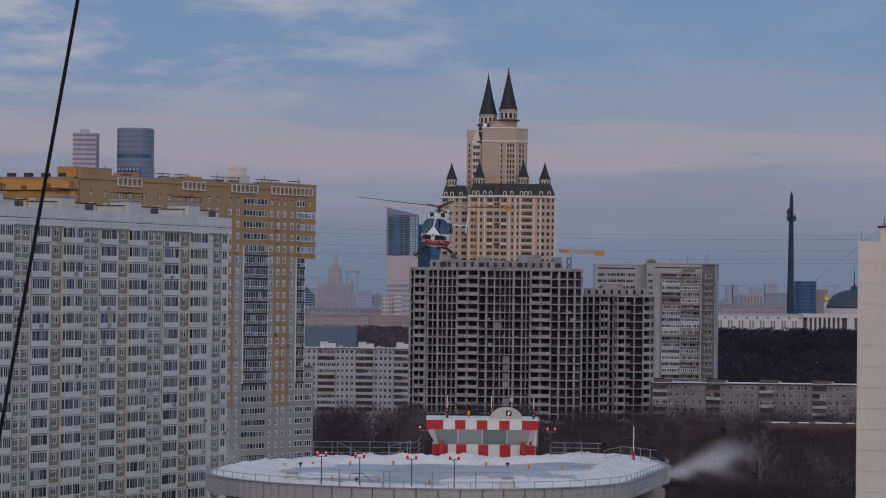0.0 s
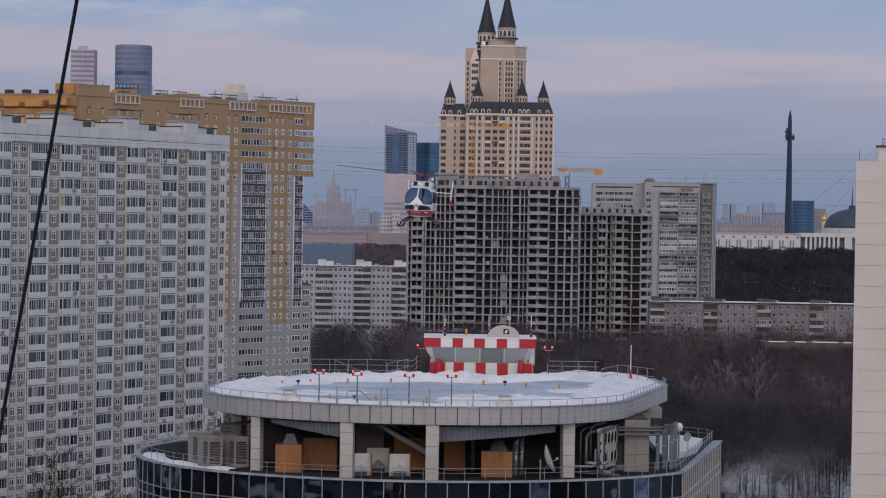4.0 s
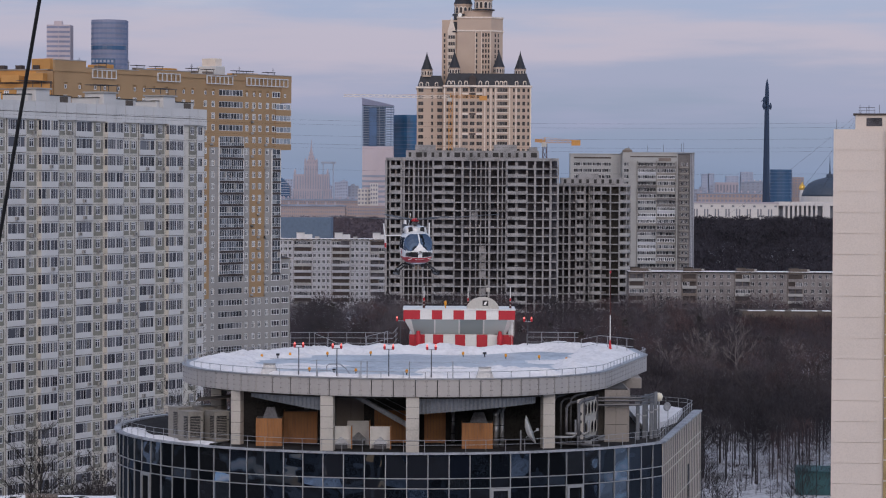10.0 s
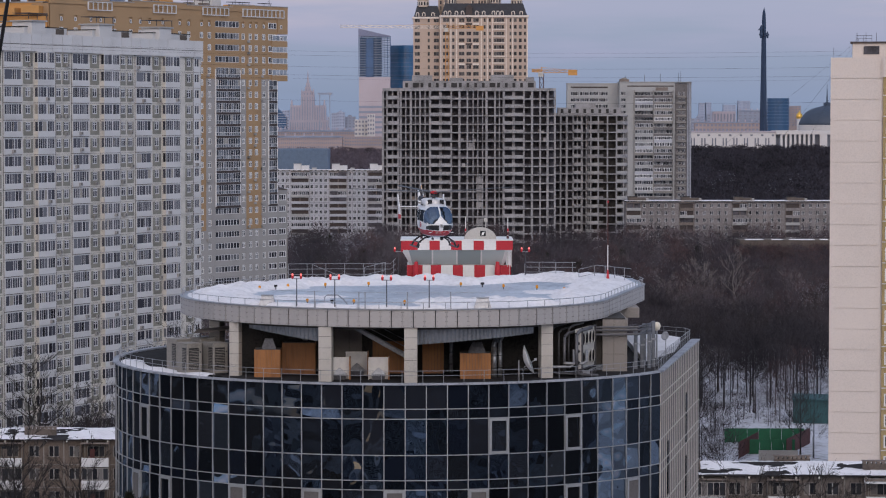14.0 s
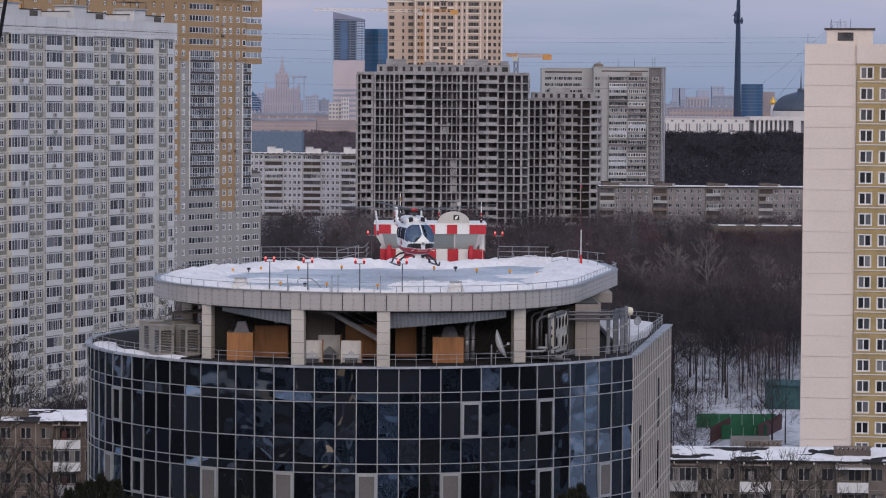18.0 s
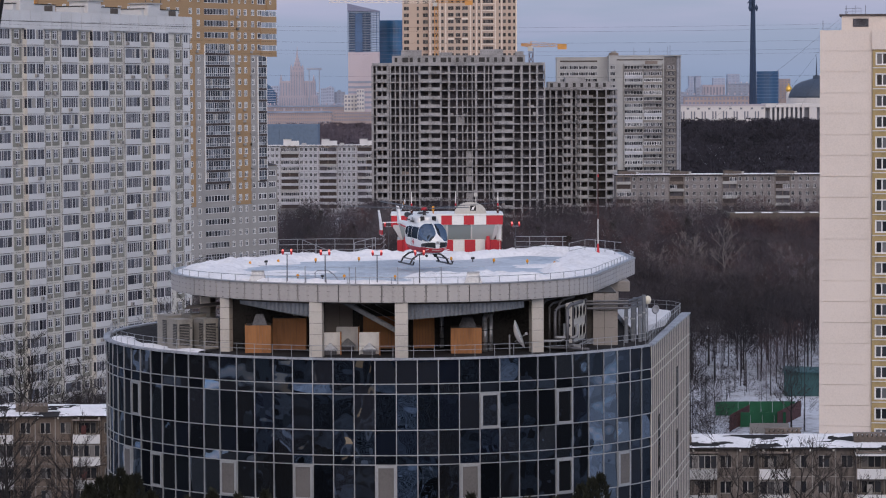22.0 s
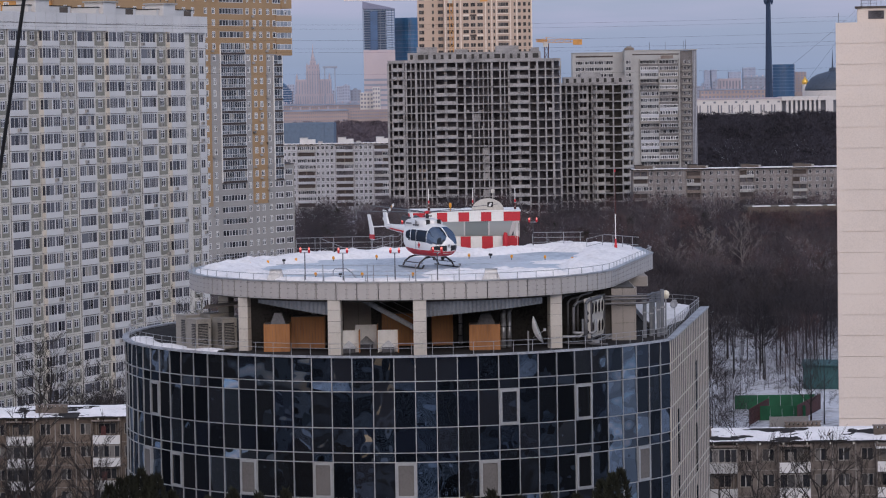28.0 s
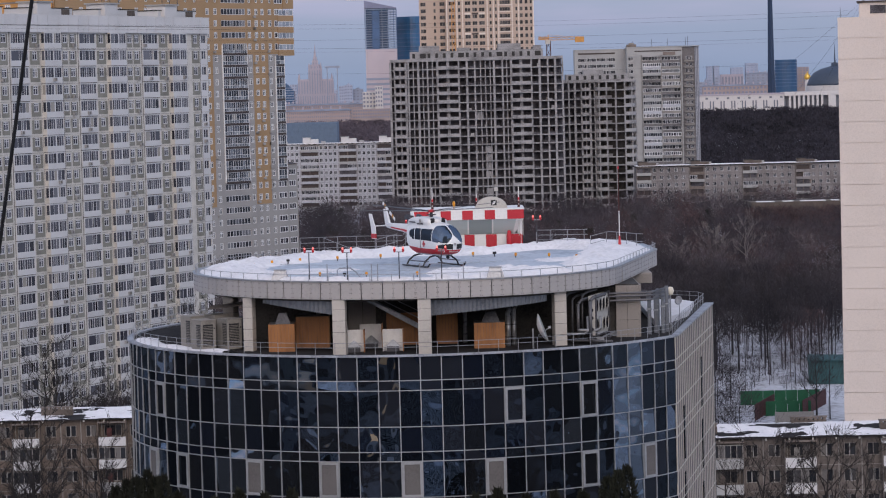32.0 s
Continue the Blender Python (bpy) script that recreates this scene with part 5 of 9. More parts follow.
part("stabiliser", MB().loft([[(-1.35, 5.0, 2.27), (-1.35, 5.5, 2.27), (-1.35, 5.5, 2.31), (-1.35, 5.0, 2.33)], [(1.35, 5.0, 2.27), (1.35, 5.5, 2.27), (1.35, 5.5, 2.31), (1.35, 5.0, 2.33)]]), "hullwhite", heli)
for s in (-1, 1):
    pl = part("end_plate", MB().loft([[(s * 1.33, 4.95, 1.50), (s * 1.38, 4.95, 1.50), (s * 1.38, 5.5, 1.50), (s * 1.33, 5.5, 1.50)], [(s * 1.36, 4.95, 2.2), (s * 1.41, 4.95, 2.2), (s * 1.41, 5.55, 2.2), (s * 1.36, 5.55, 2.2)], [(s * 1.42, 5.35, 3.05), (s * 1.46, 5.35, 3.05), (s * 1.46, 5.75, 3.05), (s * 1.42, 5.75, 3.05)]]), "hullwhite", heli)
    part("plate_marking", MB().box(s * 1.37 - 0.04, 4.92, 1.54, s * 1.37 + 0.04, 5.56, 1.82), "red", pl)
part("tail_fin", MB().loft([[(-0.08, 5.7, 2.2), (0.08, 5.7, 2.2), (0.06, 6.3, 2.25), (-0.06, 6.3, 2.25)], [(-0.05, 6.2, 3.22), (0.05, 6.2, 3.22), (0.04, 6.62, 3.26), (-0.04, 6.62, 3.26)]]), "hullwhite", heli)
for s in (-1, 1):
    sk = part("skid", MB().path([(s * 1.2, -2.05, 0.24), (s * 1.2, -1.85, 0.08), (s * 1.2, -1.6, 0.05), (s * 1.2, 1.6, 0.06)], 0.052, 8), "black", heli)
    part("step", MB().box(s * 1.06 - 0.08, -1.5, 0.33, s * 1.06 + 0.08, 0.9, 0.37), "dkmetal", sk)
for y in (-1.15, 1.05):
    part("cross_tube", MB().path([(-1.2, y, 0.06), (-1.05, y, 0.36), (-0.7, y, 0.62), (-0.3, y, 0.70), (0.3, y, 0.70), (0.7, y, 0.62), (1.05, y, 0.36), (1.2, y, 0.06)], 0.055, 8), "black", heli)
part("belly_camera", MB().lathe([(0.04, 0.48), (0.11, 0.53), (0.11, 0.64), (0.06, 0.72)], (0.25, -1.6), 12), "black", heli)
part("searchlight", MB().tube((-0.3, -1.5, 0.58), (-0.3, -1.65, 0.57), 0.07, 0.08, 10), "dkmetal", heli)
for s in (-1, 1):
    part("door_line", MB().box(s * 0.885 - 0.006, -0.23, 0.95, s * 0.885 + 0.006, -0.20, 2.35), "dkmetal", heli)
    part("red_cross", MB().box(s * 0.89 - 0.006, -0.75, 1.22, s * 0.89 + 0.006, -0.61, 1.56).box(s * 0.89 - 0.007, -0.85, 1.33, s * 0.89 + 0.007, -0.51, 1.45), "red", heli)
    part("mirror_arm", MB().tube((s * 0.45, -2.75, 1.05), (s * 0.72, -3.0, 0.98), 0.02), "hullwhite", heli)
part("nose_emblem", MB().lathe([(0.08, 0.0), (0.085, 0.012), (0.0, 0.014)], (0, 0), 14), "greyfac", heli, at=pose(0, -3.055, 1.44, 84, 0, 0) @ Matrix.Scale(0.75, 4))
for k in range(7):
    part("nose_lettering", MB().box(-0.30 + k * 0.085, -2.95, 0.0, -0.25 + k * 0.085, -2.90, 0.05), "unit", heli, at=(0, 0.03, 0.95))
part("mast", MB().tube((0, 0, 2.85), (0, 0, 3.3), 0.11, 0.09, 12).box(-0.22, -0.22, 3.05, 0.22, 0.22, 3.12), "dkmetal", heli)
rotor = part("main_rotor", MB().lathe([(0.05, -0.08), (0.20, -0.07), (0.24, 0.0), (0.17, 0.08), (0.02, 0.11)], (0, 0), 18), "red", heli, "red-capped rotor hub", at=(0, 0, 3.30), soft=True)
for k in range(4):
    mb = MB()
    c = math.tan(radians(3.0))
    mb.loft([[(0.15, -0.06, -0.02), (0.15, 0.06, -0.02), (0.15, 0.06, 0.04), (0.15, -0.06, 0.04)], [(0.9, -0.08, 0.9 * c), (0.9, 0.08, 0.9 * c), (0.9, 0.08, 0.04 + 0.9 * c), (0.9, -0.08, 0.04 + 0.9 * c)]])
    mb.loft([[(0.9, -0.16, 0.9 * c + 0.02), (0.9, 0.16, 0.9 * c - 0.01), (0.9, 0.16, 0.9 * c + 0.01), (0.9, -0.05, 0.9 * c + 0.05)], [(5.5, -0.16, 5.5 * c + 0.01), (5.5, 0.16, 5.5 * c - 0.01), (5.5, 0.16, 5.5 * c), (5.5, -0.05, 5.5 * c + 0.03)]])
    part("blade", mb, "blade", rotor, "long grey rotor blade", at=pose(0, 0, 0, 0, 0, 90 * k))
trotor = part("tail_rotor", MB().tube((-0.05, 0, 0), (0.16, 0, 0), 0.07, 0.05, 10), "dkmetal", heli, at=(0.14, 6.4, 3.12))
for k in range(2):
    d = 1 - 2 * k
    tb = part("tail_blade", MB().box(0.10, -0.09, min(d * 0.1, d * 0.98), 0.125, 0.09, max(d * 0.1, d * 0.98)), "hullwhite", trotor)
    part("blade_tip", MB().box(0.094, -0.095, min(d * 0.50, d * 0.74), 0.131, 0.095, max(d * 0.50, d * 0.74)), "ochre2", tb, "orange band")
HELI = [
    (0, -1.70, 190.00, 58.23, 3.0, -5.0),
    (0.5, -1.80, 189.33, 57.83, 3.2, -6.0),
    (1, -1.91, 188.67, 57.39, 3.3, -7.0),
    (1.5, -2.07, 188.00, 56.93, 3.5, -7.5),
    (2, -2.25, 187.33, 56.45, 3.7, -8.0),
    (2.5, -2.51, 186.67, 56.09, 3.8, -7.5),
    (3, -2.57, 186.00, 55.69, 4.0, -7.0),
    (3.5, -2.59, 185.33, 55.29, 3.5, -6.0),
    (5.5, -1.95, 182.67, 53.72, 1.5, -2.0),
    (6, -1.88, 182.00, 53.34, 1.0, -1.0),
    (6.5, -1.86, 181.50, 52.94, 0.7, -0.5),
    (7, -1.88, 181.00, 52.56, 0.3, 0.0),
    (7.5, -1.88, 180.50, 52.14, 0.0, 2.0),
    (8, -1.84, 180.00, 51.74, -0.3, 3.0),
    (8.5, -1.82, 179.50, 51.41, -0.7, 4.8),
    (9, -1.75, 179.00, 51.06, -1.0, 6.5),
    (9.5, -1.58, 178.88, 50.70, -0.9, 6.2),
    (10, -1.34, 178.75, 50.43, -0.8, 6.0),
    (10.5, -1.10, 178.62, 50.11, -0.7, 6.5),
    (11, -0.80, 178.50, 49.73, -0.6, 7.0),
    (11.5, -0.56, 178.38, 49.46, -0.5, 8.0),
    (12, -0.37, 178.25, 49.12, -0.4, 9.0),
    (12.5, -0.24, 178.12, 48.91, -0.3, 9.0),
    (13, -0.19, 178.00, 48.59, -0.2, 9.0),
    (13.5, -0.13, 177.93, 48.25, -0.1, 8.8),
    (14, -0.07, 177.86, 47.92, 0.0, 8.5),
    (14.5, 0.06, 177.79, 47.53, 0.0, 8.5),
    (15, 0.16, 177.71, 47.28, 0.0, 8.5),
    (15.5, 0.17, 177.64, 46.98, 0.0, 9.0),
    (17.5, 0.45, 177.36, 46.11, 0.0, 9.5),
    (18, 0.36, 177.29, 45.90, 0.0, 10.0),
    (18.5, 0.28, 177.21, 45.88, 0.0, 9.0),
    (19, 0.29, 177.14, 45.82, 0.0, 8.0),
    (19.5, 0.25, 177.07, 45.70, 0.0, 9.2),
    (20, 0.16, 177.00, 45.67, 0.0, 10.3),
    (20.5, 0.12, 177.00, 45.57, 0.0, 11.2),
    (21, 0.06, 177.00, 45.45, 0.0, 12.0),
    (21.5, 0.05, 177.00, 45.42, 0.0, 13.5),
    (22, -0.04, 177.00, 45.43, 0.0, 15.0),
    (22.5, -0.15, 177.00, 45.38, 0.0, 16.6),
    (23, -0.20, 177.00, 45.36, 0.0, 18.3),
    (23.5, -0.11, 177.00, 45.28, 0.0, 17.1),
    (24, -0.09, 177.00, 45.19, 0.0, 16.0),
    (24.5, -0.25, 177.00, 45.19, 0.0, 16.0),
    (25, -0.30, 177.00, 45.19, 0.0, 16.0),
    (25.5, -0.56, 177.00, 45.14, 0.0, 18.0),
    (27.5, -0.87, 177.05, 45.06, 0.0, 23.8),
    (28, -0.91, 177.05, 45.06, 0.0, 24.8),
    (28.5, -0.88, 177.05, 45.06, 0.0, 25.0),
    (29, -0.90, 177.05, 45.06, 0.0, 25.3),
    (29.5, -0.96, 177.05, 45.06, 0.0, 25.6),
    (30, -0.91, 177.05, 45.06, 0.0, 25.8),
    (30.5, -0.91, 177.05, 45.06, 0.0, 26.0),
    (31, -0.89, 177.05, 45.06, 0.0, 26.3),
    (31.5, -0.88, 177.05, 45.06, 0.0, 26.6),
    (32, -0.89, 177.05, 45.06, 0.0, 26.8),
]

# ---- tall white panel block ----
def pierced(w, h, hole, m, name="panel", t=0.06, g=0.05, gv=None):
    """A facade panel with one opening (x0, z0, x1, z1)."""
    x0, z0, x1, z1 = hole
    v = g if gv is None else gv
    mb = MB()
    mb.grid_wall([g, x0, x1, w - g], [v, z0, z1, h - v], lambda i, j: i == 1 and j == 1, -t, t)
    for a, b in (((g, v), (w - g, v)), ((w - g, v), (w - g, h - v)), ((w - g, h - v), (g, h - v)), ((g, h - v), (g, v))):
        mb.face([(a[0], 0, a[1]), (b[0], 0, b[1]), (b[0], -t, b[1]), (a[0], -t, a[1])])
    return mb.mesh(name, m)


def white_block():
    S0 = -23.5
    d = (0.426, 0.905)
    ang = math.degrees(math.atan2(d[1], d[0]))
    t = thing("apartment_tower", pose(-69.49 + d[0] * S0, 473 + d[1] * S0, 0, 0, 0, ang), "tall white panel apartment block with grey-green window bays", "building")
    L, D, ST, TOP = 64.1 - S0, 14.0, 2.815, 66.15
    nf = 23
    base = TOP - nf * ST
    segs = []                            # start, width, kind
    for k in range(-2, 3):
        b = 9.31 + 20.5 * k - S0
        segs += [(b, 6.3, "B"), (b + 6.35, 1.95, "n"), (b + 8.35, 2.55, "n"), (b + 11.3, 5.4, "W"), (b + 17.0, 3.2, "n")]
    segs = [s for s in segs if s[0] > 0 and s[0] + s[1] < L - 6.4]
    segs += [(58.2 - S0, 2.95, "n"), (61.3 - S0, 2.6, "e")]
    holes = []
    for x, w, k in segs:
        ww = {"B": 4.4, "n": 1.5, "W": 4.9, "e": 1.7}[k]
        holes.append((x + (0.3 if k == "B" else (w - ww) / 2), ww, k))
    holes.sort()
    xs, cut = [0.0], set()
    for x, w, k in holes:
        cut.add(len(xs)); xs += [x, x + w]
    xs.append(L)
    zs, rows = [0.0], set()
    for f in range(nf):
        z0 = base + f * ST + 1.0
        rows.add(len(zs)); zs += [z0, z0 + 1.5]
    zs.append(TOP)
    mb = MB()
    mb.grid_wall(xs, zs, lambda i, j: i in cut and j in rows, 0, 0.3)
    part("front_wall", mb, "joint", t)
    part("body", MB().box(0, 0.31, 0, L, D, TOP), "panelwhite", t)
    # crowning band in panels
    cw_ = L / 28
    crown = [MB().box(0.05, -0.5, z0, cw_ - 0.05, -0.3, z1).mesh("crown_panel", "panelwhite") for z0, z1 in ((-0.05, 1.02), (1.12, 2.84))]
    for i in range(28):
        for c in crown:
            part("crown_panel", c, None, t, at=(i * cw_, 0, TOP))
    part("crown_back", MB().box(0, -0.3, TOP, L, D, TOP + 2.7), "mortar", t)
    # dark strips at each storey: joints and the slab's thin shadow, as colour
    mb = MB()
    for f in range(nf):
        for x, w, k in segs:
            mb.box(x, -0.02, base + f * ST - 0.06, x + w, 0, base + f * ST + (0.04 if k in "BW" else -0.02))
    part("storey_joints", mb, "mortar", t)
    mb = MB()
    for x, w, k in segs:
        if k in "BWe":
            mb.box(x - 0.1, -0.03, 0, x + 0.04, 0, TOP).box(x + w - 0.04, -0.03, 0, x + w + 0.1, 0, TOP)
    part("upright_joints", mb, "mortar", t)
    GP = ("frame", "towerglass")
    wn_ = window_mesh(1.5, 1.5, 2, 0.16, 0.13, 1.0, mats=GP)
    ww_ = []
    for sizes in ((0.55, 0.8, 0.8, 0.55, 1.1, 1.1), (1.2, 1.2, 0.5, 0.9, 1.1), (0.7, 0.7, 0.7, 0.7, 0.7, 0.7, 0.7), (1.6, 0.8, 0.8, 1.6), (0.9, 0.9, 1.3, 0.9, 0.9), (2.4, 0.6, 0.6, 1.3)):
        mb, x0 = MB().box(0, 0, 0, 4.96, 0.06, 0.08).box(0, 0, 1.63, 4.96, 0.06, 1.72).box(0, 0, 0.08, 0.08, 0.06, 1.63), 0.08
        for j, w_ in enumerate(sizes):
            x1 = x0 + w_ * 4.88 / sum(sizes)
            g = 0.13 if j % 3 == 2 else 0.06
            mb.box(x1 - g, 0, 0.08, x1, 0.06, 1.63).face([(x0, 0.04, 0.08), (x1 - g, 0.04, 0.08), (x1 - g, 0.04, 1.63), (x0, 0.04, 1.63)], 1)
            x0 = x1
        ww_.append(mb.mesh("window", GP))
    wb_ = []
    for c1, c2 in ((3, 3), (4, 3), (3, 2), (2, 3), (4, 4)):
        mb = MB().box(2.5, -0.03, 0, 2.74, 0.05, 1.74)
        for x0, x1, c in ((0.0, 2.5, c1), (2.74, 4.85, c2)):
            mb.box(x0, 0, 0, x1, 0.05, 0.08).box(x0, 0, 1.65, x1, 0.05, 1.74)
            for i in range(c):
                a, b = x0 + (x1 - x0) * i / c, x0 + (x1 - x0) * (i + 1) / c
                mb.box(b - 0.06, 0, 0.08, b, 0.05, 1.65).face([(a, 0.03, 0.08), (b - 0.06, 0.03, 0.08), (b - 0.06, 0.03, 1.65), (a, 0.03, 1.65)], 1)
        wb_.append(mb.mesh("window", GP))
    we_ = window_mesh(1.7, 1.5, 2, 0.08, 0.1, mats=GP)
    gp = {w: pierced(w, ST, ((w - 1.5) / 2, 1.0, (w + 1.5) / 2, 2.5), "panelgreen", g=0.2, gv=0.3) for w in (1.95, 2.55, 3.2, 2.95)}
    wp = pierced(5.4, ST, (0.22, 0.92, 5.18, 2.64), "panelwhite", t=0.22, g=0.07)
    ep = pierced(2.6, ST, (0.45, 1.0, 2.15, 2.5), "panelwhite")
    bal = MB().box(-0.05, -0.8, 0.04, 5.05, 0.0, 0.92).box(-0.05, -0.8, 2.68, 5.05, 0.0, 2.78).box(-0.05, -0.8, 0.92, 0.07, -0.7, 2.68).box(4.93, -0.8, 0.92, 5.05, -0.02, 2.68)
    # the cheek: beige parapet, a narrow dark window with a pale frame
    bal.box(-0.1, -0.79, 0.05, -0.05, 0.0, 0.9, 1).box(-0.07, -0.7, 0.92, 0.0, 0.0, 1.0, 1).box(-0.07, -0.7, 2.56, 0.0, 0.0, 2.68, 1).box(-0.07, -0.16, 1.0, 0.0, 0.0, 2.56, 1)
    bal.face([(0.0, -0.16, 1.0), (0.0, -0.7, 1.0), (0.0, -0.7, 2.56), (0.0, -0.16, 2.56)], 2)
    bal = bal.mesh("balcony", ("panelwhite", "joint", "towerglass"))
    rng = random.Random(3)
    wins, pans = [], []
    ac = MB().bev(0, -0.45, 0, 0.8, -0.08, 0.55, 0.04).face([(0.1, -0.46, 0.08), (0.52, -0.46, 0.08), (0.52, -0.46, 0.48), (0.1, -0.46, 0.48)], 1).mesh("aircon_box", ("greyfac", "mortar"))
    acs = []
    order = sorted(range(nf), key=lambda f: -f)
    for f in order:
        z = base + f * ST
        for x, w, k in sorted(segs, reverse=True):
            if k == "n":
                pans.append((gp[w], (x, 0, z), 0)); wins.append((wn_, (x + (w - 1.5) / 2, 0.0, z + 1.0), 0))
            elif k == "W":
                pans.append((wp, (x, 0, z), 0)); wins.append((rng.choice(ww_), (x + 0.22, -0.12, z + 0.92), 0))
            elif k == "e":
                pans.append((ep, (x, 0, z), 0)); wins.append((we_, (x + 0.45, 0.05, z + 1.0), 0))
            else:
                pans.append((bal, (x, 0, z), 0)); wins.append((rng.choice(wb_), (x + 0.07, -0.75, z + 0.93), 0))
            if rng.random() < 0.22:
                acs.append((ac, (x + rng.uniform(0.2, (4.9 if k == "B" else w) - 0.9), {"B": -0.8, "W": -0.22}.get(k, -0.06) + 0.08, z + rng.uniform(0.1, 0.4)), 0))
    place_many("window", t, wins, 300)
    place_many("panel", t, pans, 300)
    place_many("aircon_box", t, acs, 90)
    # roof houses, vents, aerials
    for x in (12, 33, 54, 74):
        h = part("lift_house", MB().bev(x, 2.0, TOP + 2.7, x + 13, 7, TOP + 4.0, 0.05), "panelwhite", t)
        part("felt_edge", MB().box(x - 0.1, 1.9, TOP + 4.0, x + 13.1, 7.1, TOP + 4.14), "roofdark", h)
        part("vent_shaft", MB().bev(x + 1, 1.2, TOP + 2.7, x + 5.2, 5, TOP + 4.9, 0.08), "panelwhite", h)
        part("shaft_slab", MB().box(x + 0.7, 0.9, TOP + 4.9, x + 5.5, 5.2, TOP + 5.15), "panelgrey", h)
        part("door", MB().box(x + 9.5, 1.96, TOP + 2.9, x + 12, 2.0, TOP + 3.9), "brown", h)
        mb = MB().box(x + 0.4, 1.4, TOP + 6.25, x + 6.2, 4.6, TOP + 6.34)
        for px_ in (0.6, 3.2, 5.9):
            mb.box(x + px_, 1.5, TOP + 5.25, x + px_ + 0.09, 1.6, TOP + 6.25)
        part("vent_canopy", mb, "dkmetal", h)
        part("aerial", MB().tube((x + 8.5, 3, TOP + 4), (x + 8.5, 3, TOP + 6.2), 0.04), "dkmetal", h)
    part("roof_edge", MB().box(0, 1.0, TOP + 2.7, L, D, TOP + 2.84), "roofdark", t)


white_block()


# ---- ochre and grey high-rise behind it ----
def ochre_block():
    d = (0.574, 0.819)
    ang = math.degrees(math.atan2(d[1], d[0]))
    L = 91.0
    t = thing("ochre_tower", pose(-38.65 - d[0] * L, 770 - d[1] * L, 0, 0, 0, ang), "ochre and grey high-rise with stepped parapets and glazed loggias", "building")
    ST, TOP = 2.97, 82.0
    nf = 27
    base = TOP - 2.05 - nf * ST
    sw = [L - s for s in (35.0, 31.9, 18.3, 15.4, 12.9, 9.8)] + [L - s for s in (40.0, 43.5, 50, 55, 58.5, 62, 68, 73, 76.5, 82, 87)]
    cols_ = [(x - 0.65, 1.3, "w") for x in sw] + [(L - 29.6, 9.7, "l"), (L - 8.0, 3.4, "e"), (L - 3.6, 2.9, "r")]
    cols_.sort()
    LOW, NARROW, gz = 36.1, L - 4.3, 26.3   # the lower part is longer than the shaft above it

    def pierced_wall(name, x0, x1, z0, z1, y, d, m):
        xx, cc = [x0], set()
        for x, w, k in cols_:
            if x > x0 and x + w < x1:
                cc.add(len(xx)); xx += [x, x + w]
        xx.append(x1)
        zz, rr = [z0], set()
        for f in range(nf):
            z = base + f * ST + 0.9
            if z > z0 and z + 1.55 < z1:
                rr.add(len(zz)); zz += [z, z + 1.55]
        zz.append(z1)
        part(name, MB().grid_wall(xx, zz, lambda i, j: i in cc and j in rr, y, d), m, t)
    pierced_wall("front_wall", 0.0, L, 0.0, LOW, 0, 0.3, "ochre")
    pierced_wall("front_wall", 0.0, NARROW, LOW, TOP, 0, 0.3, "ochre")
    part("body", MB().box(0, 0.31, 0, L, 20, LOW).box(0, 0.31, LOW, NARROW, 20, TOP), "ochre", t)
    part("lower_roof", MB().loft([[(NARROW, -0.3, LOW), (L + 0.2, -0.3, LOW), (L + 0.2, 9, LOW), (NARROW, 9, LOW)], [(NARROW, 1.5, LOW + 1.9), (L - 1.5, 1.5, LOW + 0.6), (L - 1.5, 8, LOW + 0.6), (NARROW, 8, LOW + 1.9)]]), "loggia", t, "dark sloping roof over the longer lower part")
    # grey cladding over the lower and middle parts
    for x0, x1, z0, z1 in ((L - 33.4, L - 17.2, gz, 64.8), (0.5, L - 36.8, 0.5, 64.8), (L - 36.8, L - 0.1, 0.5, gz), (L - 10.9, NARROW, gz, 64.8), (NARROW, L - 0.1, gz, LOW - 0.1)):
        pierced_wall("grey_cladding", x0, x1, z0, z1, -0.05, 0.05, "greyfac")
    TG = ("trim", "glasspale")
    w1 = window_mesh(1.3, 1.55, 2, 0.15, 0.12, 1.05, mats=("trim", "towerpale"))
    wsm = window_mesh(0.75, 0.95, 1, 0.14, 0.1, mats=TG)
    w2 = [window_mesh(9.7, 1.55, c, 0.12, 0.16, mats=("frame", "glass")) for c in (7, 8, 9)]
    w3, w4 = window_mesh(3.4, 1.55, 3, 0.16, 0.14, mats=TG), window_mesh(2.9, 1.55, 3, 0.16, 0.14, mats=TG)

    def glazing(w, n, rail):
        """Glazing of a loggia from slab to slab, with its brown slab edge."""
        mb = MB().box(-0.02, -0.36, -0.5, w + 0.02, -0.02, 0.10, 2)
        mb.box(0, -0.31, 0.10, w, -0.23, 0.16).box(0, -0.30, 2.38, w, -0.24, 2.47).box(0, -0.31, rail, w, -0.23, rail + 0.1)
        for i in range(n + 1):
            x = (w - 0.1) * i / n
            mb.box(x, -0.30, 0.09, x + 0.1, -0.24, rail).box(x, -0.30, rail + 0.1, x + 0.1, -0.24, 2.38)
        for i in range(n):
            x0, x1 = (w - 0.1) * i / n + 0.1, (w - 0.1) * (i + 1) / n
            mb.face([(x0, -0.27, 0.09), (x1, -0.27, 0.09), (x1, -0.27, rail), (x0, -0.27, rail)], 3)
            mb.face([(x0, -0.27, rail + 0.1), (x1, -0.27, rail + 0.1), (x1, -0.27, 2.38), (x0, -0.27, 2.38)], 1)
        return mb.mesh("loggia_glazing", ("frame", "loggiaglass", "loggia", "lowglass"))
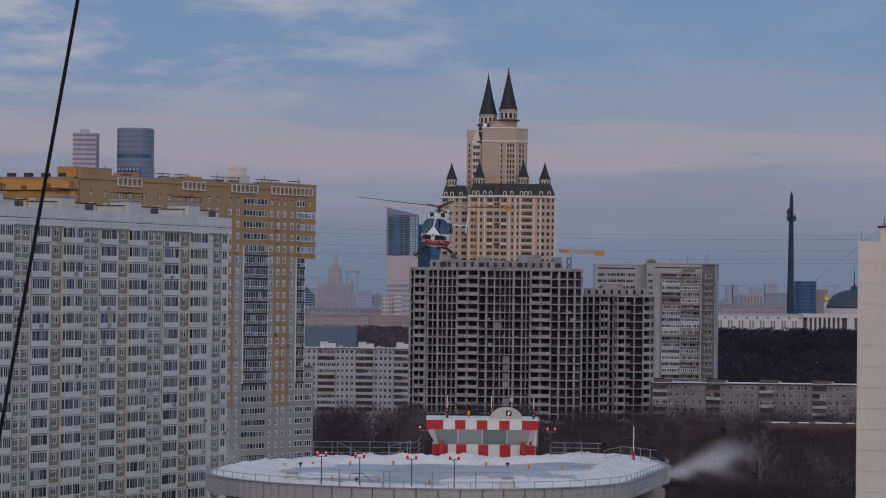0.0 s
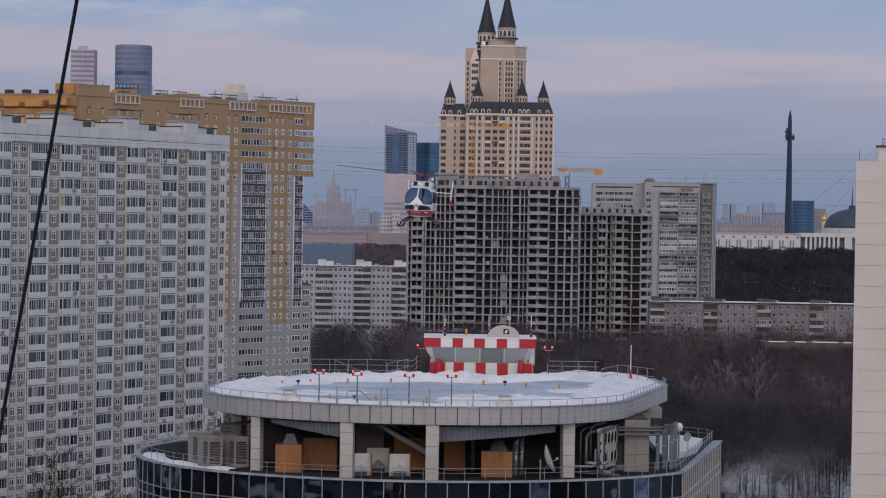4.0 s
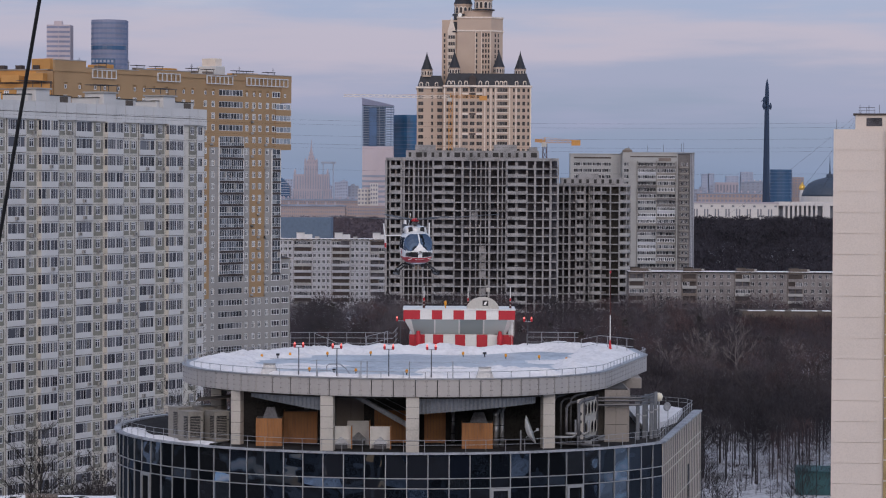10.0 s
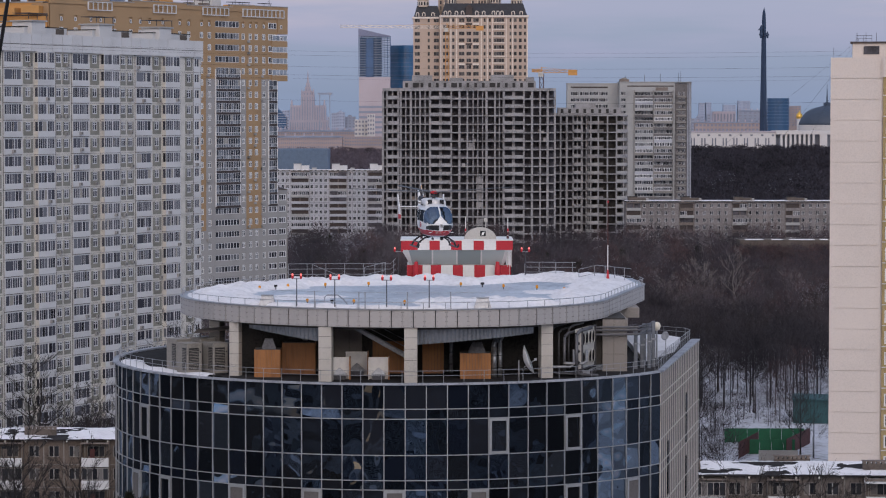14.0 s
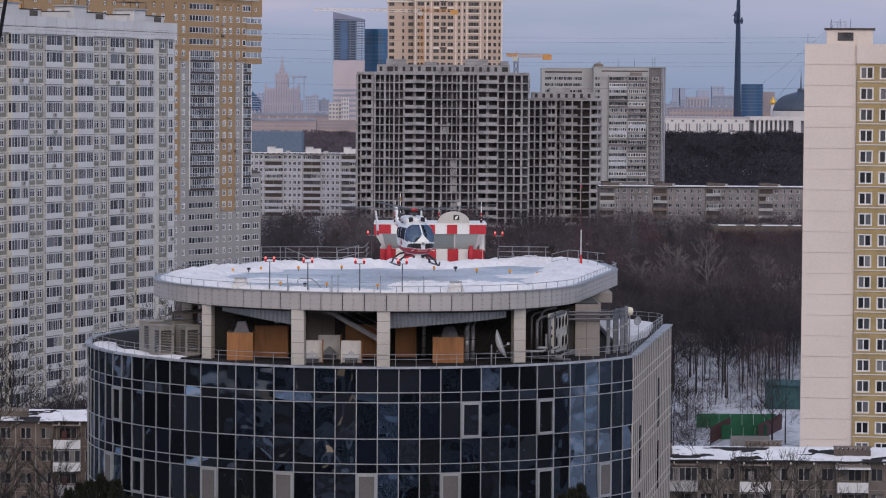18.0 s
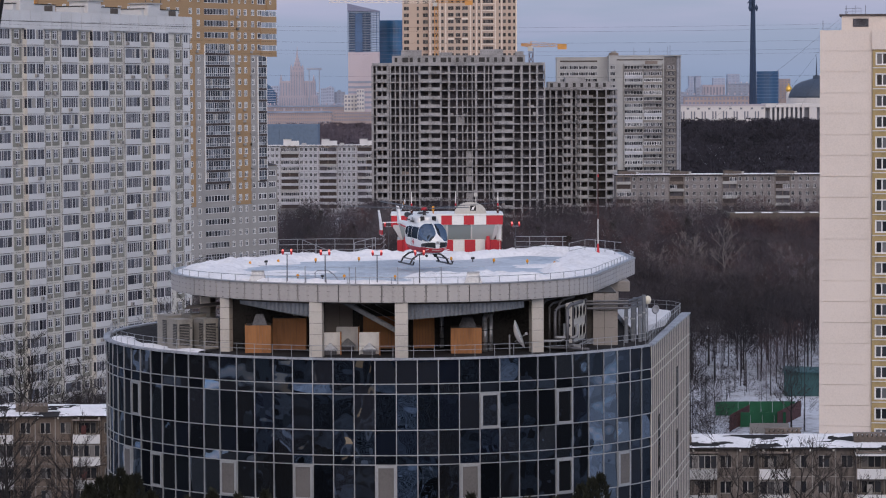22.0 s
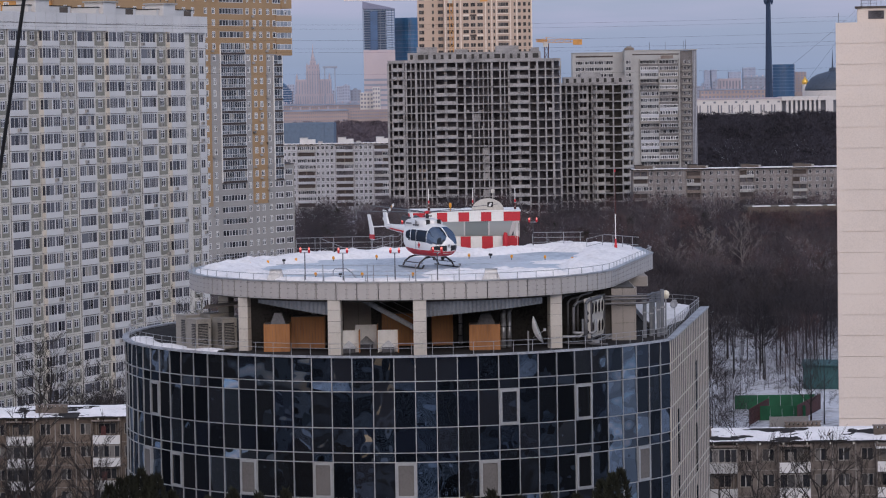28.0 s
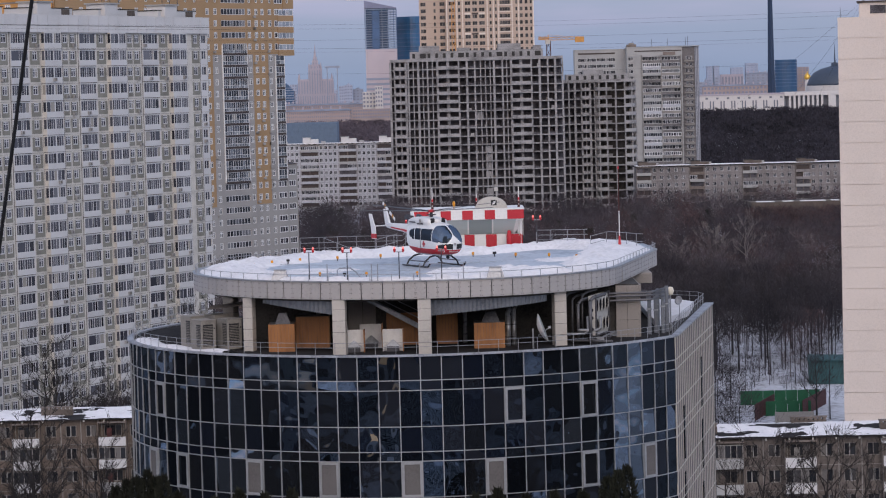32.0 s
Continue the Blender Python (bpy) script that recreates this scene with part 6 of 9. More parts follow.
    big = [glazing(9.7, n, r) for n, r in ((11, 0.85), (12, 0.8), (13, 0.95), (10, 0.85), (14, 0.75))]
    slim = [glazing(3.4, n, r) for n, r in ((3, 0.85), (4, 0.8), (2, 0.95))]
    rng = random.Random(8)
    wins, logs = [], []
    for f in reversed(range(nf)):
        z = base + f * ST
        for x, w, k in reversed(cols_):
            if k == "w":
                wins.append((w1, (x, 0.02, z + 0.9), 0) if f < nf - 1 else (wsm, (x + 0.3, -0.03, z + 1.0), 0))
            elif k == "l":
                if 11 <= f <= 22:
                    logs.append((rng.choice(big), (x, 0, z), 0))
                else:
                    wins.append((rng.choice(w2), (x, 0.05, z + 0.9), 0))
            elif k == "e":
                if 11 <= f <= 21:
                    logs.append((rng.choice(slim), (x, 0, z), 0))
                else:
                    wins.append((w3, (x, -0.1, z + 0.9), 0))
            elif z + 2.5 < LOW:
                wins.append((w4, (x, 0.0, z + 0.9), 0))
    for x, w, z0, z1 in ((L - 29.72, 0.1, 32.2, 67.2), (L - 19.88, 0.1, 32.2, 67.2), (L - 8.14, 0.12, 32.2, 64.4), (L - 4.58, 0.12, 32.2, 64.4)):
        part("loggia_cheek", MB().box(x, -0.36, z0, x + w, 0, z1), "trim", t, "white side wall of the loggias")
    place_many("window", t, wins, 300)
    place_many("loggia_glazing", t, logs, 60)
    ac_ = MB().bev(0, -0.5, 0, 0.9, -0.08, 0.6, 0.04).mesh("aircon_box", "greyfac")
    for k in range(34):
        part("aircon_box", ac_, None, t, at=(L - rng.choice((36.4, 33.2, 16.8, 14.2, 11.2)), 0, base + rng.randrange(8, 26) * ST + 0.15))
    # jutting corner bays near the top
    for f in range(4):
        cb = part("corner_bay", MB().box(L - 6.8, -0.3, 65.4 + f * ST - 1.0, L - 0.2, 6, 65.4 + f * ST + 0.5), "ochre", t)
        part("bay_glazing", window_mesh(6.2, 1.47, 4, 0.12, 0.1, mats=("trim", "bayglass")), None, cb, at=(L - 6.5, -0.25, 65.4 + f * ST + 0.5))
        part("bay_room", MB().box(L - 6.4, -0.15, 65.4 + f * ST + 0.5, L - 0.4, 5, 65.4 + f * ST + 1.97), "concdark", cb)
    # the top storeys jut out over the corner bays
    part("jutting_storey", MB().box(NARROW + 0.01, -0.28, 76.6, L - 0.1, 6, TOP), "ochre", t)
    for k in (0, 1):
        part("corner_window", wsm, None, t, at=(L - 3.2, -0.32, base + (25 + k) * ST + 0.9 + 0.1 * k))
    # parapets in steps, pale framed openings
    for x0, x1, z1 in ((0, 11, 84.6), (11, 30, 83.0), (30, 50, 83.4), (50, 68, 83.0), (68, 91, 83.6)):
        p = part("parapet", MB().box(x0, -0.25, TOP, x1, 0.4, z1), "ochre", t)
        part("coping", MB().box(x0 - 0.05, -0.35, z1, x1 + 0.05, 0.5, z1 + 0.2), "greyfac", p)
    for x0, n in ((13, 5), (37, 5), (56, 6), (72, 10)):
        fr_ = part("roof_frame", MB().box(x0, -0.6, 80.7, x0 + n * 1.7 + 0.2, -0.36, 80.9).box(x0, -0.6, 82.6, x0 + n * 1.7 + 0.2, -0.36, 82.8).box(x0, -0.36, 80.7, x0 + 0.2, -0.25, 82.8), "frame", t)
        for k in range(n + 1):
            part("upright", MB().box(x0 + k * 1.7, -0.6, 80.9, x0 + k * 1.7 + 0.2, -0.36, 82.6), "frame", fr_)
    for x0, w, h in ((4, 5, 3.2), (24, 3, 2.5), (46, 5, 2.4), (66, 4, 3.6), (78, 6, 2.2)):
        part("roof_house", MB().bev(x0, 5, TOP, x0 + w, 11, TOP + h, 0.1), "ochre2" if w != 4 else "panelwhite", t)
        part("aerial", MB().tube((x0 + w + 2, 2, TOP), (x0 + w + 2, 2, TOP + 3.6), 0.06).box(x0 + w + 1.5, 1.95, TOP + 3.0, x0 + w + 2.5, 2.05, TOP + 3.08), "dkmetal", t)
    part("roof_house", MB().bev(66.6, 5.5, TOP + 3.6, 69.2, 10, TOP + 5.6, 0.1), "cream2", t, "pale upper lift house")
    for x0 in (9, 19, 33, 40, 54, 60, 72, 76, 85):
        vc = part("vent_canopy", MB().box(x0, 3, TOP + 2.5, x0 + 3.4, 5, TOP + 2.65), "dkmetal", t)
        part("vent_shaft", MB().box(x0 + 0.4, 3.3, TOP, x0 + 3.0, 4.7, TOP + 2.0), "brickold", vc)
        part("leg", MB().box(x0 + 0.3, 3.1, TOP, x0 + 0.4, 3.2, TOP + 2.5).box(x0 + 3.0, 3.1, TOP, x0 + 3.1, 3.2, TOP + 2.5), "dkmetal", vc)
    # the orange wing to the side
    wg = thing("orange_wing", pose(-128, 706, 0, 0, 0, -16), "orange-clad wing of a high-rise with a stepped roof", "building")
    part("body", MB().box(0, 0, 0, 38, 18, 79.0), "ochre2", wg)
    part("coping", MB().box(-0.1, -0.1, 79.0, 38.1, 18.1, 79.3), "loggia", wg)
    part("roof_storey", MB().box(6, 2, 79.3, 36, 14, 82.2), "ochre2", wg)
    part("roof_coping", MB().box(5.8, 1.8, 82.2, 36.2, 14.2, 82.5), "panelold", wg)
    for z in (64.0, 67.6, 71.2, 74.8, 77.6):
        part("cornice", MB().box(-0.1, -0.25, z, 38.1, 0, z + 0.28), "panelold", wg)
    for k in range(6):
        part("terrace", MB().bev(1 + k * 6.2, -1.6, 79.3, 5.5 + k * 6.2, 2, 80.4 + 0.5 * (k % 3), 0.05), "ochre2", wg)
        part("roof_vent", MB().box(8 + k * 4.5, 6, 82.5, 9.6 + k * 4.5, 8, 83.6), "loggia", wg)
    for k in range(9):
        part("window", w1, None, wg, at=(3 + k * 3.8, -0.06, 75.8))


ochre_block()


# ---- the tower with twin spires ----
def facade_box(parent, x0, x1, y, z0, z1, cols_, rows_, wall, depth, limit=300, top=None, wmats=("frame", "glass"), d=0.35):
    """A block with a pierced front. cols_: (x, w, panes); rows_: (z, h)."""
    cols_, rows_ = sorted(cols_), sorted(rows_)
    xs, cut = [x0], set()
    for x, w, n in cols_:
        cut.add(len(xs)); xs += [x, x + w]
    xs.append(x1)
    zs, rr = [z0], set()
    for z, h in rows_:
        rr.add(len(zs)); zs += [z, z + h]
    zs.append(z1)
    part("front_wall", MB().grid_wall(xs, zs, lambda i, j: i in cut and j in rr, y, d), wall, parent)
    part("body", MB().box(x0, y + d + 0.01, z0, x1, y + depth, z1), top or wall, parent)
    ms, items = {}, []
    for z, h in reversed(rows_):
        for x, w, n in cols_:
            key = (round(w, 2), h, n)
            if key not in ms:
                ms[key] = window_mesh(w, h, n, 0.09, 0.08, mats=wmats)
            items.append((ms[key], (x, y + d * 0.6, z), 0))
    place_many("window", parent, items, limit)


M["glassdark"] = window_glass("tower_glass", [(0, (0.02, 0.02, 0.024)), (0.5, (0.04, 0.042, 0.05)), (0.8, (0.09, 0.085, 0.085))], 0.2, 0, 0.4)
M["framecream"] = mat("cream_window_frame", (0.42, 0.36, 0.31), 0.7, var=0.05, bump=0)


def cone_turret(parent, x, y, z, r, hb, hc, tip=1.0):
    b = part("turret", MB().lathe([(r, z), (r, z + hb * 0.85), (r * 1.08, z + hb * 0.88), (r * 1.08, z + hb)], (x, y), 16), "cream", parent)
    for k in range(12):
        a = 2 * math.pi * (k + 0.5) / 12
        if math.sin(a) > 0.3:
            continue
        aw = r * 0.16
        sur = [(aw * 1.45 * math.cos(math.pi * i / 8), hb * 0.4 + aw * 1.45 * math.sin(math.pi * i / 8)) for i in range(9)]
        opn = [(aw * math.cos(math.pi * i / 8), hb * 0.4 + aw * math.sin(math.pi * i / 8)) for i in range(9)]
        am = MB()
        for poly, ya, mi in (([(-aw * 1.45, 0), (aw * 1.45, 0)] + sur, -0.1, 1), ([(-aw, 0.1), (aw, 0.1)] + opn, -0.16, 0)):
            am.loft([[(px_, ya, pz) for px_, pz in poly], [(px_, 0.05, pz) for px_, pz in poly]], mi)
        part("arch_window", am, ("glassdark", "cream2"), b, at=pose(x + r * 0.985 * math.cos(a), y + r * 0.985 * math.sin(a), z + hb * 0.22, 0, 0, math.degrees(a) + 90))
    part("spire", MB().lathe([(r * 1.12, z + hb), (r * 0.98, z + hb + hc * 0.06), (r * 0.62, z + hb + hc * 0.36), (r * 0.30, z + hb + hc * 0.66), (r * 0.10, z + hb + hc * 0.86), (0.06, z + hb + hc)], (x, y), 20), "slate", b, "steep dark slate cone")


def spire_tower():
    t = thing("twin_spire_tower", (0, 0, 0), "cream residential tower with slate mansard and twin conical spires", "building")
    Y = 1450.0
    rows_ = [(101.0 - 3.3 * k, 1.9) for k in range(24)]
    cols_ = [(3.9, 3.3, 2), (8.4, 1.3, 1), (11.8, 2.8, 2), (15.5, 2.4, 2), (18.8, 2.8, 2), (23.9, 1.1, 1), (26.6, 1.0, 1), (29.0, 5.1, 4), (36.7, 1.0, 1), (38.8, 1.5, 1), (41.3, 1.5, 1), (43.8, 1.1, 1)]
    facade_box(t, 2.6, 45.7, Y, 0, 104.2, cols_, rows_, "cream", 40, 288, wmats=("framecream", "glassdark"))
    left = part("left_wing", MB().box(-10.7, Y + 6, 0, 2.6, Y + 38, 103.6), "cream", t)
    wm1, wm2 = window_mesh(2.6, 1.9, 2, mats=("framecream", "glassdark")), window_mesh(1.1, 1.9, 1, mats=("framecream", "glassdark"))
    for k in range(22):
        for x, m in ((-10.0, wm1), (-3.6, wm2), (-0.6, wm1)):
            part("window", m, None, left, at=(x, Y + 5.93, 101.0 - 3.3 * k))
    # pilasters, balcony slabs and cornices
    for x in (2.6, 7.6, 10.4, 22.6, 25.6, 28.0, 34.8, 38.0, 45.2):
        part("pilaster", MB().box(x, Y - 0.35, 0, x + 0.55, Y, 103.4), "cream2", t)
    band = MB().box(28.6, Y - 0.5, 0, 34.6, Y, 0.5).mesh("balcony_slab", "cream2")
    for k in range(22):
        part("balcony_slab", band, None, t, at=(0, 0, 100.4 - 3.3 * k))
    for k in range(7):
        for x in (11.6, 15.2, 18.6):
            part("spandrel", MB().box(x, Y - 0.18, 0, x + 3.1, Y, 0.9), "cream2" if x != 15.2 else "loggia", t, at=(0, 0, 99.6 - 9.9 * k))
    part("cornice", MB().box(2.2, Y - 0.9, 103.4, 46.2, Y + 40, 104.3).box(-11.2, Y + 5.2, 102.8, 2.2, Y + 38, 103.7), "cream2", t)

    def mansard(x0, x1, y0, y1, z0, z1, i):
        return MB().loft([[(x0, y0, z0), (x1, y0, z0), (x1, y1, z0), (x0, y1, z0)], [(x0 + i, y0 + i, z1), (x1 - i, y0 + i, z1), (x1 - i, y1 - i, z1), (x0 + i, y1 - i, z1)]])
    part("mansard_roof", mansard(3.0, 45.4, Y, Y + 38, 104.3, 110.2, 2.0), "slate", t, "dark slate mansard roof")
    part("mansard_roof", mansard(-10.4, 2.9, Y + 6, Y + 38, 103.7, 109.2, 1.6), "slate", t, "dark slate mansard roof")
    def arched(hw, h, y0, y1):
        poly = [(-hw, 0), (hw, 0)] + [(hw * math.cos(math.pi * i / 8), h + hw * math.sin(math.pi * i / 8)) for i in range(9)]
        return MB().loft([[(px_, y0, pz) for px_, pz in poly], [(px_, y1, pz) for px_, pz in poly]])
    arch = arched(0.85, 1.3, -0.6, 0.9).mesh("dormer", "cream2")
    pane = arched(0.5, 1.25, -0.68, -0.62).mesh("dormer_window", "slate")
    for x in (5.2, 7.2, 10.6, 13.6, 20.6, 24.0, 28.8, 31.0, 33.0, 38.5, 42.5):
        dm = part("dormer", arch, None, t, at=(x, Y + 0.7, 104.4))
        part("dormer_window", pane, None, dm)
    for x in (-8.6, -5.5, -1.0):
        dm = part("dormer", arch, None, t, at=(x, Y + 6.7, 103.8))
        part("dormer_window", pane, None, dm)
    part("gable", MB().prism([(15.2, Y - 0.5), (18.4, Y - 0.5), (18.4, Y + 1), (15.2, Y + 1)], 103, 108.0).loft([[(14.8, Y - 0.6, 108), (18.8, Y - 0.6, 108), (18.8, Y + 2, 108), (14.8, Y + 2, 108)], [(16.7, Y - 0.6, 109.6), (16.9, Y - 0.6, 109.6), (16.9, Y + 2, 109.6), (16.7, Y + 2, 109.6)]]), "loggia", t)
    # upper shaft
    yb = Y + 12
    up = part("upper_shaft", MB().prism([(9.2, yb), (26.0, yb), (31.9, yb + 6), (31.9, yb + 24), (9.2, yb + 24)], 104, 138.6), "cream", t)
    part("shaft_wing", MB().box(1.6, yb + 3, 104, 9.2, yb + 22, 137.2), "cream", up)
    for z in (131.4, 138.0):
        part("string_course", MB().prism([(8.9, yb - 0.4), (26.2, yb - 0.4), (32.3, yb + 5.8), (32.3, yb + 24), (8.9, yb + 24)], z, z + 0.7), "cream2", up)
    sw = MB().box(-0.38, -0.08, 0, 0.38, 0.0, 1.7).mesh("shaft_window", "glassdark")
    for k in range(9):
        z = 107.6 + k * 2.65
        for x in (18.8, 22.0, 23.4, 24.8):
            part("shaft_window", sw, None, up, at=(x, yb - 0.02, z))
        for s in (0.35, 0.62):
            part("shaft_window", sw, None, up, at=pose(26 + 5.9 * s, yb + 6 * s - 0.05, z, 0, 0, 45))
        for x in (2.9,):
            part("shaft_window", sw, None, up, at=(x, yb + 2.97, z))
    for x0 in (18.0, 21.1, 25.5):
        part("rib", MB().box(x0, yb - 0.25, 104, x0 + 0.35, yb, 131.4), "cream2", up)
    part("gable_front", MB().box(4.4, yb + 2.6, 104, 8.4, yb + 3, 131).loft([[(4.2, yb + 2.4, 131), (8.6, yb + 2.4, 131), (8.6, yb + 5, 131), (4.2, yb + 5, 131)], [(6.3, yb + 2.4, 138.5), (6.5, yb + 2.4, 138.5), (6.5, yb + 5, 138.5), (6.3, yb + 5, 138.5)]]), "cream2", up)
    part("slate_gap", MB().loft([[(6.6, yb + 2.3, 131), (9.15, yb + 2.3, 131), (9.15, yb + 6, 131), (6.6, yb + 6, 131)], [(7.6, yb + 3.5, 140), (9.15, yb + 3.5, 140), (9.15, yb + 6, 140), (7.6, yb + 6, 140)]]), "slate", up)
    part("ring_rail", MB().lathe([(5.6, 141.95), (5.75, 141.95), (5.75, 142.55), (5.6, 142.55)], (22.1, yb + 5), 24).lathe([(5.2, 139.7), (5.35, 139.7), (5.35, 140.6), (5.2, 140.6)], (12.1, yb + 12), 24), "slate", up, "dark balustrade ring")
    for z in (107.2, 110.5, 113.8, 117.1, 120.4, 123.7, 127.0):
        part("bay_slab", MB().box(4.2, yb + 2.2, z, 8.6, yb + 2.6, z + 0.45), "cream2", up)
        part("bay_window", window_mesh(3.4, 1.9, 3, 0.14, 0.22, mats=("framecream", "glassdark")), None, up, at=(4.7, yb + 2.5, z + 0.7))
    part("top_tier", MB().lathe([(7.0, 138.6), (7.0, 141.2), (7.4, 141.4), (7.4, 141.9)], (19.5, yb + 9), 24), "cream", up)
    cone_turret(t, 22.1, yb + 5, 141.8, 4.3, 5.9, 21.4)
    cone_turret(t, 12.1, yb + 12, 139.6, 4.3, 5.9, 21.2)
    for x, y, z in ((-5.8, Y + 9, 108.6), (7.9, Y + 5, 109.4), (29.8, Y + 5, 109.8), (40.4, Y + 6, 109.0)):
        cone_turret(t, x, y, z, 2.7, 3.6, 8.9)
    part("dish", MB().lathe([(0.1, 0), (0.9, 0.1), (1.1, 0.35), (0.9, 0.2)], (0, 0), 14), "white", t, at=pose(10.5, yb + 6, 139.8, 75, 0, 0))


spire_tower()


# ---- the unfinished concrete frame blocks ----
def frame_block(name, x0, y, bays, top, nf, st, depth, label, parapets=True):
    """bays: (width, kind) from left to right; kind o open, b balcony, c core, s side balcony."""
    t = thing(name, (0, 0, 0), label, "building")
    x = x0
    edges = [x0]
    for w, k in bays:
        x += w; edges.append(x)
    rng = random.Random(12)
    x1 = x
    for f in range(nf + 1):
        z = top - f * st
        if z < 0.4:
            break
        part("floor_slab", MB().box(x0, y - 0.25, z - 0.42, x1, y + depth, z), "concrete", t)
    for i, e in enumerate(edges):
        w = 0.62 if i % 2 else 0.85
        part("column", MB().box(e - w / 2, y - 0.02, 0, e + w / 2, y + 0.7, top - 0.33), "concrete", t)
    slim = [e + w * q for e, (w, k) in zip(edges, bays) for q in ((0.3, 0.55, 0.8) if k == "c" else (0.5,) if w > 3.3 and k == "o" else ())]
    for e in slim:
        part("slim_column", MB().box(e - 0.2, y + 0.2, 0, e + 0.2, y + 0.7, top - 0.33), "concrete", t)
    # inner walls take the darkened concrete, as shade between the floors
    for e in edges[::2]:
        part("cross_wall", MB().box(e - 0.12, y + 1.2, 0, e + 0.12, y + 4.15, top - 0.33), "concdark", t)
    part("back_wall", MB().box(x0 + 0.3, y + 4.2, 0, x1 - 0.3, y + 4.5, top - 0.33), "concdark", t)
    n = int(min(nf, top / st))
    pm = {}
    for i, (w, k) in enumerate(bays):
        e = edges[i]
        for f in range(1, n + 1):
            z = top - f * st
            if z < 0:
                continue
            if k in "bs":
                pm.setdefault((w, k), MB().box(0.1, -1.0, -0.36, w - 0.1, 0.0, -0.02).box(0.1, -1.0, -0.02, w - 0.1, -0.86, 1.0).mesh("balcony", "concrete"))
                part("balcony", pm[(w, k)], None, t, at=(e, y - 0.16, z))
                part("infill", pm.setdefault((w, "i"), MB().box(w * 0.42, 0, 0, w * 0.56, 0.3, st - 0.34).mesh("infill", "concrete")), None, t, at=(e, y + 0.8, z))
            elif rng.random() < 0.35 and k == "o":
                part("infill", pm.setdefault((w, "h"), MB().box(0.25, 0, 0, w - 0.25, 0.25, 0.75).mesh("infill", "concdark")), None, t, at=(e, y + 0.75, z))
            elif k == "c" and rng.random() < 0.3:
                part("infill", pm.setdefault((w, "c"), MB().box(0.5, 0, 0, w * 0.4, 0.25, 2.5).mesh("infill", "concrete")), None, t, at=(e + rng.choice((0, w * 0.4)), y + 0.75, z))
    return t, edges


bays = [(1.6, "o"), (4.4, "s"), (1.0, "o"), (3.9, "o"), (3.6, "o"), (3.9, "o"), (8.3, "b"), (3.2, "o"), (3.1, "o"), (7.5, "c"), (3.3, "o"), (3.4, "o"), (7.9, "b"), (3.2, "o"), (3.2, "o"), (2.9, "o"), (2.9, "o")]
con, ed = frame_block("unfinished_tower", -20.3, 1150, bays, 65.2, 20, 3.3, 22, "unfinished grey concrete frame high-rise without walls")
# recessed attic storey and stair heads with small openings
at = part("attic", MB().box(-12.6, 1153, 65.2, 39.5, 1170, 68.8), "concrete", con)
# shut black boxes stand for the darkness inside the attic openings
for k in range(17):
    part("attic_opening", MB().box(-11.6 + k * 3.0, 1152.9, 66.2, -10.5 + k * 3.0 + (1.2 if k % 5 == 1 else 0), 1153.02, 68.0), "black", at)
for x, w, h in ((-9, 8, 2.2), (6, 5, 1.2), (22, 9, 2.4), (36, 3, 1.5)):
    part("stair_head", MB().box(x, 1156, 68.8, x + w, 1165, 68.8 + h), "concrete", at)
part("roof_curb", MB().box(-20.5, 1149.7, 65.2, 47.2, 1150.1, 65.9), "concrete", con)
bays2 = [(2.6, "o"), (2.4, "o"), (2.6, "o"), (3.4, "b"), (2.6, "o"), (2.4, "o"), (3.6, "b"), (2.6, "o"), (2.6, "o"), (4.0, "b")]
con2, ed2 = frame_block("unfinished_wing", 47.3, 1166, bays2, 55.4, 17, 3.3, 20, "lower wing of the unfinished concrete frame block")
at2 = part("attic", MB().box(49, 1169, 55.4, 74, 1182, 58.4), "concrete", con2)
# black boxes again for the unlit openings
for k in range(8):
    part("attic_opening", MB().box(50 + k * 3.0, 1168.9, 56.2, 51.1 + k * 3.0, 1169.02, 57.8), "black", at2)
part("stair_head", MB().box(56, 1171, 58.4, 64, 1180, 60.0), "concrete", at2)
# a bulging bay with curved balconies at its end
def bulge(cx, hw, dp, y):
    return [(cx + hw * math.sin(math.pi * i / 14), y - dp * math.cos(math.pi * i / 14)) for i in range(-7, 8)]


outer, inner_ = bulge(68.2, 8.3, 5.0, 1166), bulge(68.2, 5.4, 1.0, 1166)
# near-black core: its colour stands for the unlit openings behind the balconies
part("bay_core", MB().prism(inner_, 0, 55.0), "inner", con2)
for x_, y_ in outer[1:-1:2]:
    part("bay_column", MB().box(x_ - 0.3, y_ + 0.3, 0, x_ + 0.3, y_ + 0.9, 55.0), "concrete", con2)
for k in range(0, 17):
    z = 55.4 - 3.3 * k
    cb = part("curved_balcony", MB().prism(outer, z - 0.4, z), "concrete", con2)
    if k:
        for lo, hi in ((0, 5), (9, 14)):
            arc = outer[lo:hi + 1]
            part("curved_parapet", MB().prism(arc + [(x_ * 0.985 + 68.2 * 0.015, y_ + 0.15) for x_, y_ in reversed(arc)], z, z + 0.95), "concrete" if k < 6 else "panelgrey", cb)
for x0_, x1_, n_ in ((-20.3, 47.0, 16),):
    rg = random.Random(9)
    for k in range(90):
        f_, xx = rg.randrange(1, 20), rg.uniform(x0_, x1_ - 3)
        part("stacked_material", MB().box(xx, 1150.6, 65.2 - 3.3 * f_, xx + rg.uniform(0.3, 1.6), 1151.6, 65.2 - 3.3 * f_ + rg.uniform(0.3, 1.3)), rg.choice(("concrete", "concdark", "concdark", "brickold")), con)
part("roof_curb", MB().box(47.2, 1165.6, 55.4, 75.6, 1166, 56.2), "concrete", con2)


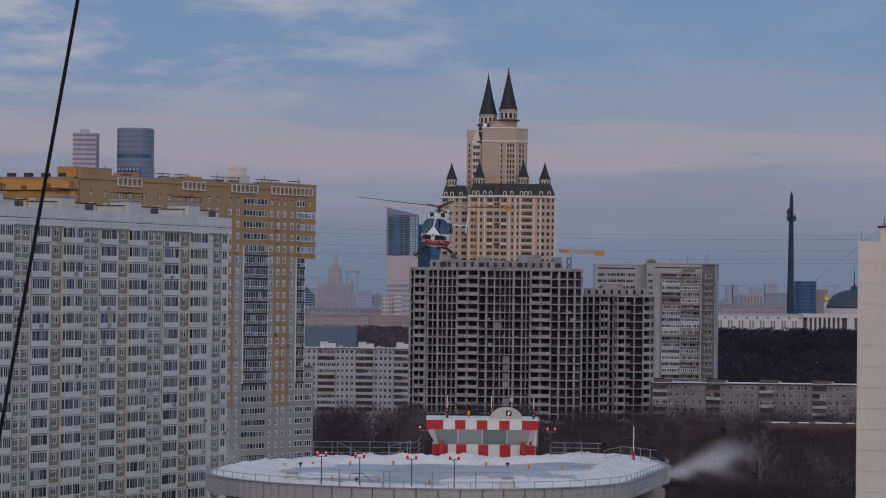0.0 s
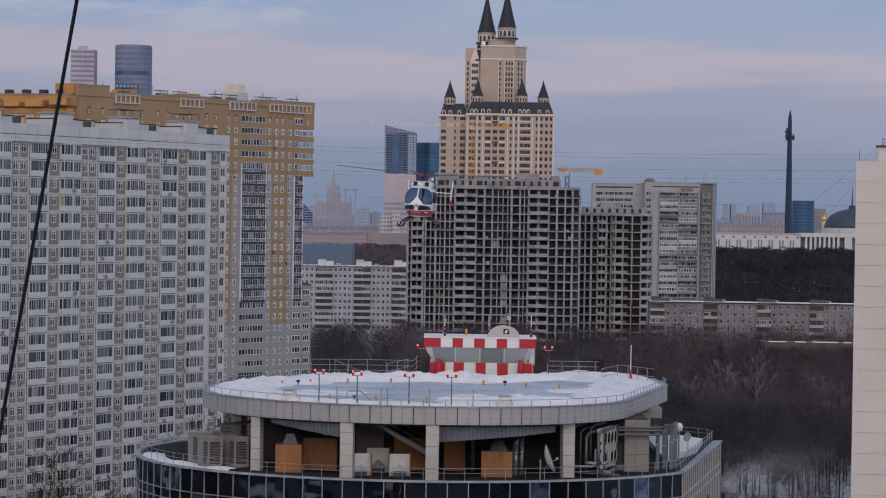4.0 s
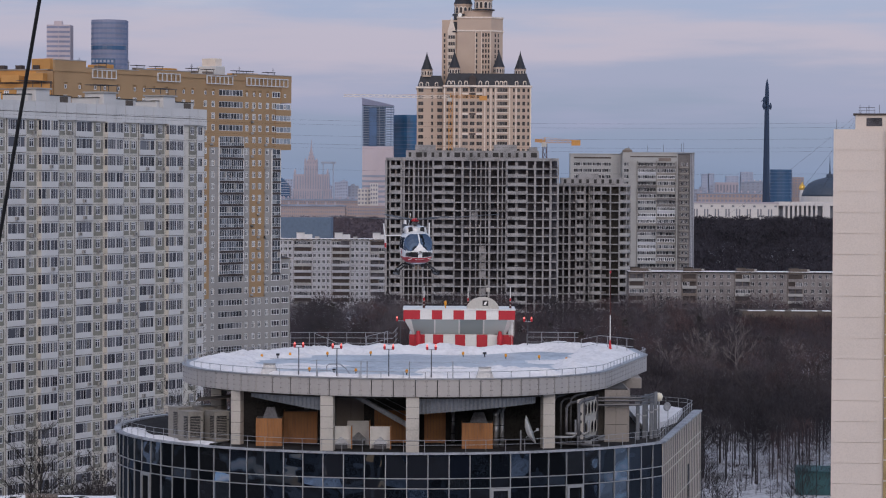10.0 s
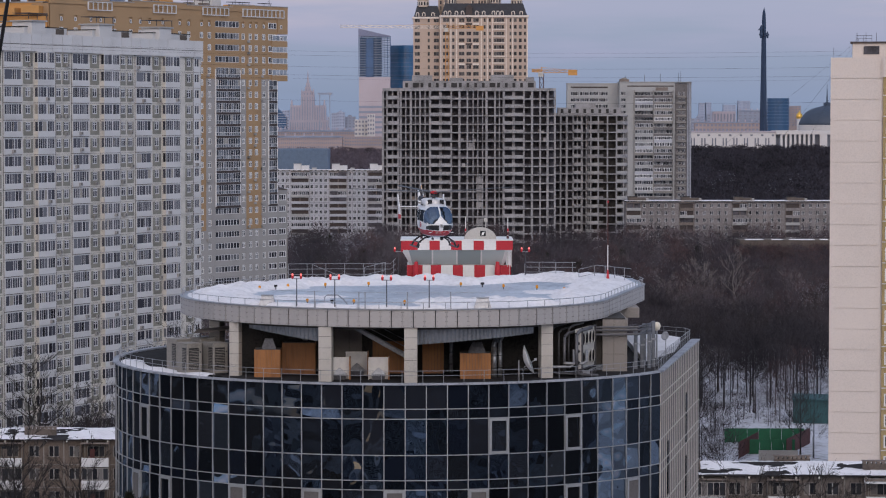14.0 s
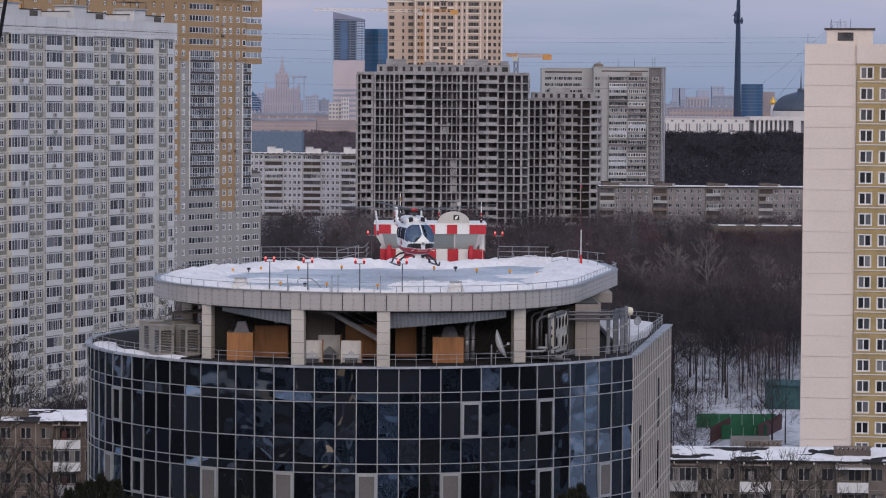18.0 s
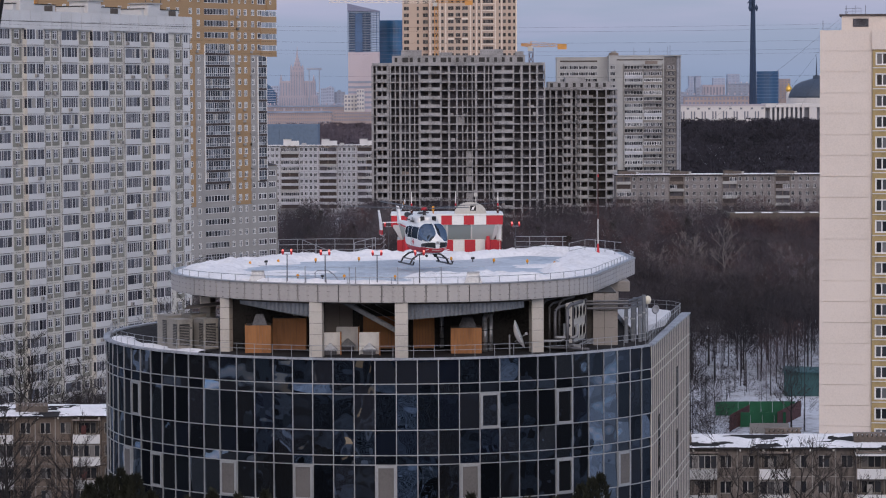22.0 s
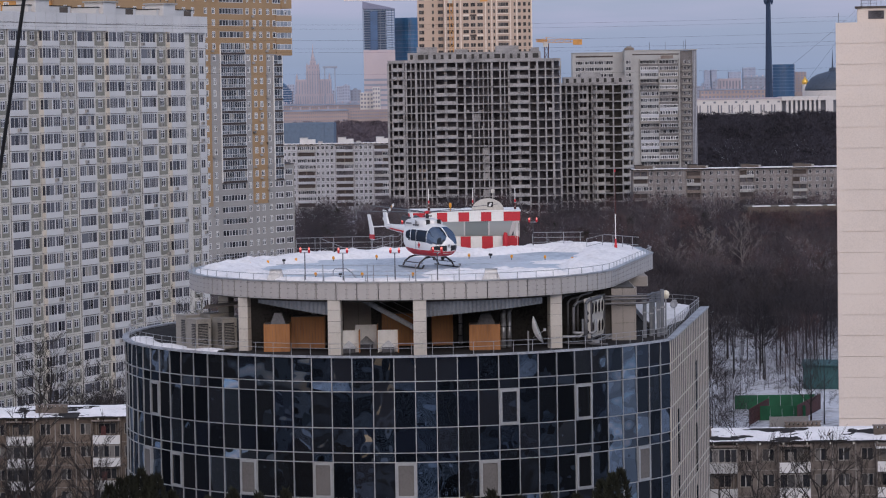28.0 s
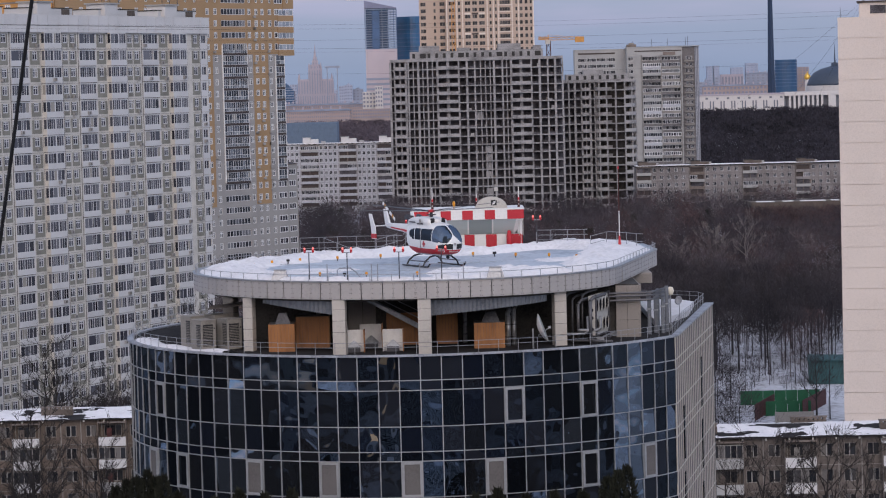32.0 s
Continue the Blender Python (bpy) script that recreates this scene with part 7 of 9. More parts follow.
def lattice(a, b, w, m, n):
    """A lattice boom from a to b."""
    a, b = Vector(a), Vector(b)
    d = (b - a).normalized()
    s = d.cross(Vector((0, 1, 0)))
    s = s.normalized() if s.length > 0.1 else Vector((1, 0, 0))
    u = d.cross(s)
    mb = MB()
    cs = [(s * w / 2 + u * w / 2), (s * w / 2 - u * w / 2), (-s * w / 2 - u * w / 2), (-s * w / 2 + u * w / 2)]
    for c in cs:
        mb.tube(a + c, b + c, w * 0.12, w * 0.12, 4)
    for k in range(n):
        p, q = a + (b - a) * (k / n), a + (b - a) * ((k + 1) / n)
        for i in range(4):
            mb.tube(p + cs[i], q + cs[(i + 1) % 4], w * 0.08, w * 0.08, 3, caps=False)
    return mb


def crane(x, y, z0, z1, jib, back, m, label):
    t = thing("tower_crane", (x, y, 0), label, "crane", "cranes")
    part("mast", lattice((0, 0, z0), (0, 0, z1), 1.6, m, 24), "rust" if abs(jib) < 10 else m, t)
    part("jib", lattice((0, 0, z1 + 1), (jib, 0, z1 + 1.4), 1.1, m, 16), m if abs(jib) < 10 else "cream2", t)
    part("counter_jib", lattice((0, 0, z1 + 1), (back, 0, z1 + 1), 1.1, m, 6), m, t)
    part("counterweight", MB().box(back - 1.8, -1, z1 - 0.6, back + 1.8, 1, z1 + 1.6), "yellow", t)
    part("cab", MB().bev(-1.4, -2.0, z1 - 1.2, 0.6, -0.6, z1 + 0.6, 0.15), "unit", t)
    part("tie", MB().tube((0, 0, z1 + 2.6), (jib * 0.5, 0, z1 + 1.8), 0.05).tube((0, 0, z1 + 2.6), (back, 0, z1 + 1.4), 0.05).tube((0, 0, z1), (0, 0, z1 + 2.6), 0.2), m, t)


crane(43.0, 1185, 0, 72.0, -4, 12.5, "yellow", "yellow tower crane above the unfinished block")
crane(5.8, 1400, 0, 96.0, -51, 15.5, "yellow", "yellow tower crane beside the spired tower")


# ---- older panel blocks ----
def grey_slab():
    t = thing("grey_panel_block", (0, 0, 0), "grey panel high-rise with rows of glazed loggias", "building")
    Y, ST, TOP = 1300.0, 2.8, 66.2
    rows_ = [(TOP - 2.1 - ST * k, 1.5) for k in range(23)]
    x0 = 58.9
    facade_box(t, x0, 81.6, Y + 8, 0, 69.2, [(x0 + 1.4 + 4.2 * k, 4.0, 4) for k in range(4)], rows_[:8], "panelgrey", 12, 60)
    part("roof_slot", MB().box(x0 + 1.5, Y + 7.9, 67.3, x0 + 18, Y + 8, 68.0), "loggia", t)
    facade_box(t, 81.6, 106.0, Y, 0, 69.8, [(82.2, 2.2, 2), (88.4, 8.1, 6), (96.9, 8.1, 6)], rows_, "panelgrey", 14, 80, d=0.9)
    part("roof_slot", MB().box(85, Y - 0.1, 67.9, 105.5, Y, 68.4), "loggia", t)
    for k in range(4):
        part("wall_rib", MB().box(85.0 + k * 0.82, Y - 0.12, 0, 85.2 + k * 0.82, Y, 67.6), "panelgrey", t)
    for x in (88.05, 96.58, 105.2):
        part("fin", MB().box(x, Y - 0.9, 0, x + 0.2, Y, 66.4), "panelold", t)
    side = part("end_bay", MB().box(106.0, Y + 0.8, 0, 111.5, Y + 14, 69.6), "agedgrey", t)
    wm = window_mesh(1.2, 1.4, 2)
    slab = MB().box(0, -0.9, 0, 4.2, 0, 0.65).mesh("balcony", "panelold")
    for z, h in rows_:
        part("window", wm, None, side, at=(107.6, Y + 0.72, z)); part("window", wm, None, side, at=(109.3, Y + 0.72, z))
        part("balcony", slab, None, t, at=(106.8, Y + 0.7, z - 1.0))
    part("end_wall", MB().box(111.5, Y + 0.4, 0, 113.4, Y + 14, 70.0), "slitdark", t)
    for k in range(3):
        part("end_rib", MB().box(111.7 + k * 0.65, Y + 0.25, 0, 111.9 + k * 0.65, Y + 0.4, 70.0), "palepanel", t)
    rng = random.Random(2)
    white, dim = [window_mesh(8.0, 1.55, c, 0.16, b, mats=("trim", "glass")) for c, b in ((9, 0.16), (12, 0.14), (7, 0.22))], window_mesh(8.0, 1.55, 8, 0.1, 0.12)
    for k, (z, h) in enumerate(rows_):
        for x, w in ((88.3, 8.25), (96.8, 8.25)):
            r = rng.random()
            part("parapet", MB().box(x, Y - 0.75, z - 1.0, x + w, Y - 0.55, z - 0.08).box(x, Y - 0.75, z - 1.2, x + w, Y, z - 1.0), ("palepanel" if r < 0.25 else "panelgrey") if r < 0.5 else ("panelold" if r < 0.75 else "agedgrey"), t)
            if r < 0.8:
                part("loggia_glazing", rng.choice(white) if rng.random() < 0.6 else dim, None, t, at=(x + 0.1, Y - 0.72, z - 0.06))
    part("sign_band", MB().box(97.5, Y - 0.2, 66.2, 103.0, Y, 67.6), "brickold", t)
    part("cornice", MB().box(81.4, Y - 0.3, 69.8, 113.7, Y + 14, 70.1).box(x0 - 0.2, Y + 7.7, 69.2, 81.4, Y + 20, 69.5), "panelgrey", t)
    part("roof_house", MB().box(82.0, Y + 3, 70.1, 86.0, Y + 9, 71.3), "brickold", t)
    part("roof_house", MB().box(83.0, Y + 3, 71.3, 85.0, Y + 9, 71.9), "panelold", t)
    for x in (84.5, 93, 100, 108, 109):
        part("aerial", MB().tube((x, Y + 5, 70), (x, Y + 5, 72.5 + (x % 7) * 0.5), 0.08), "dkmetal", t)


grey_slab()


def long_block(name, x0, x1, y, top, st, nf, wall, label, bay=3.2, roofs=6, balc=4, w=1.5, snow=True, lim=200, hroof=2.5, rm="panelold"):
    t = thing(name, (0, 0, 0), label, "building")
    rows_ = [(top - 1.9 - st * k, 1.35) for k in range(nf)]
    n = int((x1 - x0 - 1) / bay)
    cols_ = [(x0 + 0.8 + k * bay, w, 2) for k in range(n)]
    facade_box(t, x0, x1, y, 0, top, cols_, rows_, wall, 12, lim)
    part("roof", MB().box(x0 - 0.3, y - 0.4, top, x1 + 0.3, y + 12.3, top + 0.3), "snow" if snow else "roofdark", t, "snow-covered flat roof" if snow else "")
    # the second material is a dark inset that stands for shade behind the parapet
    bm_ = MB().box(0, -0.9, -0.9, bay * 1.6, 0, 0.0).box(0, -0.9, 1.75, bay * 1.6, 0, 1.88).box(0.1, -0.06, 0, bay * 1.6 - 0.1, -0.02, 1.75, 1).mesh("balcony", ("panelgrey", "concdark"))
    if balc:
        for k in range(balc // 2, n - 1, balc):
            for z, h in rows_:
                part("balcony", bm_, None, t, at=(x0 + 0.3 + k * bay, y - 0.02, z))
    for k in range(roofs):
        x = x0 + (k + 0.5) * (x1 - x0) / roofs
        part("roof_house", MB().bev(x - 2.5, y + 3, top + 0.3, x + 2.5, y + 8, top + hroof, 0.1), rm, t)
        part("vent", MB().box(x + 3.2, y + 4, top + 0.3, x + 4.2, y + 5, top + 1.5), "panelwhite", t)
    return t


# pale panel block: window stacks between stacks of dark loggias
def loggia_block(name, x0, n, y, top, nf, wall, label, lw, ww, cols, roof, parap, lim=300, rooms=True):
    """n pairs of a loggia stack, lw wide, and a plain stack, ww wide, with cols windows a storey."""
    t = thing(name, (0, 0, 0), label, "building")
    st = 2.8
    rows_ = [(top - 2.1 - st * k, 1.5) for k in range(nf)]
    rng = random.Random(int(top * 10))
    cc, logs = [], []
    for k in range(n):
        a = x0 + k * (lw + ww)
        logs.append(a)
        cc += [(a + 0.5, lw - 1.0, int(lw / 1.2))]
        cc += [(a + lw + 0.4 + i * (ww - 0.4) / cols, 1.25, 2) for i in range(cols)]
    x1 = x0 + n * (lw + ww)
    facade_box(t, x0, x1, y, 0, top, cc, rows_, wall, 12, lim, d=0.5)
    gl = [window_mesh(lw * f - 0.3, 1.5, max(2, int(lw * f / 0.9)), 0.1, 0.12) for f in (0.5, 1.0, 0.3)]
    for a in logs:
        part("loggia_recess", MB().box(a + 0.2, y - 0.5, 0, a + 0.35, y, top).box(a + lw - 0.35, y - 0.5, 0, a + lw - 0.2, y, top).box(a + 0.2, y - 0.9, top - 0.25, a + lw - 0.2, y, top), "brickold", t)
        for z, h in rows_:
            m = rng.choice(parap)
            part("balcony", MB().box(a + 0.2, y - 0.95, z - 1.15, a + lw - 0.2, y, z - 0.95).box(a + 0.2, y - 0.95, z - 0.95, a + lw - 0.2, y - 0.85, z - 0.1), m, t)
            # dark sheet over the opening: the loggia's inner shade, put in as colour
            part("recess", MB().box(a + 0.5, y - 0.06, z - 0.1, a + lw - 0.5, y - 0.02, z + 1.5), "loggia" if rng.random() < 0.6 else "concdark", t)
            if rng.random() < 0.45:
                g = rng.randrange(3)
                part("loggia_glazing", gl[g], None, t, at=(a + 0.3 + (rng.choice((0, lw * 0.45)) if g != 1 else 0), y - 0.9, z - 0.08))
            if rng.random() < 0.5:
                part("screen", MB().box(a + lw * 0.48, y - 0.85, z - 1, a + lw * 0.52, y, z + 1.5), "brickold", t)
    mb = MB()
    for z, h in rows_:
        mb.box(x0, y - 0.03, z - 0.72, x1, y, z - 0.66)
    for a in logs:
        for i in range(cols + 1):
            mb.box(a + lw + i * ww / cols, y - 0.03, 0, a + lw + i * ww / cols + 0.07, y, top)
    part("panel_joints", mb, "mortar", t)
    part("roof", MB().box(x0 - 0.3, y - 0.5, top, x1 + 0.3, y + 12.3, top + 0.35), "roofdark", t)
    part("roof_snow", MB().box(x0, y + 0.4, top + 0.35, x1, y + 12, top + 0.5), "snow", t, "thin snow on the flat roof" if rooms else "")
    nt = MB()
    for k in range(int((x1 - x0) / 2.4) if rooms else 0):
        nt.box(x0 + k * 2.4, y - 0.56, top + 0.05, x0 + k * 2.4 + 1.3, y - 0.5, top + 0.3)
    if rooms:
        part("parapet_slots", nt, "panelgrey", t)["kind"] = "stuff"
    for a in logs:
        h = part("roof_house", MB().bev(a + 1.2, y + 3, top + 0.5, a + 4.6, y + 8, top + 3.0 if rooms else top + 1.9, 0.1), roof, t)
        part("lower_house", MB().bev(a + 4.6, y + 3.4, top + 0.5, a + 8.0, y + 8, top + 2.3 if rooms else top + 1.5, 0.1), roof, h)
        part("cap", MB().box(a + 1.0, y + 2.8, top + 3.0 if rooms else top + 1.9, a + 4.8, y + 8.2, top + 3.15 if rooms else top + 2.05), "roofdark" if not rooms else "panelgrey", h)
        part("vent", MB().box(a + lw + 1, y + 4, top + 0.5, a + lw + 3.0, y + 5, top + 1.4), "panelgrey", t)
    return t


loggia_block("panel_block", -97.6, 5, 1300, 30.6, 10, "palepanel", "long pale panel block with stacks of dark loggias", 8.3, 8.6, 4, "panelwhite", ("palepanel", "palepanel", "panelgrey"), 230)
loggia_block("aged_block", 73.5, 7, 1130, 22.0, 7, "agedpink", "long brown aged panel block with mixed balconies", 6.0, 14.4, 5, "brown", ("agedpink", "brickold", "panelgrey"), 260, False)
long_block("aged_block", -20, 60.0, 1260, 16.0, 2.8, 5, "brickold", "low aged panel block behind the trees", 3.4, 4, 6, 1.5, True, 60)


# ---- five-storey blocks near by ----
def khrush(name, m, L, label, bals, wins_, wall):
    """Five storeys of panels; bals, wins_: centres of balcony and window stacks along the front."""
    t = thing(name, m, label, "building")
    top, ST = 15.2, 2.77
    rows_ = [(top - 2.15 - ST * k, 1.4) for k in range(5)]
    cols_ = [(x - 0.66, 1.32, 2) for x in wins_] + [(x - 1.1, 2.2, 3) for x in bals]
    facade_box(t, 0, L, 0, -3.0, top, cols_, rows_, wall, 11, 200, wmats=("panelold", "glassold"))
    mb = MB()
    for z, h in rows_:
        mb.box(0, -0.03, z - 0.95, L, 0, z - 0.88)
    ce = sorted(list(wins_) + list(bals))
    for x, y in zip(ce[:-1], ce[1:]):
        mb.box((x + y) / 2 - 0.05, -0.035, 0, (x + y) / 2 + 0.05, 0, top)
    part("panel_joints", mb, "panelold", t)
    sash = MB().box(0, -0.02, 0, 0.07, 0.03, 1.3).mesh("sash", "panelgrey")
    bw = 3.3

    def bal_mesh(mat_):
        return MB().box(0, -1.05, -1.08, bw, 0, -0.94).box(0, -1.05, -0.94, bw, -0.99, 0.02).box(0, -0.99, -0.94, 0.06, 0, 0.02).box(bw - 0.06, -0.99, -0.94, bw, 0, 0.02).mesh("balcony", mat_)
    bms = [bal_mesh(k) for k in ("panelwhite", "panelwhite", "panelgrey", "panelwhite")]
    gz = [window_mesh(bw, 1.5, c, 0.09, 0.08, mats=("panelold", "glassold")) for c in (4, 5)]
    rng = random.Random(int(L))
    for x in bals:
        part("recess_side", MB().box(x - bw / 2 - 0.12, -1.0, 0, x - bw / 2, 0, top - 0.1).box(x + bw / 2, -1.0, 0, x + bw / 2 + 0.12, 0, top - 0.1), wall, t)
        for i, (z, h) in enumerate(rows_):
            b = part("balcony", rng.choice(bms), None, t, at=(x - bw / 2, -0.02, z))
            r = rng.random()
            if r < 0.4:
                part("balcony_glazing", rng.choice(gz), None, b, at=(0, -1.02, 0.06))
            elif r < 0.75:
                part("laundry", MB().box(0.4 + r, -0.7, 0.0, 1.0 + r, -0.66, 1.1), rng.choice(("brown", "panelold", "rust")), b)
            if i == 0:
                part("slab_over", MB().box(-0.1, -1.1, 1.72, bw + 0.1, 0, 1.86), "brickold", b)
            if i == 0 and r > 0.7:
                part("canopy", MB().loft([[(-0.2, -1.4, 1.45), (bw + 0.2, -1.4, 1.45), (bw + 0.2, 0, 1.9), (-0.2, 0, 1.9)], [(-0.2, -1.4, 1.52), (bw + 0.2, -1.4, 1.52), (bw + 0.2, 0, 1.97), (-0.2, 0, 1.97)]]), "panelwhite", b)
    for x in wins_:
        for z, h in rows_:
            if rng.random() < 0.6:
                part("sash", sash, None, t, at=(x + rng.choice((-0.1, 0.1)), 0.15, z + 0.05))
    part("eave", MB().box(-0.4, -0.7, top - 0.02, L + 0.4, 11.6, top + 0.1), "roofdark", t)
    br = MB().box(0, -0.6, 0, 0.16, 0, 0.22).mesh("bracket", "joint")
    for k in range(int(L / 2.5)):
        part("bracket", br, None, t, at=(0.6 + k * 2.5, -0.02, top - 0.26))
    rows = []
    ny, nx = 34, int(L * 4)
    for j in range(ny):
        y = -0.6 + 12.0 * j / (ny - 1)
        row = []
        for i in range(nx + 1):
            x = -0.3 + (L + 0.6) * i / nx
            n1 = noise.noise(Vector((x * 0.22, y * 0.5, L))) + 0.5 * noise.noise(Vector((x * 0.8, y * 1.6, L)))
            row.append((x, y, top + 0.12 + 0.75 * (1 - abs(y - 5.5) / 6.1) + 0.16 * min(0.4, n1) + 0.03 * noise.noise(Vector((x * 3, y * 3, 1)))))
        rows.append(row)
    part("roof_snow", MB().loft(rows, 0, False), "snow", t, "patchy snow on the roof", soft=True)
    rows = []
    for j in range(13):
        y = -0.65 + 12.1 * j / 12
        rows.append([(x, y, top + 0.09 + 0.75 * (1 - abs(y - 5.5) / 6.1)) for x in (-0.35, L + 0.35)])
    part("roof_sheet", MB().loft(rows, 0, False), "roofdark", t)
    for k in range(int(L / 10.5)):
        x, y = 5.0 + k * 10.5 + rng.uniform(-1, 1), (1.6, 6.2)[k % 2]
        z = top + 0.5
        c = part("chimney_bank", MB().box(x, y, z - 0.3, x + 3.9, y + 0.9, z + 0.55), "brown", t)
        part("cap", MB().box(x - 0.08, y - 0.08, z + 0.82, x + 3.98, y + 0.98, z + 0.92), "brickold", c)
        for i in range(8):
            part("flue_block", MB().box(x + 0.02 + i * 0.5, y - 0.04, z + 0.55, x + 0.34 + i * 0.5, y + 0.94, z + 0.82), "brickold", c)
    return t


M["glassold"] = window_glass("old_flat_glass", [(0, (0.012, 0.013, 0.017)), (0.4, (0.03, 0.032, 0.038)), (0.7, (0.07, 0.068, 0.07)), (0.85, (0.16, 0.15, 0.145))], 0.2, 0, 0.4)
khrush("five_storey_block", pose(-75.5, 357, 1.05, 0, 0, 0), 44.0, "brown five-storey panel block with balconies and a snowy roof", (2.6, 13.1, 23.64, 34.17), (5.5, 8.0, 10.4, 16.05, 18.5, 20.95, 26.6, 29.05, 31.5, 36.9, 39.4, 42.0), "brownwarm")
khrush("five_storey_block", pose(20.5, 314, 2.05, 0, 0, -1.5), 52.0, "grey-brown five-storey panel block with balconies and a snowy roof", (9.04, 16.85, 27.3, 35.1, 45.5), (1.4, 3.9, 6.3, 11.7, 14.1, 19.75, 22.2, 24.7, 30.0, 32.4, 38.0, 40.4, 42.8, 48.4, 50.6), "browngrey")


# ---- pinkish tower block at the side ----
def side_tower():
    t = thing("pink_tower", pose(53.0, 394, 0, 0, 0, -9), "pale pinkish panel tower with a blank end wall", "building")
    ST = 2.8
    W_, TOP = 6.9, 63.5
    part("core", MB().box(0.05, 0.12, 0, 30, 22, TOP - 0.1), "pink", t)
    for k in range(23):
        z1 = TOP - k * ST
        z0 = max(0, z1 - ST + 0.05)
        part("end_panel", MB().box(0, 0, z0, W_, 0.1, z1), "pink", t)
    # projecting wing with windows in dark bands, further right
    wall2 = thing("yellow_bay", pose(59.85, 392.6, 0, 0, 0, -9), "yellow-brown window bay of the panel tower", "building")
    rows_ = [(TOP - 4.6 - ST * k, 1.5) for k in range(21)]
    facade_box(wall2, 0, 14, 0, 0, TOP - 2.6, [(0.5 + 2.6 * k, 1.6, 2) for k in range(5)], rows_, "yellowwall", 10, 110, wmats=("trim", "glass"))
    for k, (z, h) in enumerate(rows_):
        part("sill_band", MB().box(0, -0.12, z - 0.5, 14, 0, z - 0.38), "panelwhite", wall2)
        for i in range(5):
            x = 0.5 + 2.6 * i
            part("window_surround", MB().box(x - 0.12, -0.06, z - 0.1, x, 0, z + 1.6).box(x + 1.6, -0.06, z - 0.1, x + 1.72, 0, z + 1.6).box(x, -0.06, z - 0.1, x + 1.6, 0, z).box(x, -0.06, z + 1.5, x + 1.6, 0, z + 1.6).box(x + 0.72, -0.02, z, x + 0.88, 0.04, z + 1.5), "trim", wall2)
    part("crown", MB().box(-0.1, -0.2, TOP - 2.6, 14, 10, TOP), "pink", wall2)
    h = part("roof_house", MB().bev(2.8, 3, TOP, 9, 9, TOP + 2.0, 0.1), "pink", t)
    part("hatch", MB().box(4.3, 2.9, TOP + 0.5, 6.4, 3.0, TOP + 1.6), "concdark", h)
    part("eave", MB().box(2.5, 2.7, TOP + 2.0, 9.3, 9.3, TOP + 2.2), "loggia", h)
    for x in (0.3, 3.4, 4.6, 6.0):
        part("aerial", MB().tube((x, 4, TOP), (x, 4, TOP + (3.4 if x > 3 else 1.4)), 0.03), "dkmetal", h)
    part("roof_rail", MB().path([(3.3, 3, TOP + 2.2), (3.3, 3, TOP + 3.0), (5.4, 3, TOP + 3.0), (5.4, 3, TOP + 2.2)], 0.03, 4).tube((3.3, 3, TOP + 2.6), (5.4, 3, TOP + 2.6), 0.02).tube((4.3, 3, TOP + 2.2), (4.3, 3, TOP + 3.0), 0.025), "dkmetal", h)


side_tower()

# ---- the yard between: fences, sheds ----
fn = thing("green_fence", (0, 0, 0), "bright green sheet-metal fence in the snow", "fence")
fp = MB().box(0, 0, 0, 1.9, 0.06, 2.4).mesh("sheet", "greenfence")
for k in range(2, 9):
    part("sheet", fp, None, fn, at=pose(45.4 + k * 1.95, 498, 0.1, 0, 0, 0))
for k in range(4):
    part("sheet", fp, None, fn, at=pose(51.6 + k * 1.95, 482, 0, 0, 0, 0))
rf = thing("red_fence", (0, 0, 0), "dark rust-red picket fence", "fence")
pk = MB().box(0, 0, 0, 0.34, 0.05, 2.7).mesh("picket", "rust")
for k in range(46):
    part("picket", pk, None, rf, at=pose(57.5 + 0.134 * k, 478 + 0.39 * k, 0.2, 0, 0, 71))
for k in range(40):
    part("picket", pk, None, rf, at=pose(49.2 + 0.125 * k, 473.5 + 0.40 * k, 0.2, 0, 0, 72))
sh = thing("teal_shed", pose(64.9, 530, 0, 0, 0, -8), "teal metal shed behind the fence", "shed")
part("wall", MB().box(0, 0, 0, 14, 10, 4.3), "teal", sh)
part("roof", MB().loft([[(-0.3, -0.4, 4.3), (14.3, -0.4, 4.0), (14.3, 10.4, 4.0), (-0.3, 10.4, 4.3)], [(-0.3, -0.4, 4.5), (14.3, -0.4, 4.2), (14.3, 10.4, 4.2), (-0.3, 10.4, 4.5)]]), "teal", sh)
part("roof_snow", MB().bev(7.0, 0.5, 4.35, 13.5, 9.5, 4.62, 0.1), "snow", sh)
lw = thing("low_wall", (0, 0, 0), "pale rendered yard wall", "wall")
part("wall", MB().box(52.3, 472, 0, 58.6, 472.4, 1.7), "panelold", lw)

sl = thing("street_lamp", (60.8, 470.8, 0), "thin grey street lamp with a curved arm", "street lamp")
part("pole", MB().tube((0, 0, 0), (0, 0, 3.9), 0.07, 0.05, 8), "metal", sl)
part("arm", MB().path([(0, 0, 3.9), (0.1, 0, 4.3), (0.5, 0, 4.6), (1.4, 0, 4.75)], 0.04, 6), "metal", sl)
part("lantern", MB().bev(1.3, -0.12, 4.66, 1.9, 0.12, 4.82, 0.04), "metal", sl)

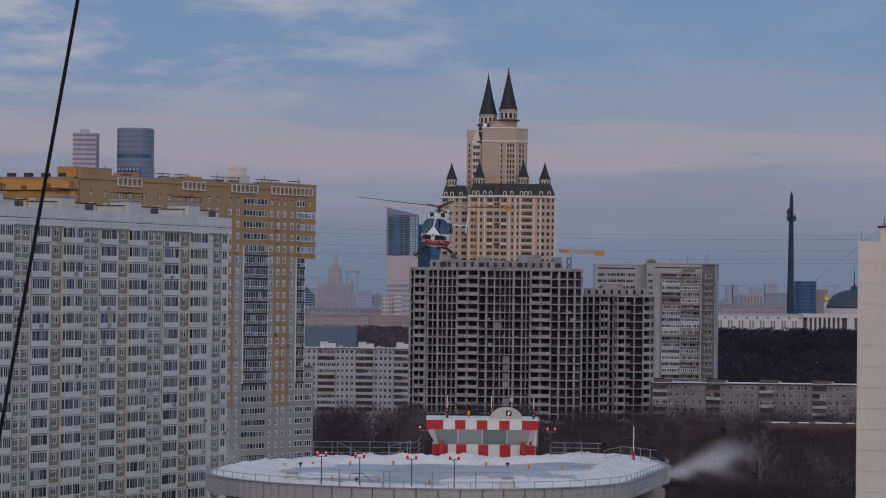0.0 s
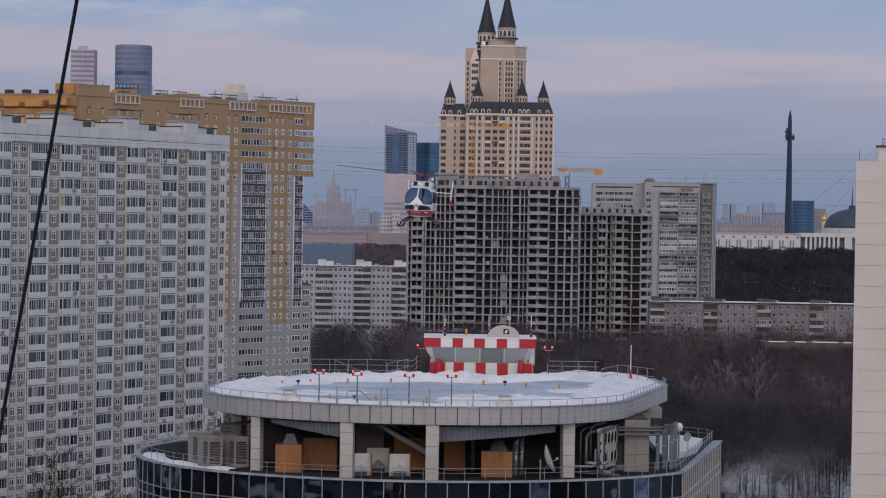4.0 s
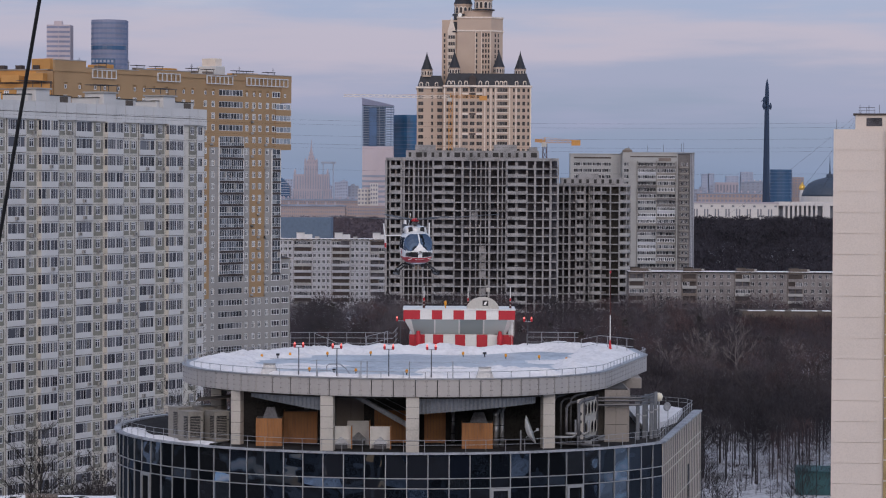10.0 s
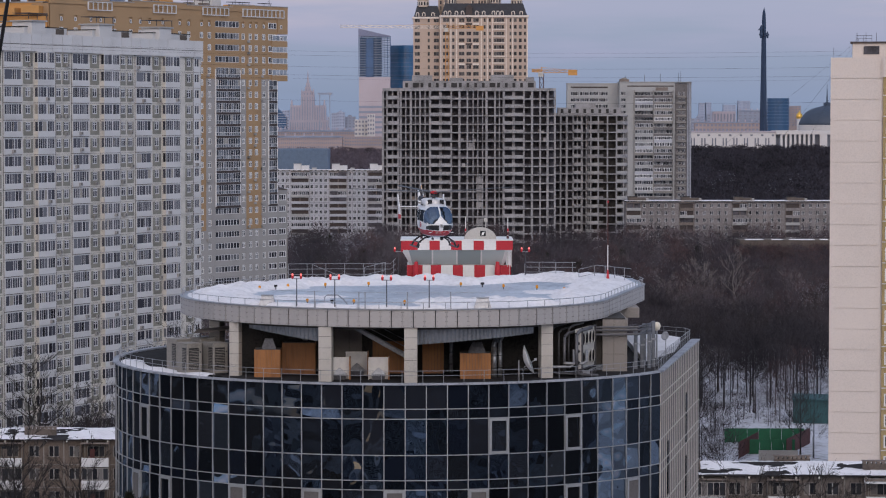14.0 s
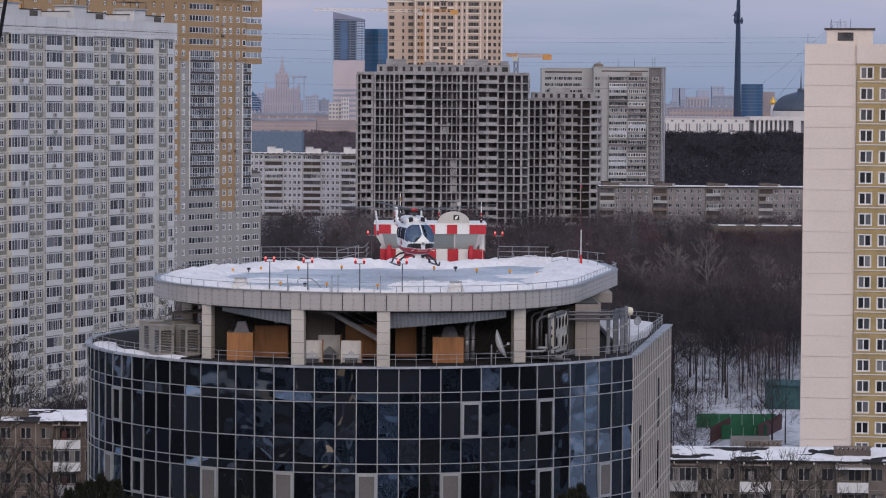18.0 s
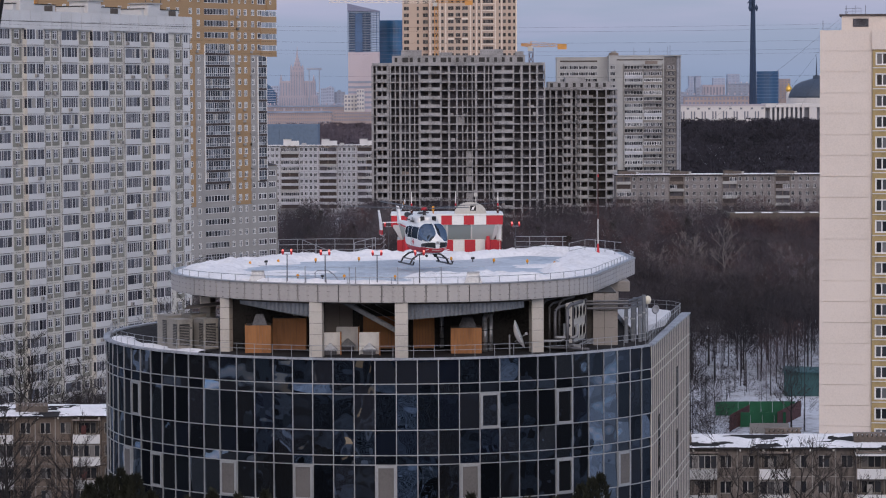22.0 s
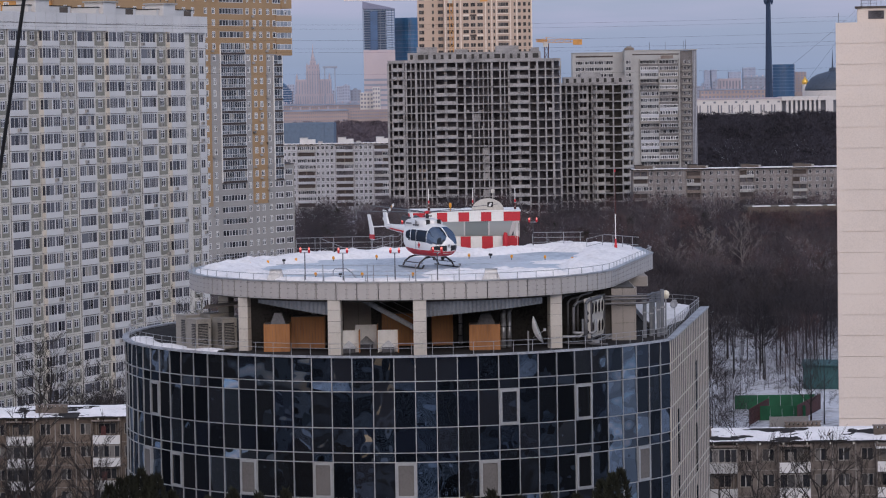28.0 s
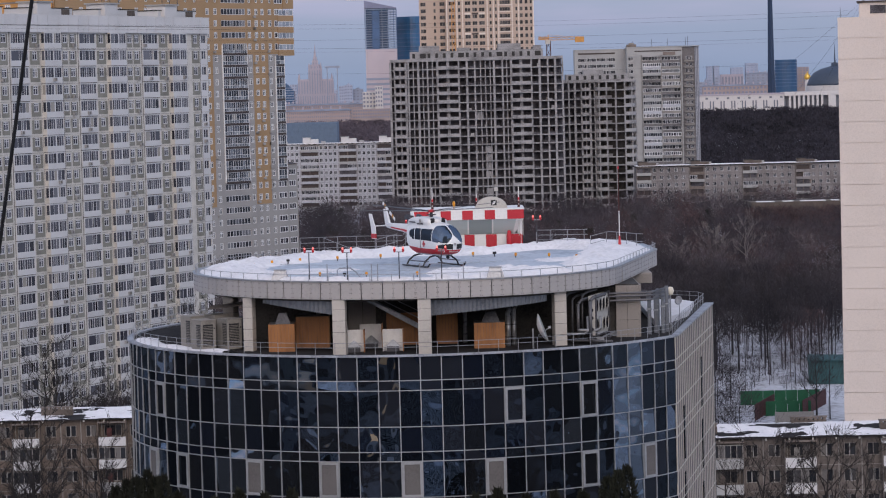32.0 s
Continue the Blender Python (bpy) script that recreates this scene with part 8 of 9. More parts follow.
# ---- far city ----
def tower_rows(name, x0, x1, y, z1, wall, label, nx, nz, z0w, wmat="farwin", depth=30, top=None, cat="building", fw=0.6, fh=0.5):
    """A distant building: body, with its windows in real relief, row by row."""
    t = thing(name, (0, 0, 0), label, cat)
    part("body", MB().box(x0, y, 0, x1, y + depth, z1), wall, t)
    cw, chh = (x1 - x0) / nx, (z1 - z0w) / nz
    mb = MB()
    for j in range(nz):
        for i in range(nx):
            xx = x0 + (i + 0.5) * cw
            mb.box(xx - cw * fw / 2, y - 0.3, z0w + (j + 0.5 - fh / 2) * chh, xx + cw * fw / 2, y + 0.02, z0w + (j + 0.5 + fh / 2) * chh)
    part("window_relief", mb, wmat, t)["kind"] = "stuff"
    if x1 - x0 > 40 and z1 < 60:
        part("roof", MB().loft([[(x0 - 0.5, y - 0.8, z1), (x1 + 0.5, y - 0.8, z1), (x1 + 0.5, y + depth, z1), (x0 - 0.5, y + depth, z1)], [(x0 + 2, y + depth * 0.4, z1 + 1.8), (x1 - 2, y + depth * 0.4, z1 + 1.8), (x1 - 2, y + depth * 0.6, z1 + 1.8), (x0 + 2, y + depth * 0.6, z1 + 1.8)]]), "roofblue", t, "blue-grey snowy hipped roof")
        for k in range(int((x1 - x0) / 9)):
            part("chimney", MB().box(x0 + 4 + k * 9, y + depth * 0.42, z1 + 1.5, x0 + 5.6 + k * 9, y + depth * 0.55, z1 + 4.6), "far1", t)
    if top:
        part("roof_house", MB().box(x0 + (x1 - x0) * 0.3, y + 4, z1, x0 + (x1 - x0) * 0.65, y + 14, z1 + top), wall, t)
    return t


# roof and city tower tones with distance haze mixed into the paint
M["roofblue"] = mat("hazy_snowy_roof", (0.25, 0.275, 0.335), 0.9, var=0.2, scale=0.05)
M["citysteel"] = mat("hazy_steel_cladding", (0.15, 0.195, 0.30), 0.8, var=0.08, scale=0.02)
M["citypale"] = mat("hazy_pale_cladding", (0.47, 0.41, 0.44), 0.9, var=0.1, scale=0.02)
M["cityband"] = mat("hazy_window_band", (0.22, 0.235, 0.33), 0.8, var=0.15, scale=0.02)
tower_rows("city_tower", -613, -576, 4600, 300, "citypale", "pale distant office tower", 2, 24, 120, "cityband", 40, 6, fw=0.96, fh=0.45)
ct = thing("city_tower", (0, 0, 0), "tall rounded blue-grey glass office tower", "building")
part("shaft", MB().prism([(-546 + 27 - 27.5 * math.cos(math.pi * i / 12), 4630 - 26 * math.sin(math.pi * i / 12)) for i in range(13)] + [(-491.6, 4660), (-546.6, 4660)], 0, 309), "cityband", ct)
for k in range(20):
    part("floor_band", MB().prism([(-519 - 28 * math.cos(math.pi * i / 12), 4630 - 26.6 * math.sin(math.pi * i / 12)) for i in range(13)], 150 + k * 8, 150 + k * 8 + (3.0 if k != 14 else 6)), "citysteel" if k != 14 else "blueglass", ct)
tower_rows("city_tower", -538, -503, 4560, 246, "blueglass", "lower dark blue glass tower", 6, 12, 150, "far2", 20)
# tower under construction, with a sloping top
M["darkblue"] = mat("dark_blue_glass_wall", (0.05, 0.105, 0.21), 0.4, var=0.25, scale=0.05)
gt = thing("glass_tower", (0, 0, 0), "blue glass tower under construction with a sloping top", "building")
part("base", MB().box(-77.5, 3000, 0, -45.6, 3030, 93), "citypale", gt)
for k in range(9):
    part("base_band", MB().box(-77.7, 2999.5, 20 + k * 5.2, -45.6, 3000, 22.2 + k * 5.2), "far2", gt)
part("core", MB().box(-76.5, 3005, 93, -55, 3026, 134), "darkblue", gt)
# pale blue slab tone; the haze is in the colour
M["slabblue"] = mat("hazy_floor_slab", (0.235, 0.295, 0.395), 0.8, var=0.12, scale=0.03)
for k in range(17):
    part("floor_slab", MB().box(-78, 3000, 93 + k * 2.5, -45.5, 3030, 93.75 + k * 2.5), "slabblue", gt)
for k in range(12):
    part("post", MB().box(-78 + k * 2.93, 3000.4, 93, -77.3 + k * 2.93, 3001.4, 134.5), "darkblue" if k % 3 else "slabblue", gt)
part("facade_strip", MB().box(-70.5, 2999.6, 93, -62.5, 3000, 132), "darkblue", gt, "strip of finished dark glazing")
part("crown", MB().loft([[(-78, 3000, 135), (-45.5, 3000, 134), (-45.5, 3030, 134), (-78, 3030, 135)], [(-78, 3000, 142.5), (-45.5, 3000, 135), (-45.5, 3030, 135), (-78, 3030, 142.5)]]), "cityband", gt)
M["deepblue"] = mat("deep_blue_glass_wall", (0.035, 0.115, 0.235), 0.3, var=0.2, scale=0.05)
bt = thing("glass_tower", (0, 0, 0), "dark blue rounded glass tower", "building")
part("shaft", MB().prism([(-46.3 + 34 * i / 12, 3040 - 14 * math.sin(math.pi * i / 12)) for i in range(13)] + [(-12.3, 3060), (-46.3, 3060)], 0, 126), "deepblue", bt)
for k in range(14):
    part("floor_band", MB().prism([(-46.5 + 34.4 * i / 12, 3039.5 - 14 * math.sin(math.pi * i / 12)) for i in range(13)], 60 + k * 4.4, 60.35 + k * 4.4), "citysteel", bt)
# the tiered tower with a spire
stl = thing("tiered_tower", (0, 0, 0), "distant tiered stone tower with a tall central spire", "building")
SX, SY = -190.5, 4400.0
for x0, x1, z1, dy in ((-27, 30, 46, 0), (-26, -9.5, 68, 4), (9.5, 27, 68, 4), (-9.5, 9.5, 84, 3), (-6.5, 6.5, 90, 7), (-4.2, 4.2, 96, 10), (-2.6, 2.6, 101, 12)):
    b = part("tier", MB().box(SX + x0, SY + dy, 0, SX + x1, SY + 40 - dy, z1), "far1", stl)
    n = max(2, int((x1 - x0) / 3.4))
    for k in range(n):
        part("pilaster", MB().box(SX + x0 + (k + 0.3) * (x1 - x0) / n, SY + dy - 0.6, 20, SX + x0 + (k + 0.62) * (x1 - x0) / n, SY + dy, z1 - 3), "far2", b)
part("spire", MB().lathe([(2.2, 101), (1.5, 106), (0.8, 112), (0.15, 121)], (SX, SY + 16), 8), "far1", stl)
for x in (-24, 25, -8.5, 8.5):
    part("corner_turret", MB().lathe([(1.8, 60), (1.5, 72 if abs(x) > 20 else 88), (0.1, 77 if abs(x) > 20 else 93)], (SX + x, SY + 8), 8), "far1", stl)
bw_ = thing("distant_building", (0, 0, 0), "distant blue glass hall with a curved roof", "building")
part("hall", MB().prism([(-234, 4300), (-217, 4300), (-217, 4330), (-234, 4330)], 0, 50).loft([[(-234, 4300, 50), (-217, 4300, 50), (-217, 4330, 50), (-234, 4330, 50)], [(-234, 4300, 66), (-226, 4300, 60), (-226, 4330, 60), (-234, 4330, 66)]]), "blueglass", bw_)
for k in range(8):
    part("floor_band", MB().box(-234.2, 4299.5, 30 + k * 3.6, -217, 4300, 30.7 + k * 3.6), "haze", bw_)
ga = thing("crane_frame", (0, 0, 0), "distant gantry-like construction crane", "crane")
part("frame", MB().box(-172, 4380, 0, -170.6, 4382, 84).box(-157, 4380, 0, -155.6, 4382, 84).box(-174.5, 4379, 84, -152.5, 4383, 87), "far2", ga)
M["steelblue"] = mat("steel_blue_sheet", (0.105, 0.15, 0.215), 0.7, var=0.08)
# rows of distant houses, in belts one behind the other
rng = random.Random(21)


def belt(y, xa, xb, zlo, zhi, wlo, whi, mats, n, label):
    x = xa
    for k in range(n):
        w = rng.uniform(wlo, whi)
        z = rng.uniform(zlo, zhi)
        if x > xb:
            break
        tower_rows("distant_building", x, x + w, y + rng.uniform(-60, 60), z, rng.choice(mats), label, max(3, int(w / 7)), max(2, int((z - 14) / 4.5)), 14, "farwin", 18, rng.choice((None, 2.5)), fw=0.5, fh=0.45)
        x += w + rng.uniform(-2, wlo * 0.4)


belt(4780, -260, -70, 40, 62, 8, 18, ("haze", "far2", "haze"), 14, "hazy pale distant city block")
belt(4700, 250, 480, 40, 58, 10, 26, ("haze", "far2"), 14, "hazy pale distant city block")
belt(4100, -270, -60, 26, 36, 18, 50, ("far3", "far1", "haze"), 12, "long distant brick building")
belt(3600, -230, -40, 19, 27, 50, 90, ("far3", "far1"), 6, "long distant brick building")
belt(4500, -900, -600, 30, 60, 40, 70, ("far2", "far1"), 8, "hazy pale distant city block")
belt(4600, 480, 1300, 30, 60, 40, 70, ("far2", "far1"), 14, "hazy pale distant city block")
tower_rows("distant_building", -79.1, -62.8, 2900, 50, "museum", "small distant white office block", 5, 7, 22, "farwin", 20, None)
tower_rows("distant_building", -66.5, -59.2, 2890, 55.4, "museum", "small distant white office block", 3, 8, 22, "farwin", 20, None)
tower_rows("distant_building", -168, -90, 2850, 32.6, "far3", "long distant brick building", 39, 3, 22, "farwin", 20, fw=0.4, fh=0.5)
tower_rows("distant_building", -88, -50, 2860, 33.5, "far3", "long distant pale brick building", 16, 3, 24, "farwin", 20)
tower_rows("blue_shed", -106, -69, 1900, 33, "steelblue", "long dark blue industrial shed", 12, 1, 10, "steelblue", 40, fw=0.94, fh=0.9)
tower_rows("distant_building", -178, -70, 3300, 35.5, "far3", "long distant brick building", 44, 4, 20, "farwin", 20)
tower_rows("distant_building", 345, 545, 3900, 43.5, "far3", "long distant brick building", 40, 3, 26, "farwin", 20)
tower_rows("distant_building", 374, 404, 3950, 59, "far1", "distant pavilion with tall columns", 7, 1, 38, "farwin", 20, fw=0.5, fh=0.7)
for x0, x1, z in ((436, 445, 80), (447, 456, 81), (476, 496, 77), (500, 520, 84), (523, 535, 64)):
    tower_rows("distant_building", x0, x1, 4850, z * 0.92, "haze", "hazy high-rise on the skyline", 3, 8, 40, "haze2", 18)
# museum: long pale wall with slit windows, colonnade, dome
mu = thing("museum", (0, 0, 0), "long pale marble museum with slit windows and a green dome", "building")
part("wing", MB().box(225, 3200, 0, 371, 3240, 35.6), "museum", mu)
part("wing_cornice", MB().box(224, 3199, 35.6, 372, 3241, 37.0), "far1", mu)
slit = MB().box(0, -0.4, 0, 1.4, 0.1, 8.5).mesh("slit_window", "slitdark")
slot = MB().box(0, -0.4, 0, 2.6, 0.1, 2.0).mesh("slot_window", "slitdark")
for k in range(13):
    x = 232 + k * 11.6
    part("slit_window", slit, None, mu, at=(x, 3200, 21)); part("slit_window", slit, None, mu, at=(x + 3.2, 3200, 21)); part("slot_window", slot, None, mu, at=(x + 7, 3200, 31.5))
part("colonnade", MB().box(372, 3205, 0, 470, 3240, 33.5), "slitdark", mu)
part("entablature", MB().box(371, 3198, 33.5, 470, 3240, 37.6), "museum", mu)
for k in range(8):
    part("column", MB().box(376 + k * 5.0, 3199, 0, 378.4 + k * 5.0, 3201, 33.5), "museum", mu)
for x in (419, 444):
    part("bay", MB().box(x, 3198.5, 0, x + 8, 3201, 33.5), "museum", mu)
part("drum", MB().lathe([(32.5, 0), (32.5, 43.5)], (440, 3300), 40), "museum", mu)
part("dome", MB().lathe([(31.5, 43.5), (31, 46), (28.5, 52), (24, 57.5), (17, 61.5), (8, 64), (4, 65), (4, 68), (1, 69), (0.6, 78), (0.1, 90)], (440, 3300), 40), "dome", mu, soft=True)
# obelisk
obl = thing("obelisk", (0, 0, 0), "tall dark bayonet-shaped obelisk with a winged figure near the top", "monument")
part("shaft", MB().lathe([(5.8, 0), (4.9, 40), (4.0, 90), (3.1, 140), (2.6, 165), (2.0, 172), (0.2, 178.5)], (380.0, 3400), 3, a0=radians(-90)), "obelisk", obl)
part("figure", MB().lathe([(0.9, 143), (2.4, 147), (1.6, 151), (2.2, 154), (0.4, 158)], (376.3, 3397), 7).lathe([(0.8, 143), (1.8, 147), (0.3, 151)], (383.6, 3397), 6).tube((376, 3397, 155), (372.5, 3397, 152), 0.7, 0.3, 5), "obelisk", obl)
cy = thing("round_tower", (0, 0, 0), "round blue glass office tower in the distance", "building")
part("shaft", MB().lathe([(14, 0), (14, 75.5)], (433.5, 3715), 28), "blueglass", cy)
for k in range(8):
    part("floor_band", MB().lathe([(14.25, 42 + k * 4.2), (14.25, 42.6 + k * 4.2)], (433.5, 3715), 28), "darkblue", cy)
tower_rows("distant_building", 452, 468, 3760, 66, "far3", "stepped brick high-rise beside a gilt dome", 4, 8, 40, "farwin", 18)
gd = thing("gilt_dome", (0, 0, 0), "small gilt church dome", "church")
part("drum", MB().lathe([(3.2, 0), (3.2, 51)], (446.2, 3600), 14), "museum", gd)
part("dome", MB().lathe([(3.2, 50), (4.2, 52), (3.6, 55), (1.2, 57.5), (0.2, 60)], (446.2, 3600), 14), "gold", gd, soft=True)

# low house among the trees, with snow on its roof
lh = thing("low_house", (0, 0, 0), "low brown house with a snowy flat roof among trees", "building")
part("wall", MB().box(104, 1000, 0, 158, 1012, 13.0), "brown", lh)
for x0, x1 in ((106, 112), (115, 118.5), (121, 129.5), (131.5, 134), (138, 141), (146, 157)):
    part("roof_snow", MB().bev(x0, 999.7, 13.0, x1, 1004.0, 13.2, 0.08), "snow", lh)

# ---- overhead wires ----
def wire(p0, p1, sag, r, label, name="power_line"):
    mb = MB()
    pts = [tuple(Vector(p0).lerp(Vector(p1), k / 16) - Vector((0, 0, sag * 4 * (k / 16) * (1 - k / 16)))) for k in range(17)]
    mb.path(pts, r, 5)
    return tagged(part(name, mb, "cable"), label, "cable", "overhead wires")


for z, r in ((64.6, 0.018), (64.0, 0.018), (62.4, 0.02), (61.2, 0.02), (60.7, 0.014), (57.6, 0.018)):
    wire((-75, 430, z + 2.2), (56, 405, z), 1.0, r * 0.5, "thin black overhead wire strung between the blocks")
for x1, z1 in ((38, 50), (44, 47), (47, 42)):
    wire((57, 396, 66), (x1 + 2, 430, z1), 0.6, 0.012, "thin black stay wire on the tower block")
mb = MB().path([(0.0, -6.5, 62.4), (-0.12, 7.6, 62.5), (-0.13, 8.0, 62.4), (-1.06, 8.0, 56.79), (-1.262, 8.0, 55.57), (-3.4, 8.0, 42.0), (-10.4, 8.0, 0.0)], 0.0052, 8)
cable = tagged(part("drop_cable", mb, "cable"), "black drop cable hanging close to the balcony", "cable")


# ---- trees ----
def twig_cloud(rng_, n, h, r, z0, width, lean=0.75):
    """Fan of thin upward twigs: arrays of points and triangles."""
    a = rng_.uniform(0, 2 * np.pi, n)
    rr = r * np.sqrt(rng_.uniform(0, 1, n)) * 0.75
    zz = z0 + (h - z0) * rng_.uniform(0.0, 0.85, n) ** 0.8
    env = np.sin(np.pi * np.clip((zz - z0) / (h - z0) * 0.8 + 0.18, 0, 1))
    p = np.stack([rr * env * np.cos(a), rr * env * np.sin(a), zz], 1)
    le = (0.05 + 0.10 * rng_.uniform(0, 1, n)) * h
    d = np.stack([np.cos(a) * lean * rng_.uniform(0.2, 1.2, n), np.sin(a) * lean * rng_.uniform(0.2, 1.2, n), rng_.uniform(0.1, 1.1, n)], 1)
    d /= np.linalg.norm(d, axis=1)[:, None]
    b = rng_.uniform(-1, 1, (n, 3)); b = np.cross(b, d); b /= np.linalg.norm(b, axis=1)[:, None] + 1e-6
    w = width * rng_.uniform(0.5, 1.4, n)[:, None]
    return p - b * w, p + b * w, p + d * le[:, None]


def woods(name, pts, hs, mats, n, width, label, seed, spread=0.34, z0f=0.16):
    rng_ = np.random.default_rng(seed)
    V, Fc, MI, c = [], [], [], 0
    for (x, y), h in zip(pts, hs):
        A, B, C = twig_cloud(rng_, n, h, h * spread, h * z0f, width)
        P = np.empty((3 * n + 8, 3))
        P[0:3 * n:3], P[1:3 * n:3], P[2:3 * n:3] = A, B, C
        tw = 0.005 * h + 0.015
        P[3 * n:] = [(-tw, -tw, 0), (tw, -tw, 0), (tw, tw, 0), (-tw, tw, 0), (-tw * .3, -tw * .3, h * .75), (tw * .3, -tw * .3, h * .75), (tw * .3, tw * .3, h * .75), (-tw * .3, tw * .3, h * .75)]
        P += (x, y, rise(y))
        V.append(P)
        k = np.arange(n)[:, None] * 3 + np.arange(3)[None] + c
        Fc.append((k, c + 3 * n))
        clump = 0.5 + 0.75 * noise.noise(Vector((x / 26, y / 60, 2.0))) + rng_.uniform(-0.26, 0.26)
        MI.append(int(min(0.999, max(0.0, clump)) * len(mats)))
        c += len(P)
    verts = np.concatenate(V)
    faces, mi = [], []
    for (k, t0), m in zip(Fc, MI):
        tm = m if rng_.uniform() < 0.6 else 0
        faces += k.tolist(); mi += [m] * len(k)
        for q in ((0, 1, 5, 4), (1, 2, 6, 5), (2, 3, 7, 6), (3, 0, 4, 7)):
            faces.append([t0 + i for i in q]); mi.append(tm)
    me = bpy.data.meshes.new(name)
    me.from_pydata(verts.tolist(), [], faces)
    for m in mats:
        me.materials.append(M[m])
    me.polygons.foreach_set("material_index", mi)
    return tagged(new(name, me), label, "trees", kind="stuff")


def scatter(rng_, n, ya, yb, ua, ub, keep):
    out = []
    while len(out) < n:
        y = math.sqrt(rng_.uniform(ya * ya, yb * yb)); u = rng_.uniform(ua, ub)
        if keep(u * y, y):
            out.append((u * y, y))
    return out


r1 = random.Random(31)


def clear(x, y):
    """No tree inside the buildings or on the yard."""
    if y < 560 and x < -30 or (385 < y < 470 and 45 < x < 90):
        return False
    if 470 < y < 640 and 38 < x < 90:
        return r1.random() < 0.10
    if 690 < y < 800 and x < -34 or 935 < y < 1015 and 96 < x < 168:
        return False
    return True


near = scatter(r1, 1000, 420, 760, -0.13, 0.17, clear)
woods("bare_woods", near, [r1.uniform(11, 19) for _ in near], ("twigdark", "twigdark", "twig", "twigplum", "twigred", "twigpale"), 640, 0.024, "dense bare brown winter trees on snowy ground", 1, 0.30)
mid = scatter(r1, 1900, 760, 1120, -0.13, 0.20, clear)
woods("bare_woods", mid, [r1.uniform(10, 17) for _ in mid], ("twigdark", "twig", "twigplum", "twig", "twigred", "twigpale"), 360, 0.042, "dense bare brown winter trees before the blocks", 2, 0.34)
lowt = [(96 + 72 * r1.random(), 958 + 39 * r1.random()) for _ in range(320)]
woods("bare_woods", lowt, [r1.uniform(12.0, 14.0) for _ in lowt], ("twig", "twigred", "twigdark"), 170, 0.055, "bare trees before the low house", 12, 0.4, 0.05)
und = scatter(r1, 2600, 600, 1120, -0.13, 0.20, lambda x, y: clear(x, y) and (y > 660 or x < 30))
woods("undergrowth", und, [r1.uniform(3, 6.5) for _ in und], ("twig", "twigred"), 60, 0.06, "low brown scrub under the bare trees", 9, 0.6, 0.0)
far = scatter(r1, 1500, 1350, 2600, 0.05, 0.16, lambda x, y: not (x < 125 and y < 1340))
woods("dark_woods", far, [r1.uniform(12, 18.5) for _ in far], ("wood_far",), 210, 0.30, "dark dense winter wood on the far slope", 3, 0.4, 0.05)
woods("undergrowth", far, [r1.uniform(5, 9) for _ in far], ("wood_far",), 110, 0.34, "dark scrub under the far wood", 23, 0.7, 0.0)
far2_ = scatter(r1, 1000, 2050, 3100, 0.04, 0.16, lambda x, y: True)
hz = scatter(r1, 700, 2050, 3100, -0.075, 0.04, lambda x, y: True)
ridge = scatter(r1, 420, 2250, 2750, -0.052, -0.012, lambda x, y: r1.random() < (x / y + 0.056) / 0.03)
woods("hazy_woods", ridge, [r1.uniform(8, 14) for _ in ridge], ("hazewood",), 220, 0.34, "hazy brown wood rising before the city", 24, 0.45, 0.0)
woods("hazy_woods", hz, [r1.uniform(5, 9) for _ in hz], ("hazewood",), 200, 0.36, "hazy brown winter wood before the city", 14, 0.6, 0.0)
woods("dark_woods", far2_, [r1.uniform(8, 11.5) for _ in far2_], ("woodtop", "wood_far", "woodtop"), 190, 0.28, "brownish, haze-paled dense winter wood before the city", 4, 0.45, 0.05)
yard = [(x, y) for x, y in scatter(r1, 230, 545, 680, 0.055, 0.16, lambda x, y: not (62 < x < 82 and y < 552))]
woods("yard_trees", yard, [r1.uniform(12, 17) for _ in yard], ("twigdark", "twig", "twigdark"), 480, 0.032, "bare dark trees with clear trunks in the snowy yard", 6, 0.3, 0.36)
fr_ = scatter(r1, 26, 500, 545, 0.07, 0.12, lambda x, y: True)
woods("yard_shrubs", fr_, [r1.uniform(4, 9) for _ in fr_], ("twig",), 160, 0.03, "bare dark shrubs beside the fences", 16, 0.4, 0.1)
lft = scatter(r1, 90, 452, 475, -0.135, -0.10, lambda x, y: True) + scatter(r1, 70, 395, 440, -0.16, -0.095, lambda x, y: True)
woods("bare_woods", lft, [r1.uniform(5, 10) for _ in lft], ("twigdark", "twig"), 260, 0.026, "bare shrubs and trees before the white block", 5, 0.32)


evg = scatter(r1, 60, 640, 1060, -0.06, 0.18, clear)
woods("dark_conifers", evg, [r1.uniform(9, 16) for _ in evg], ("conifer",), 420, 0.10, "slim dark conifers scattered through the bare wood", 21, 0.13, 0.02)


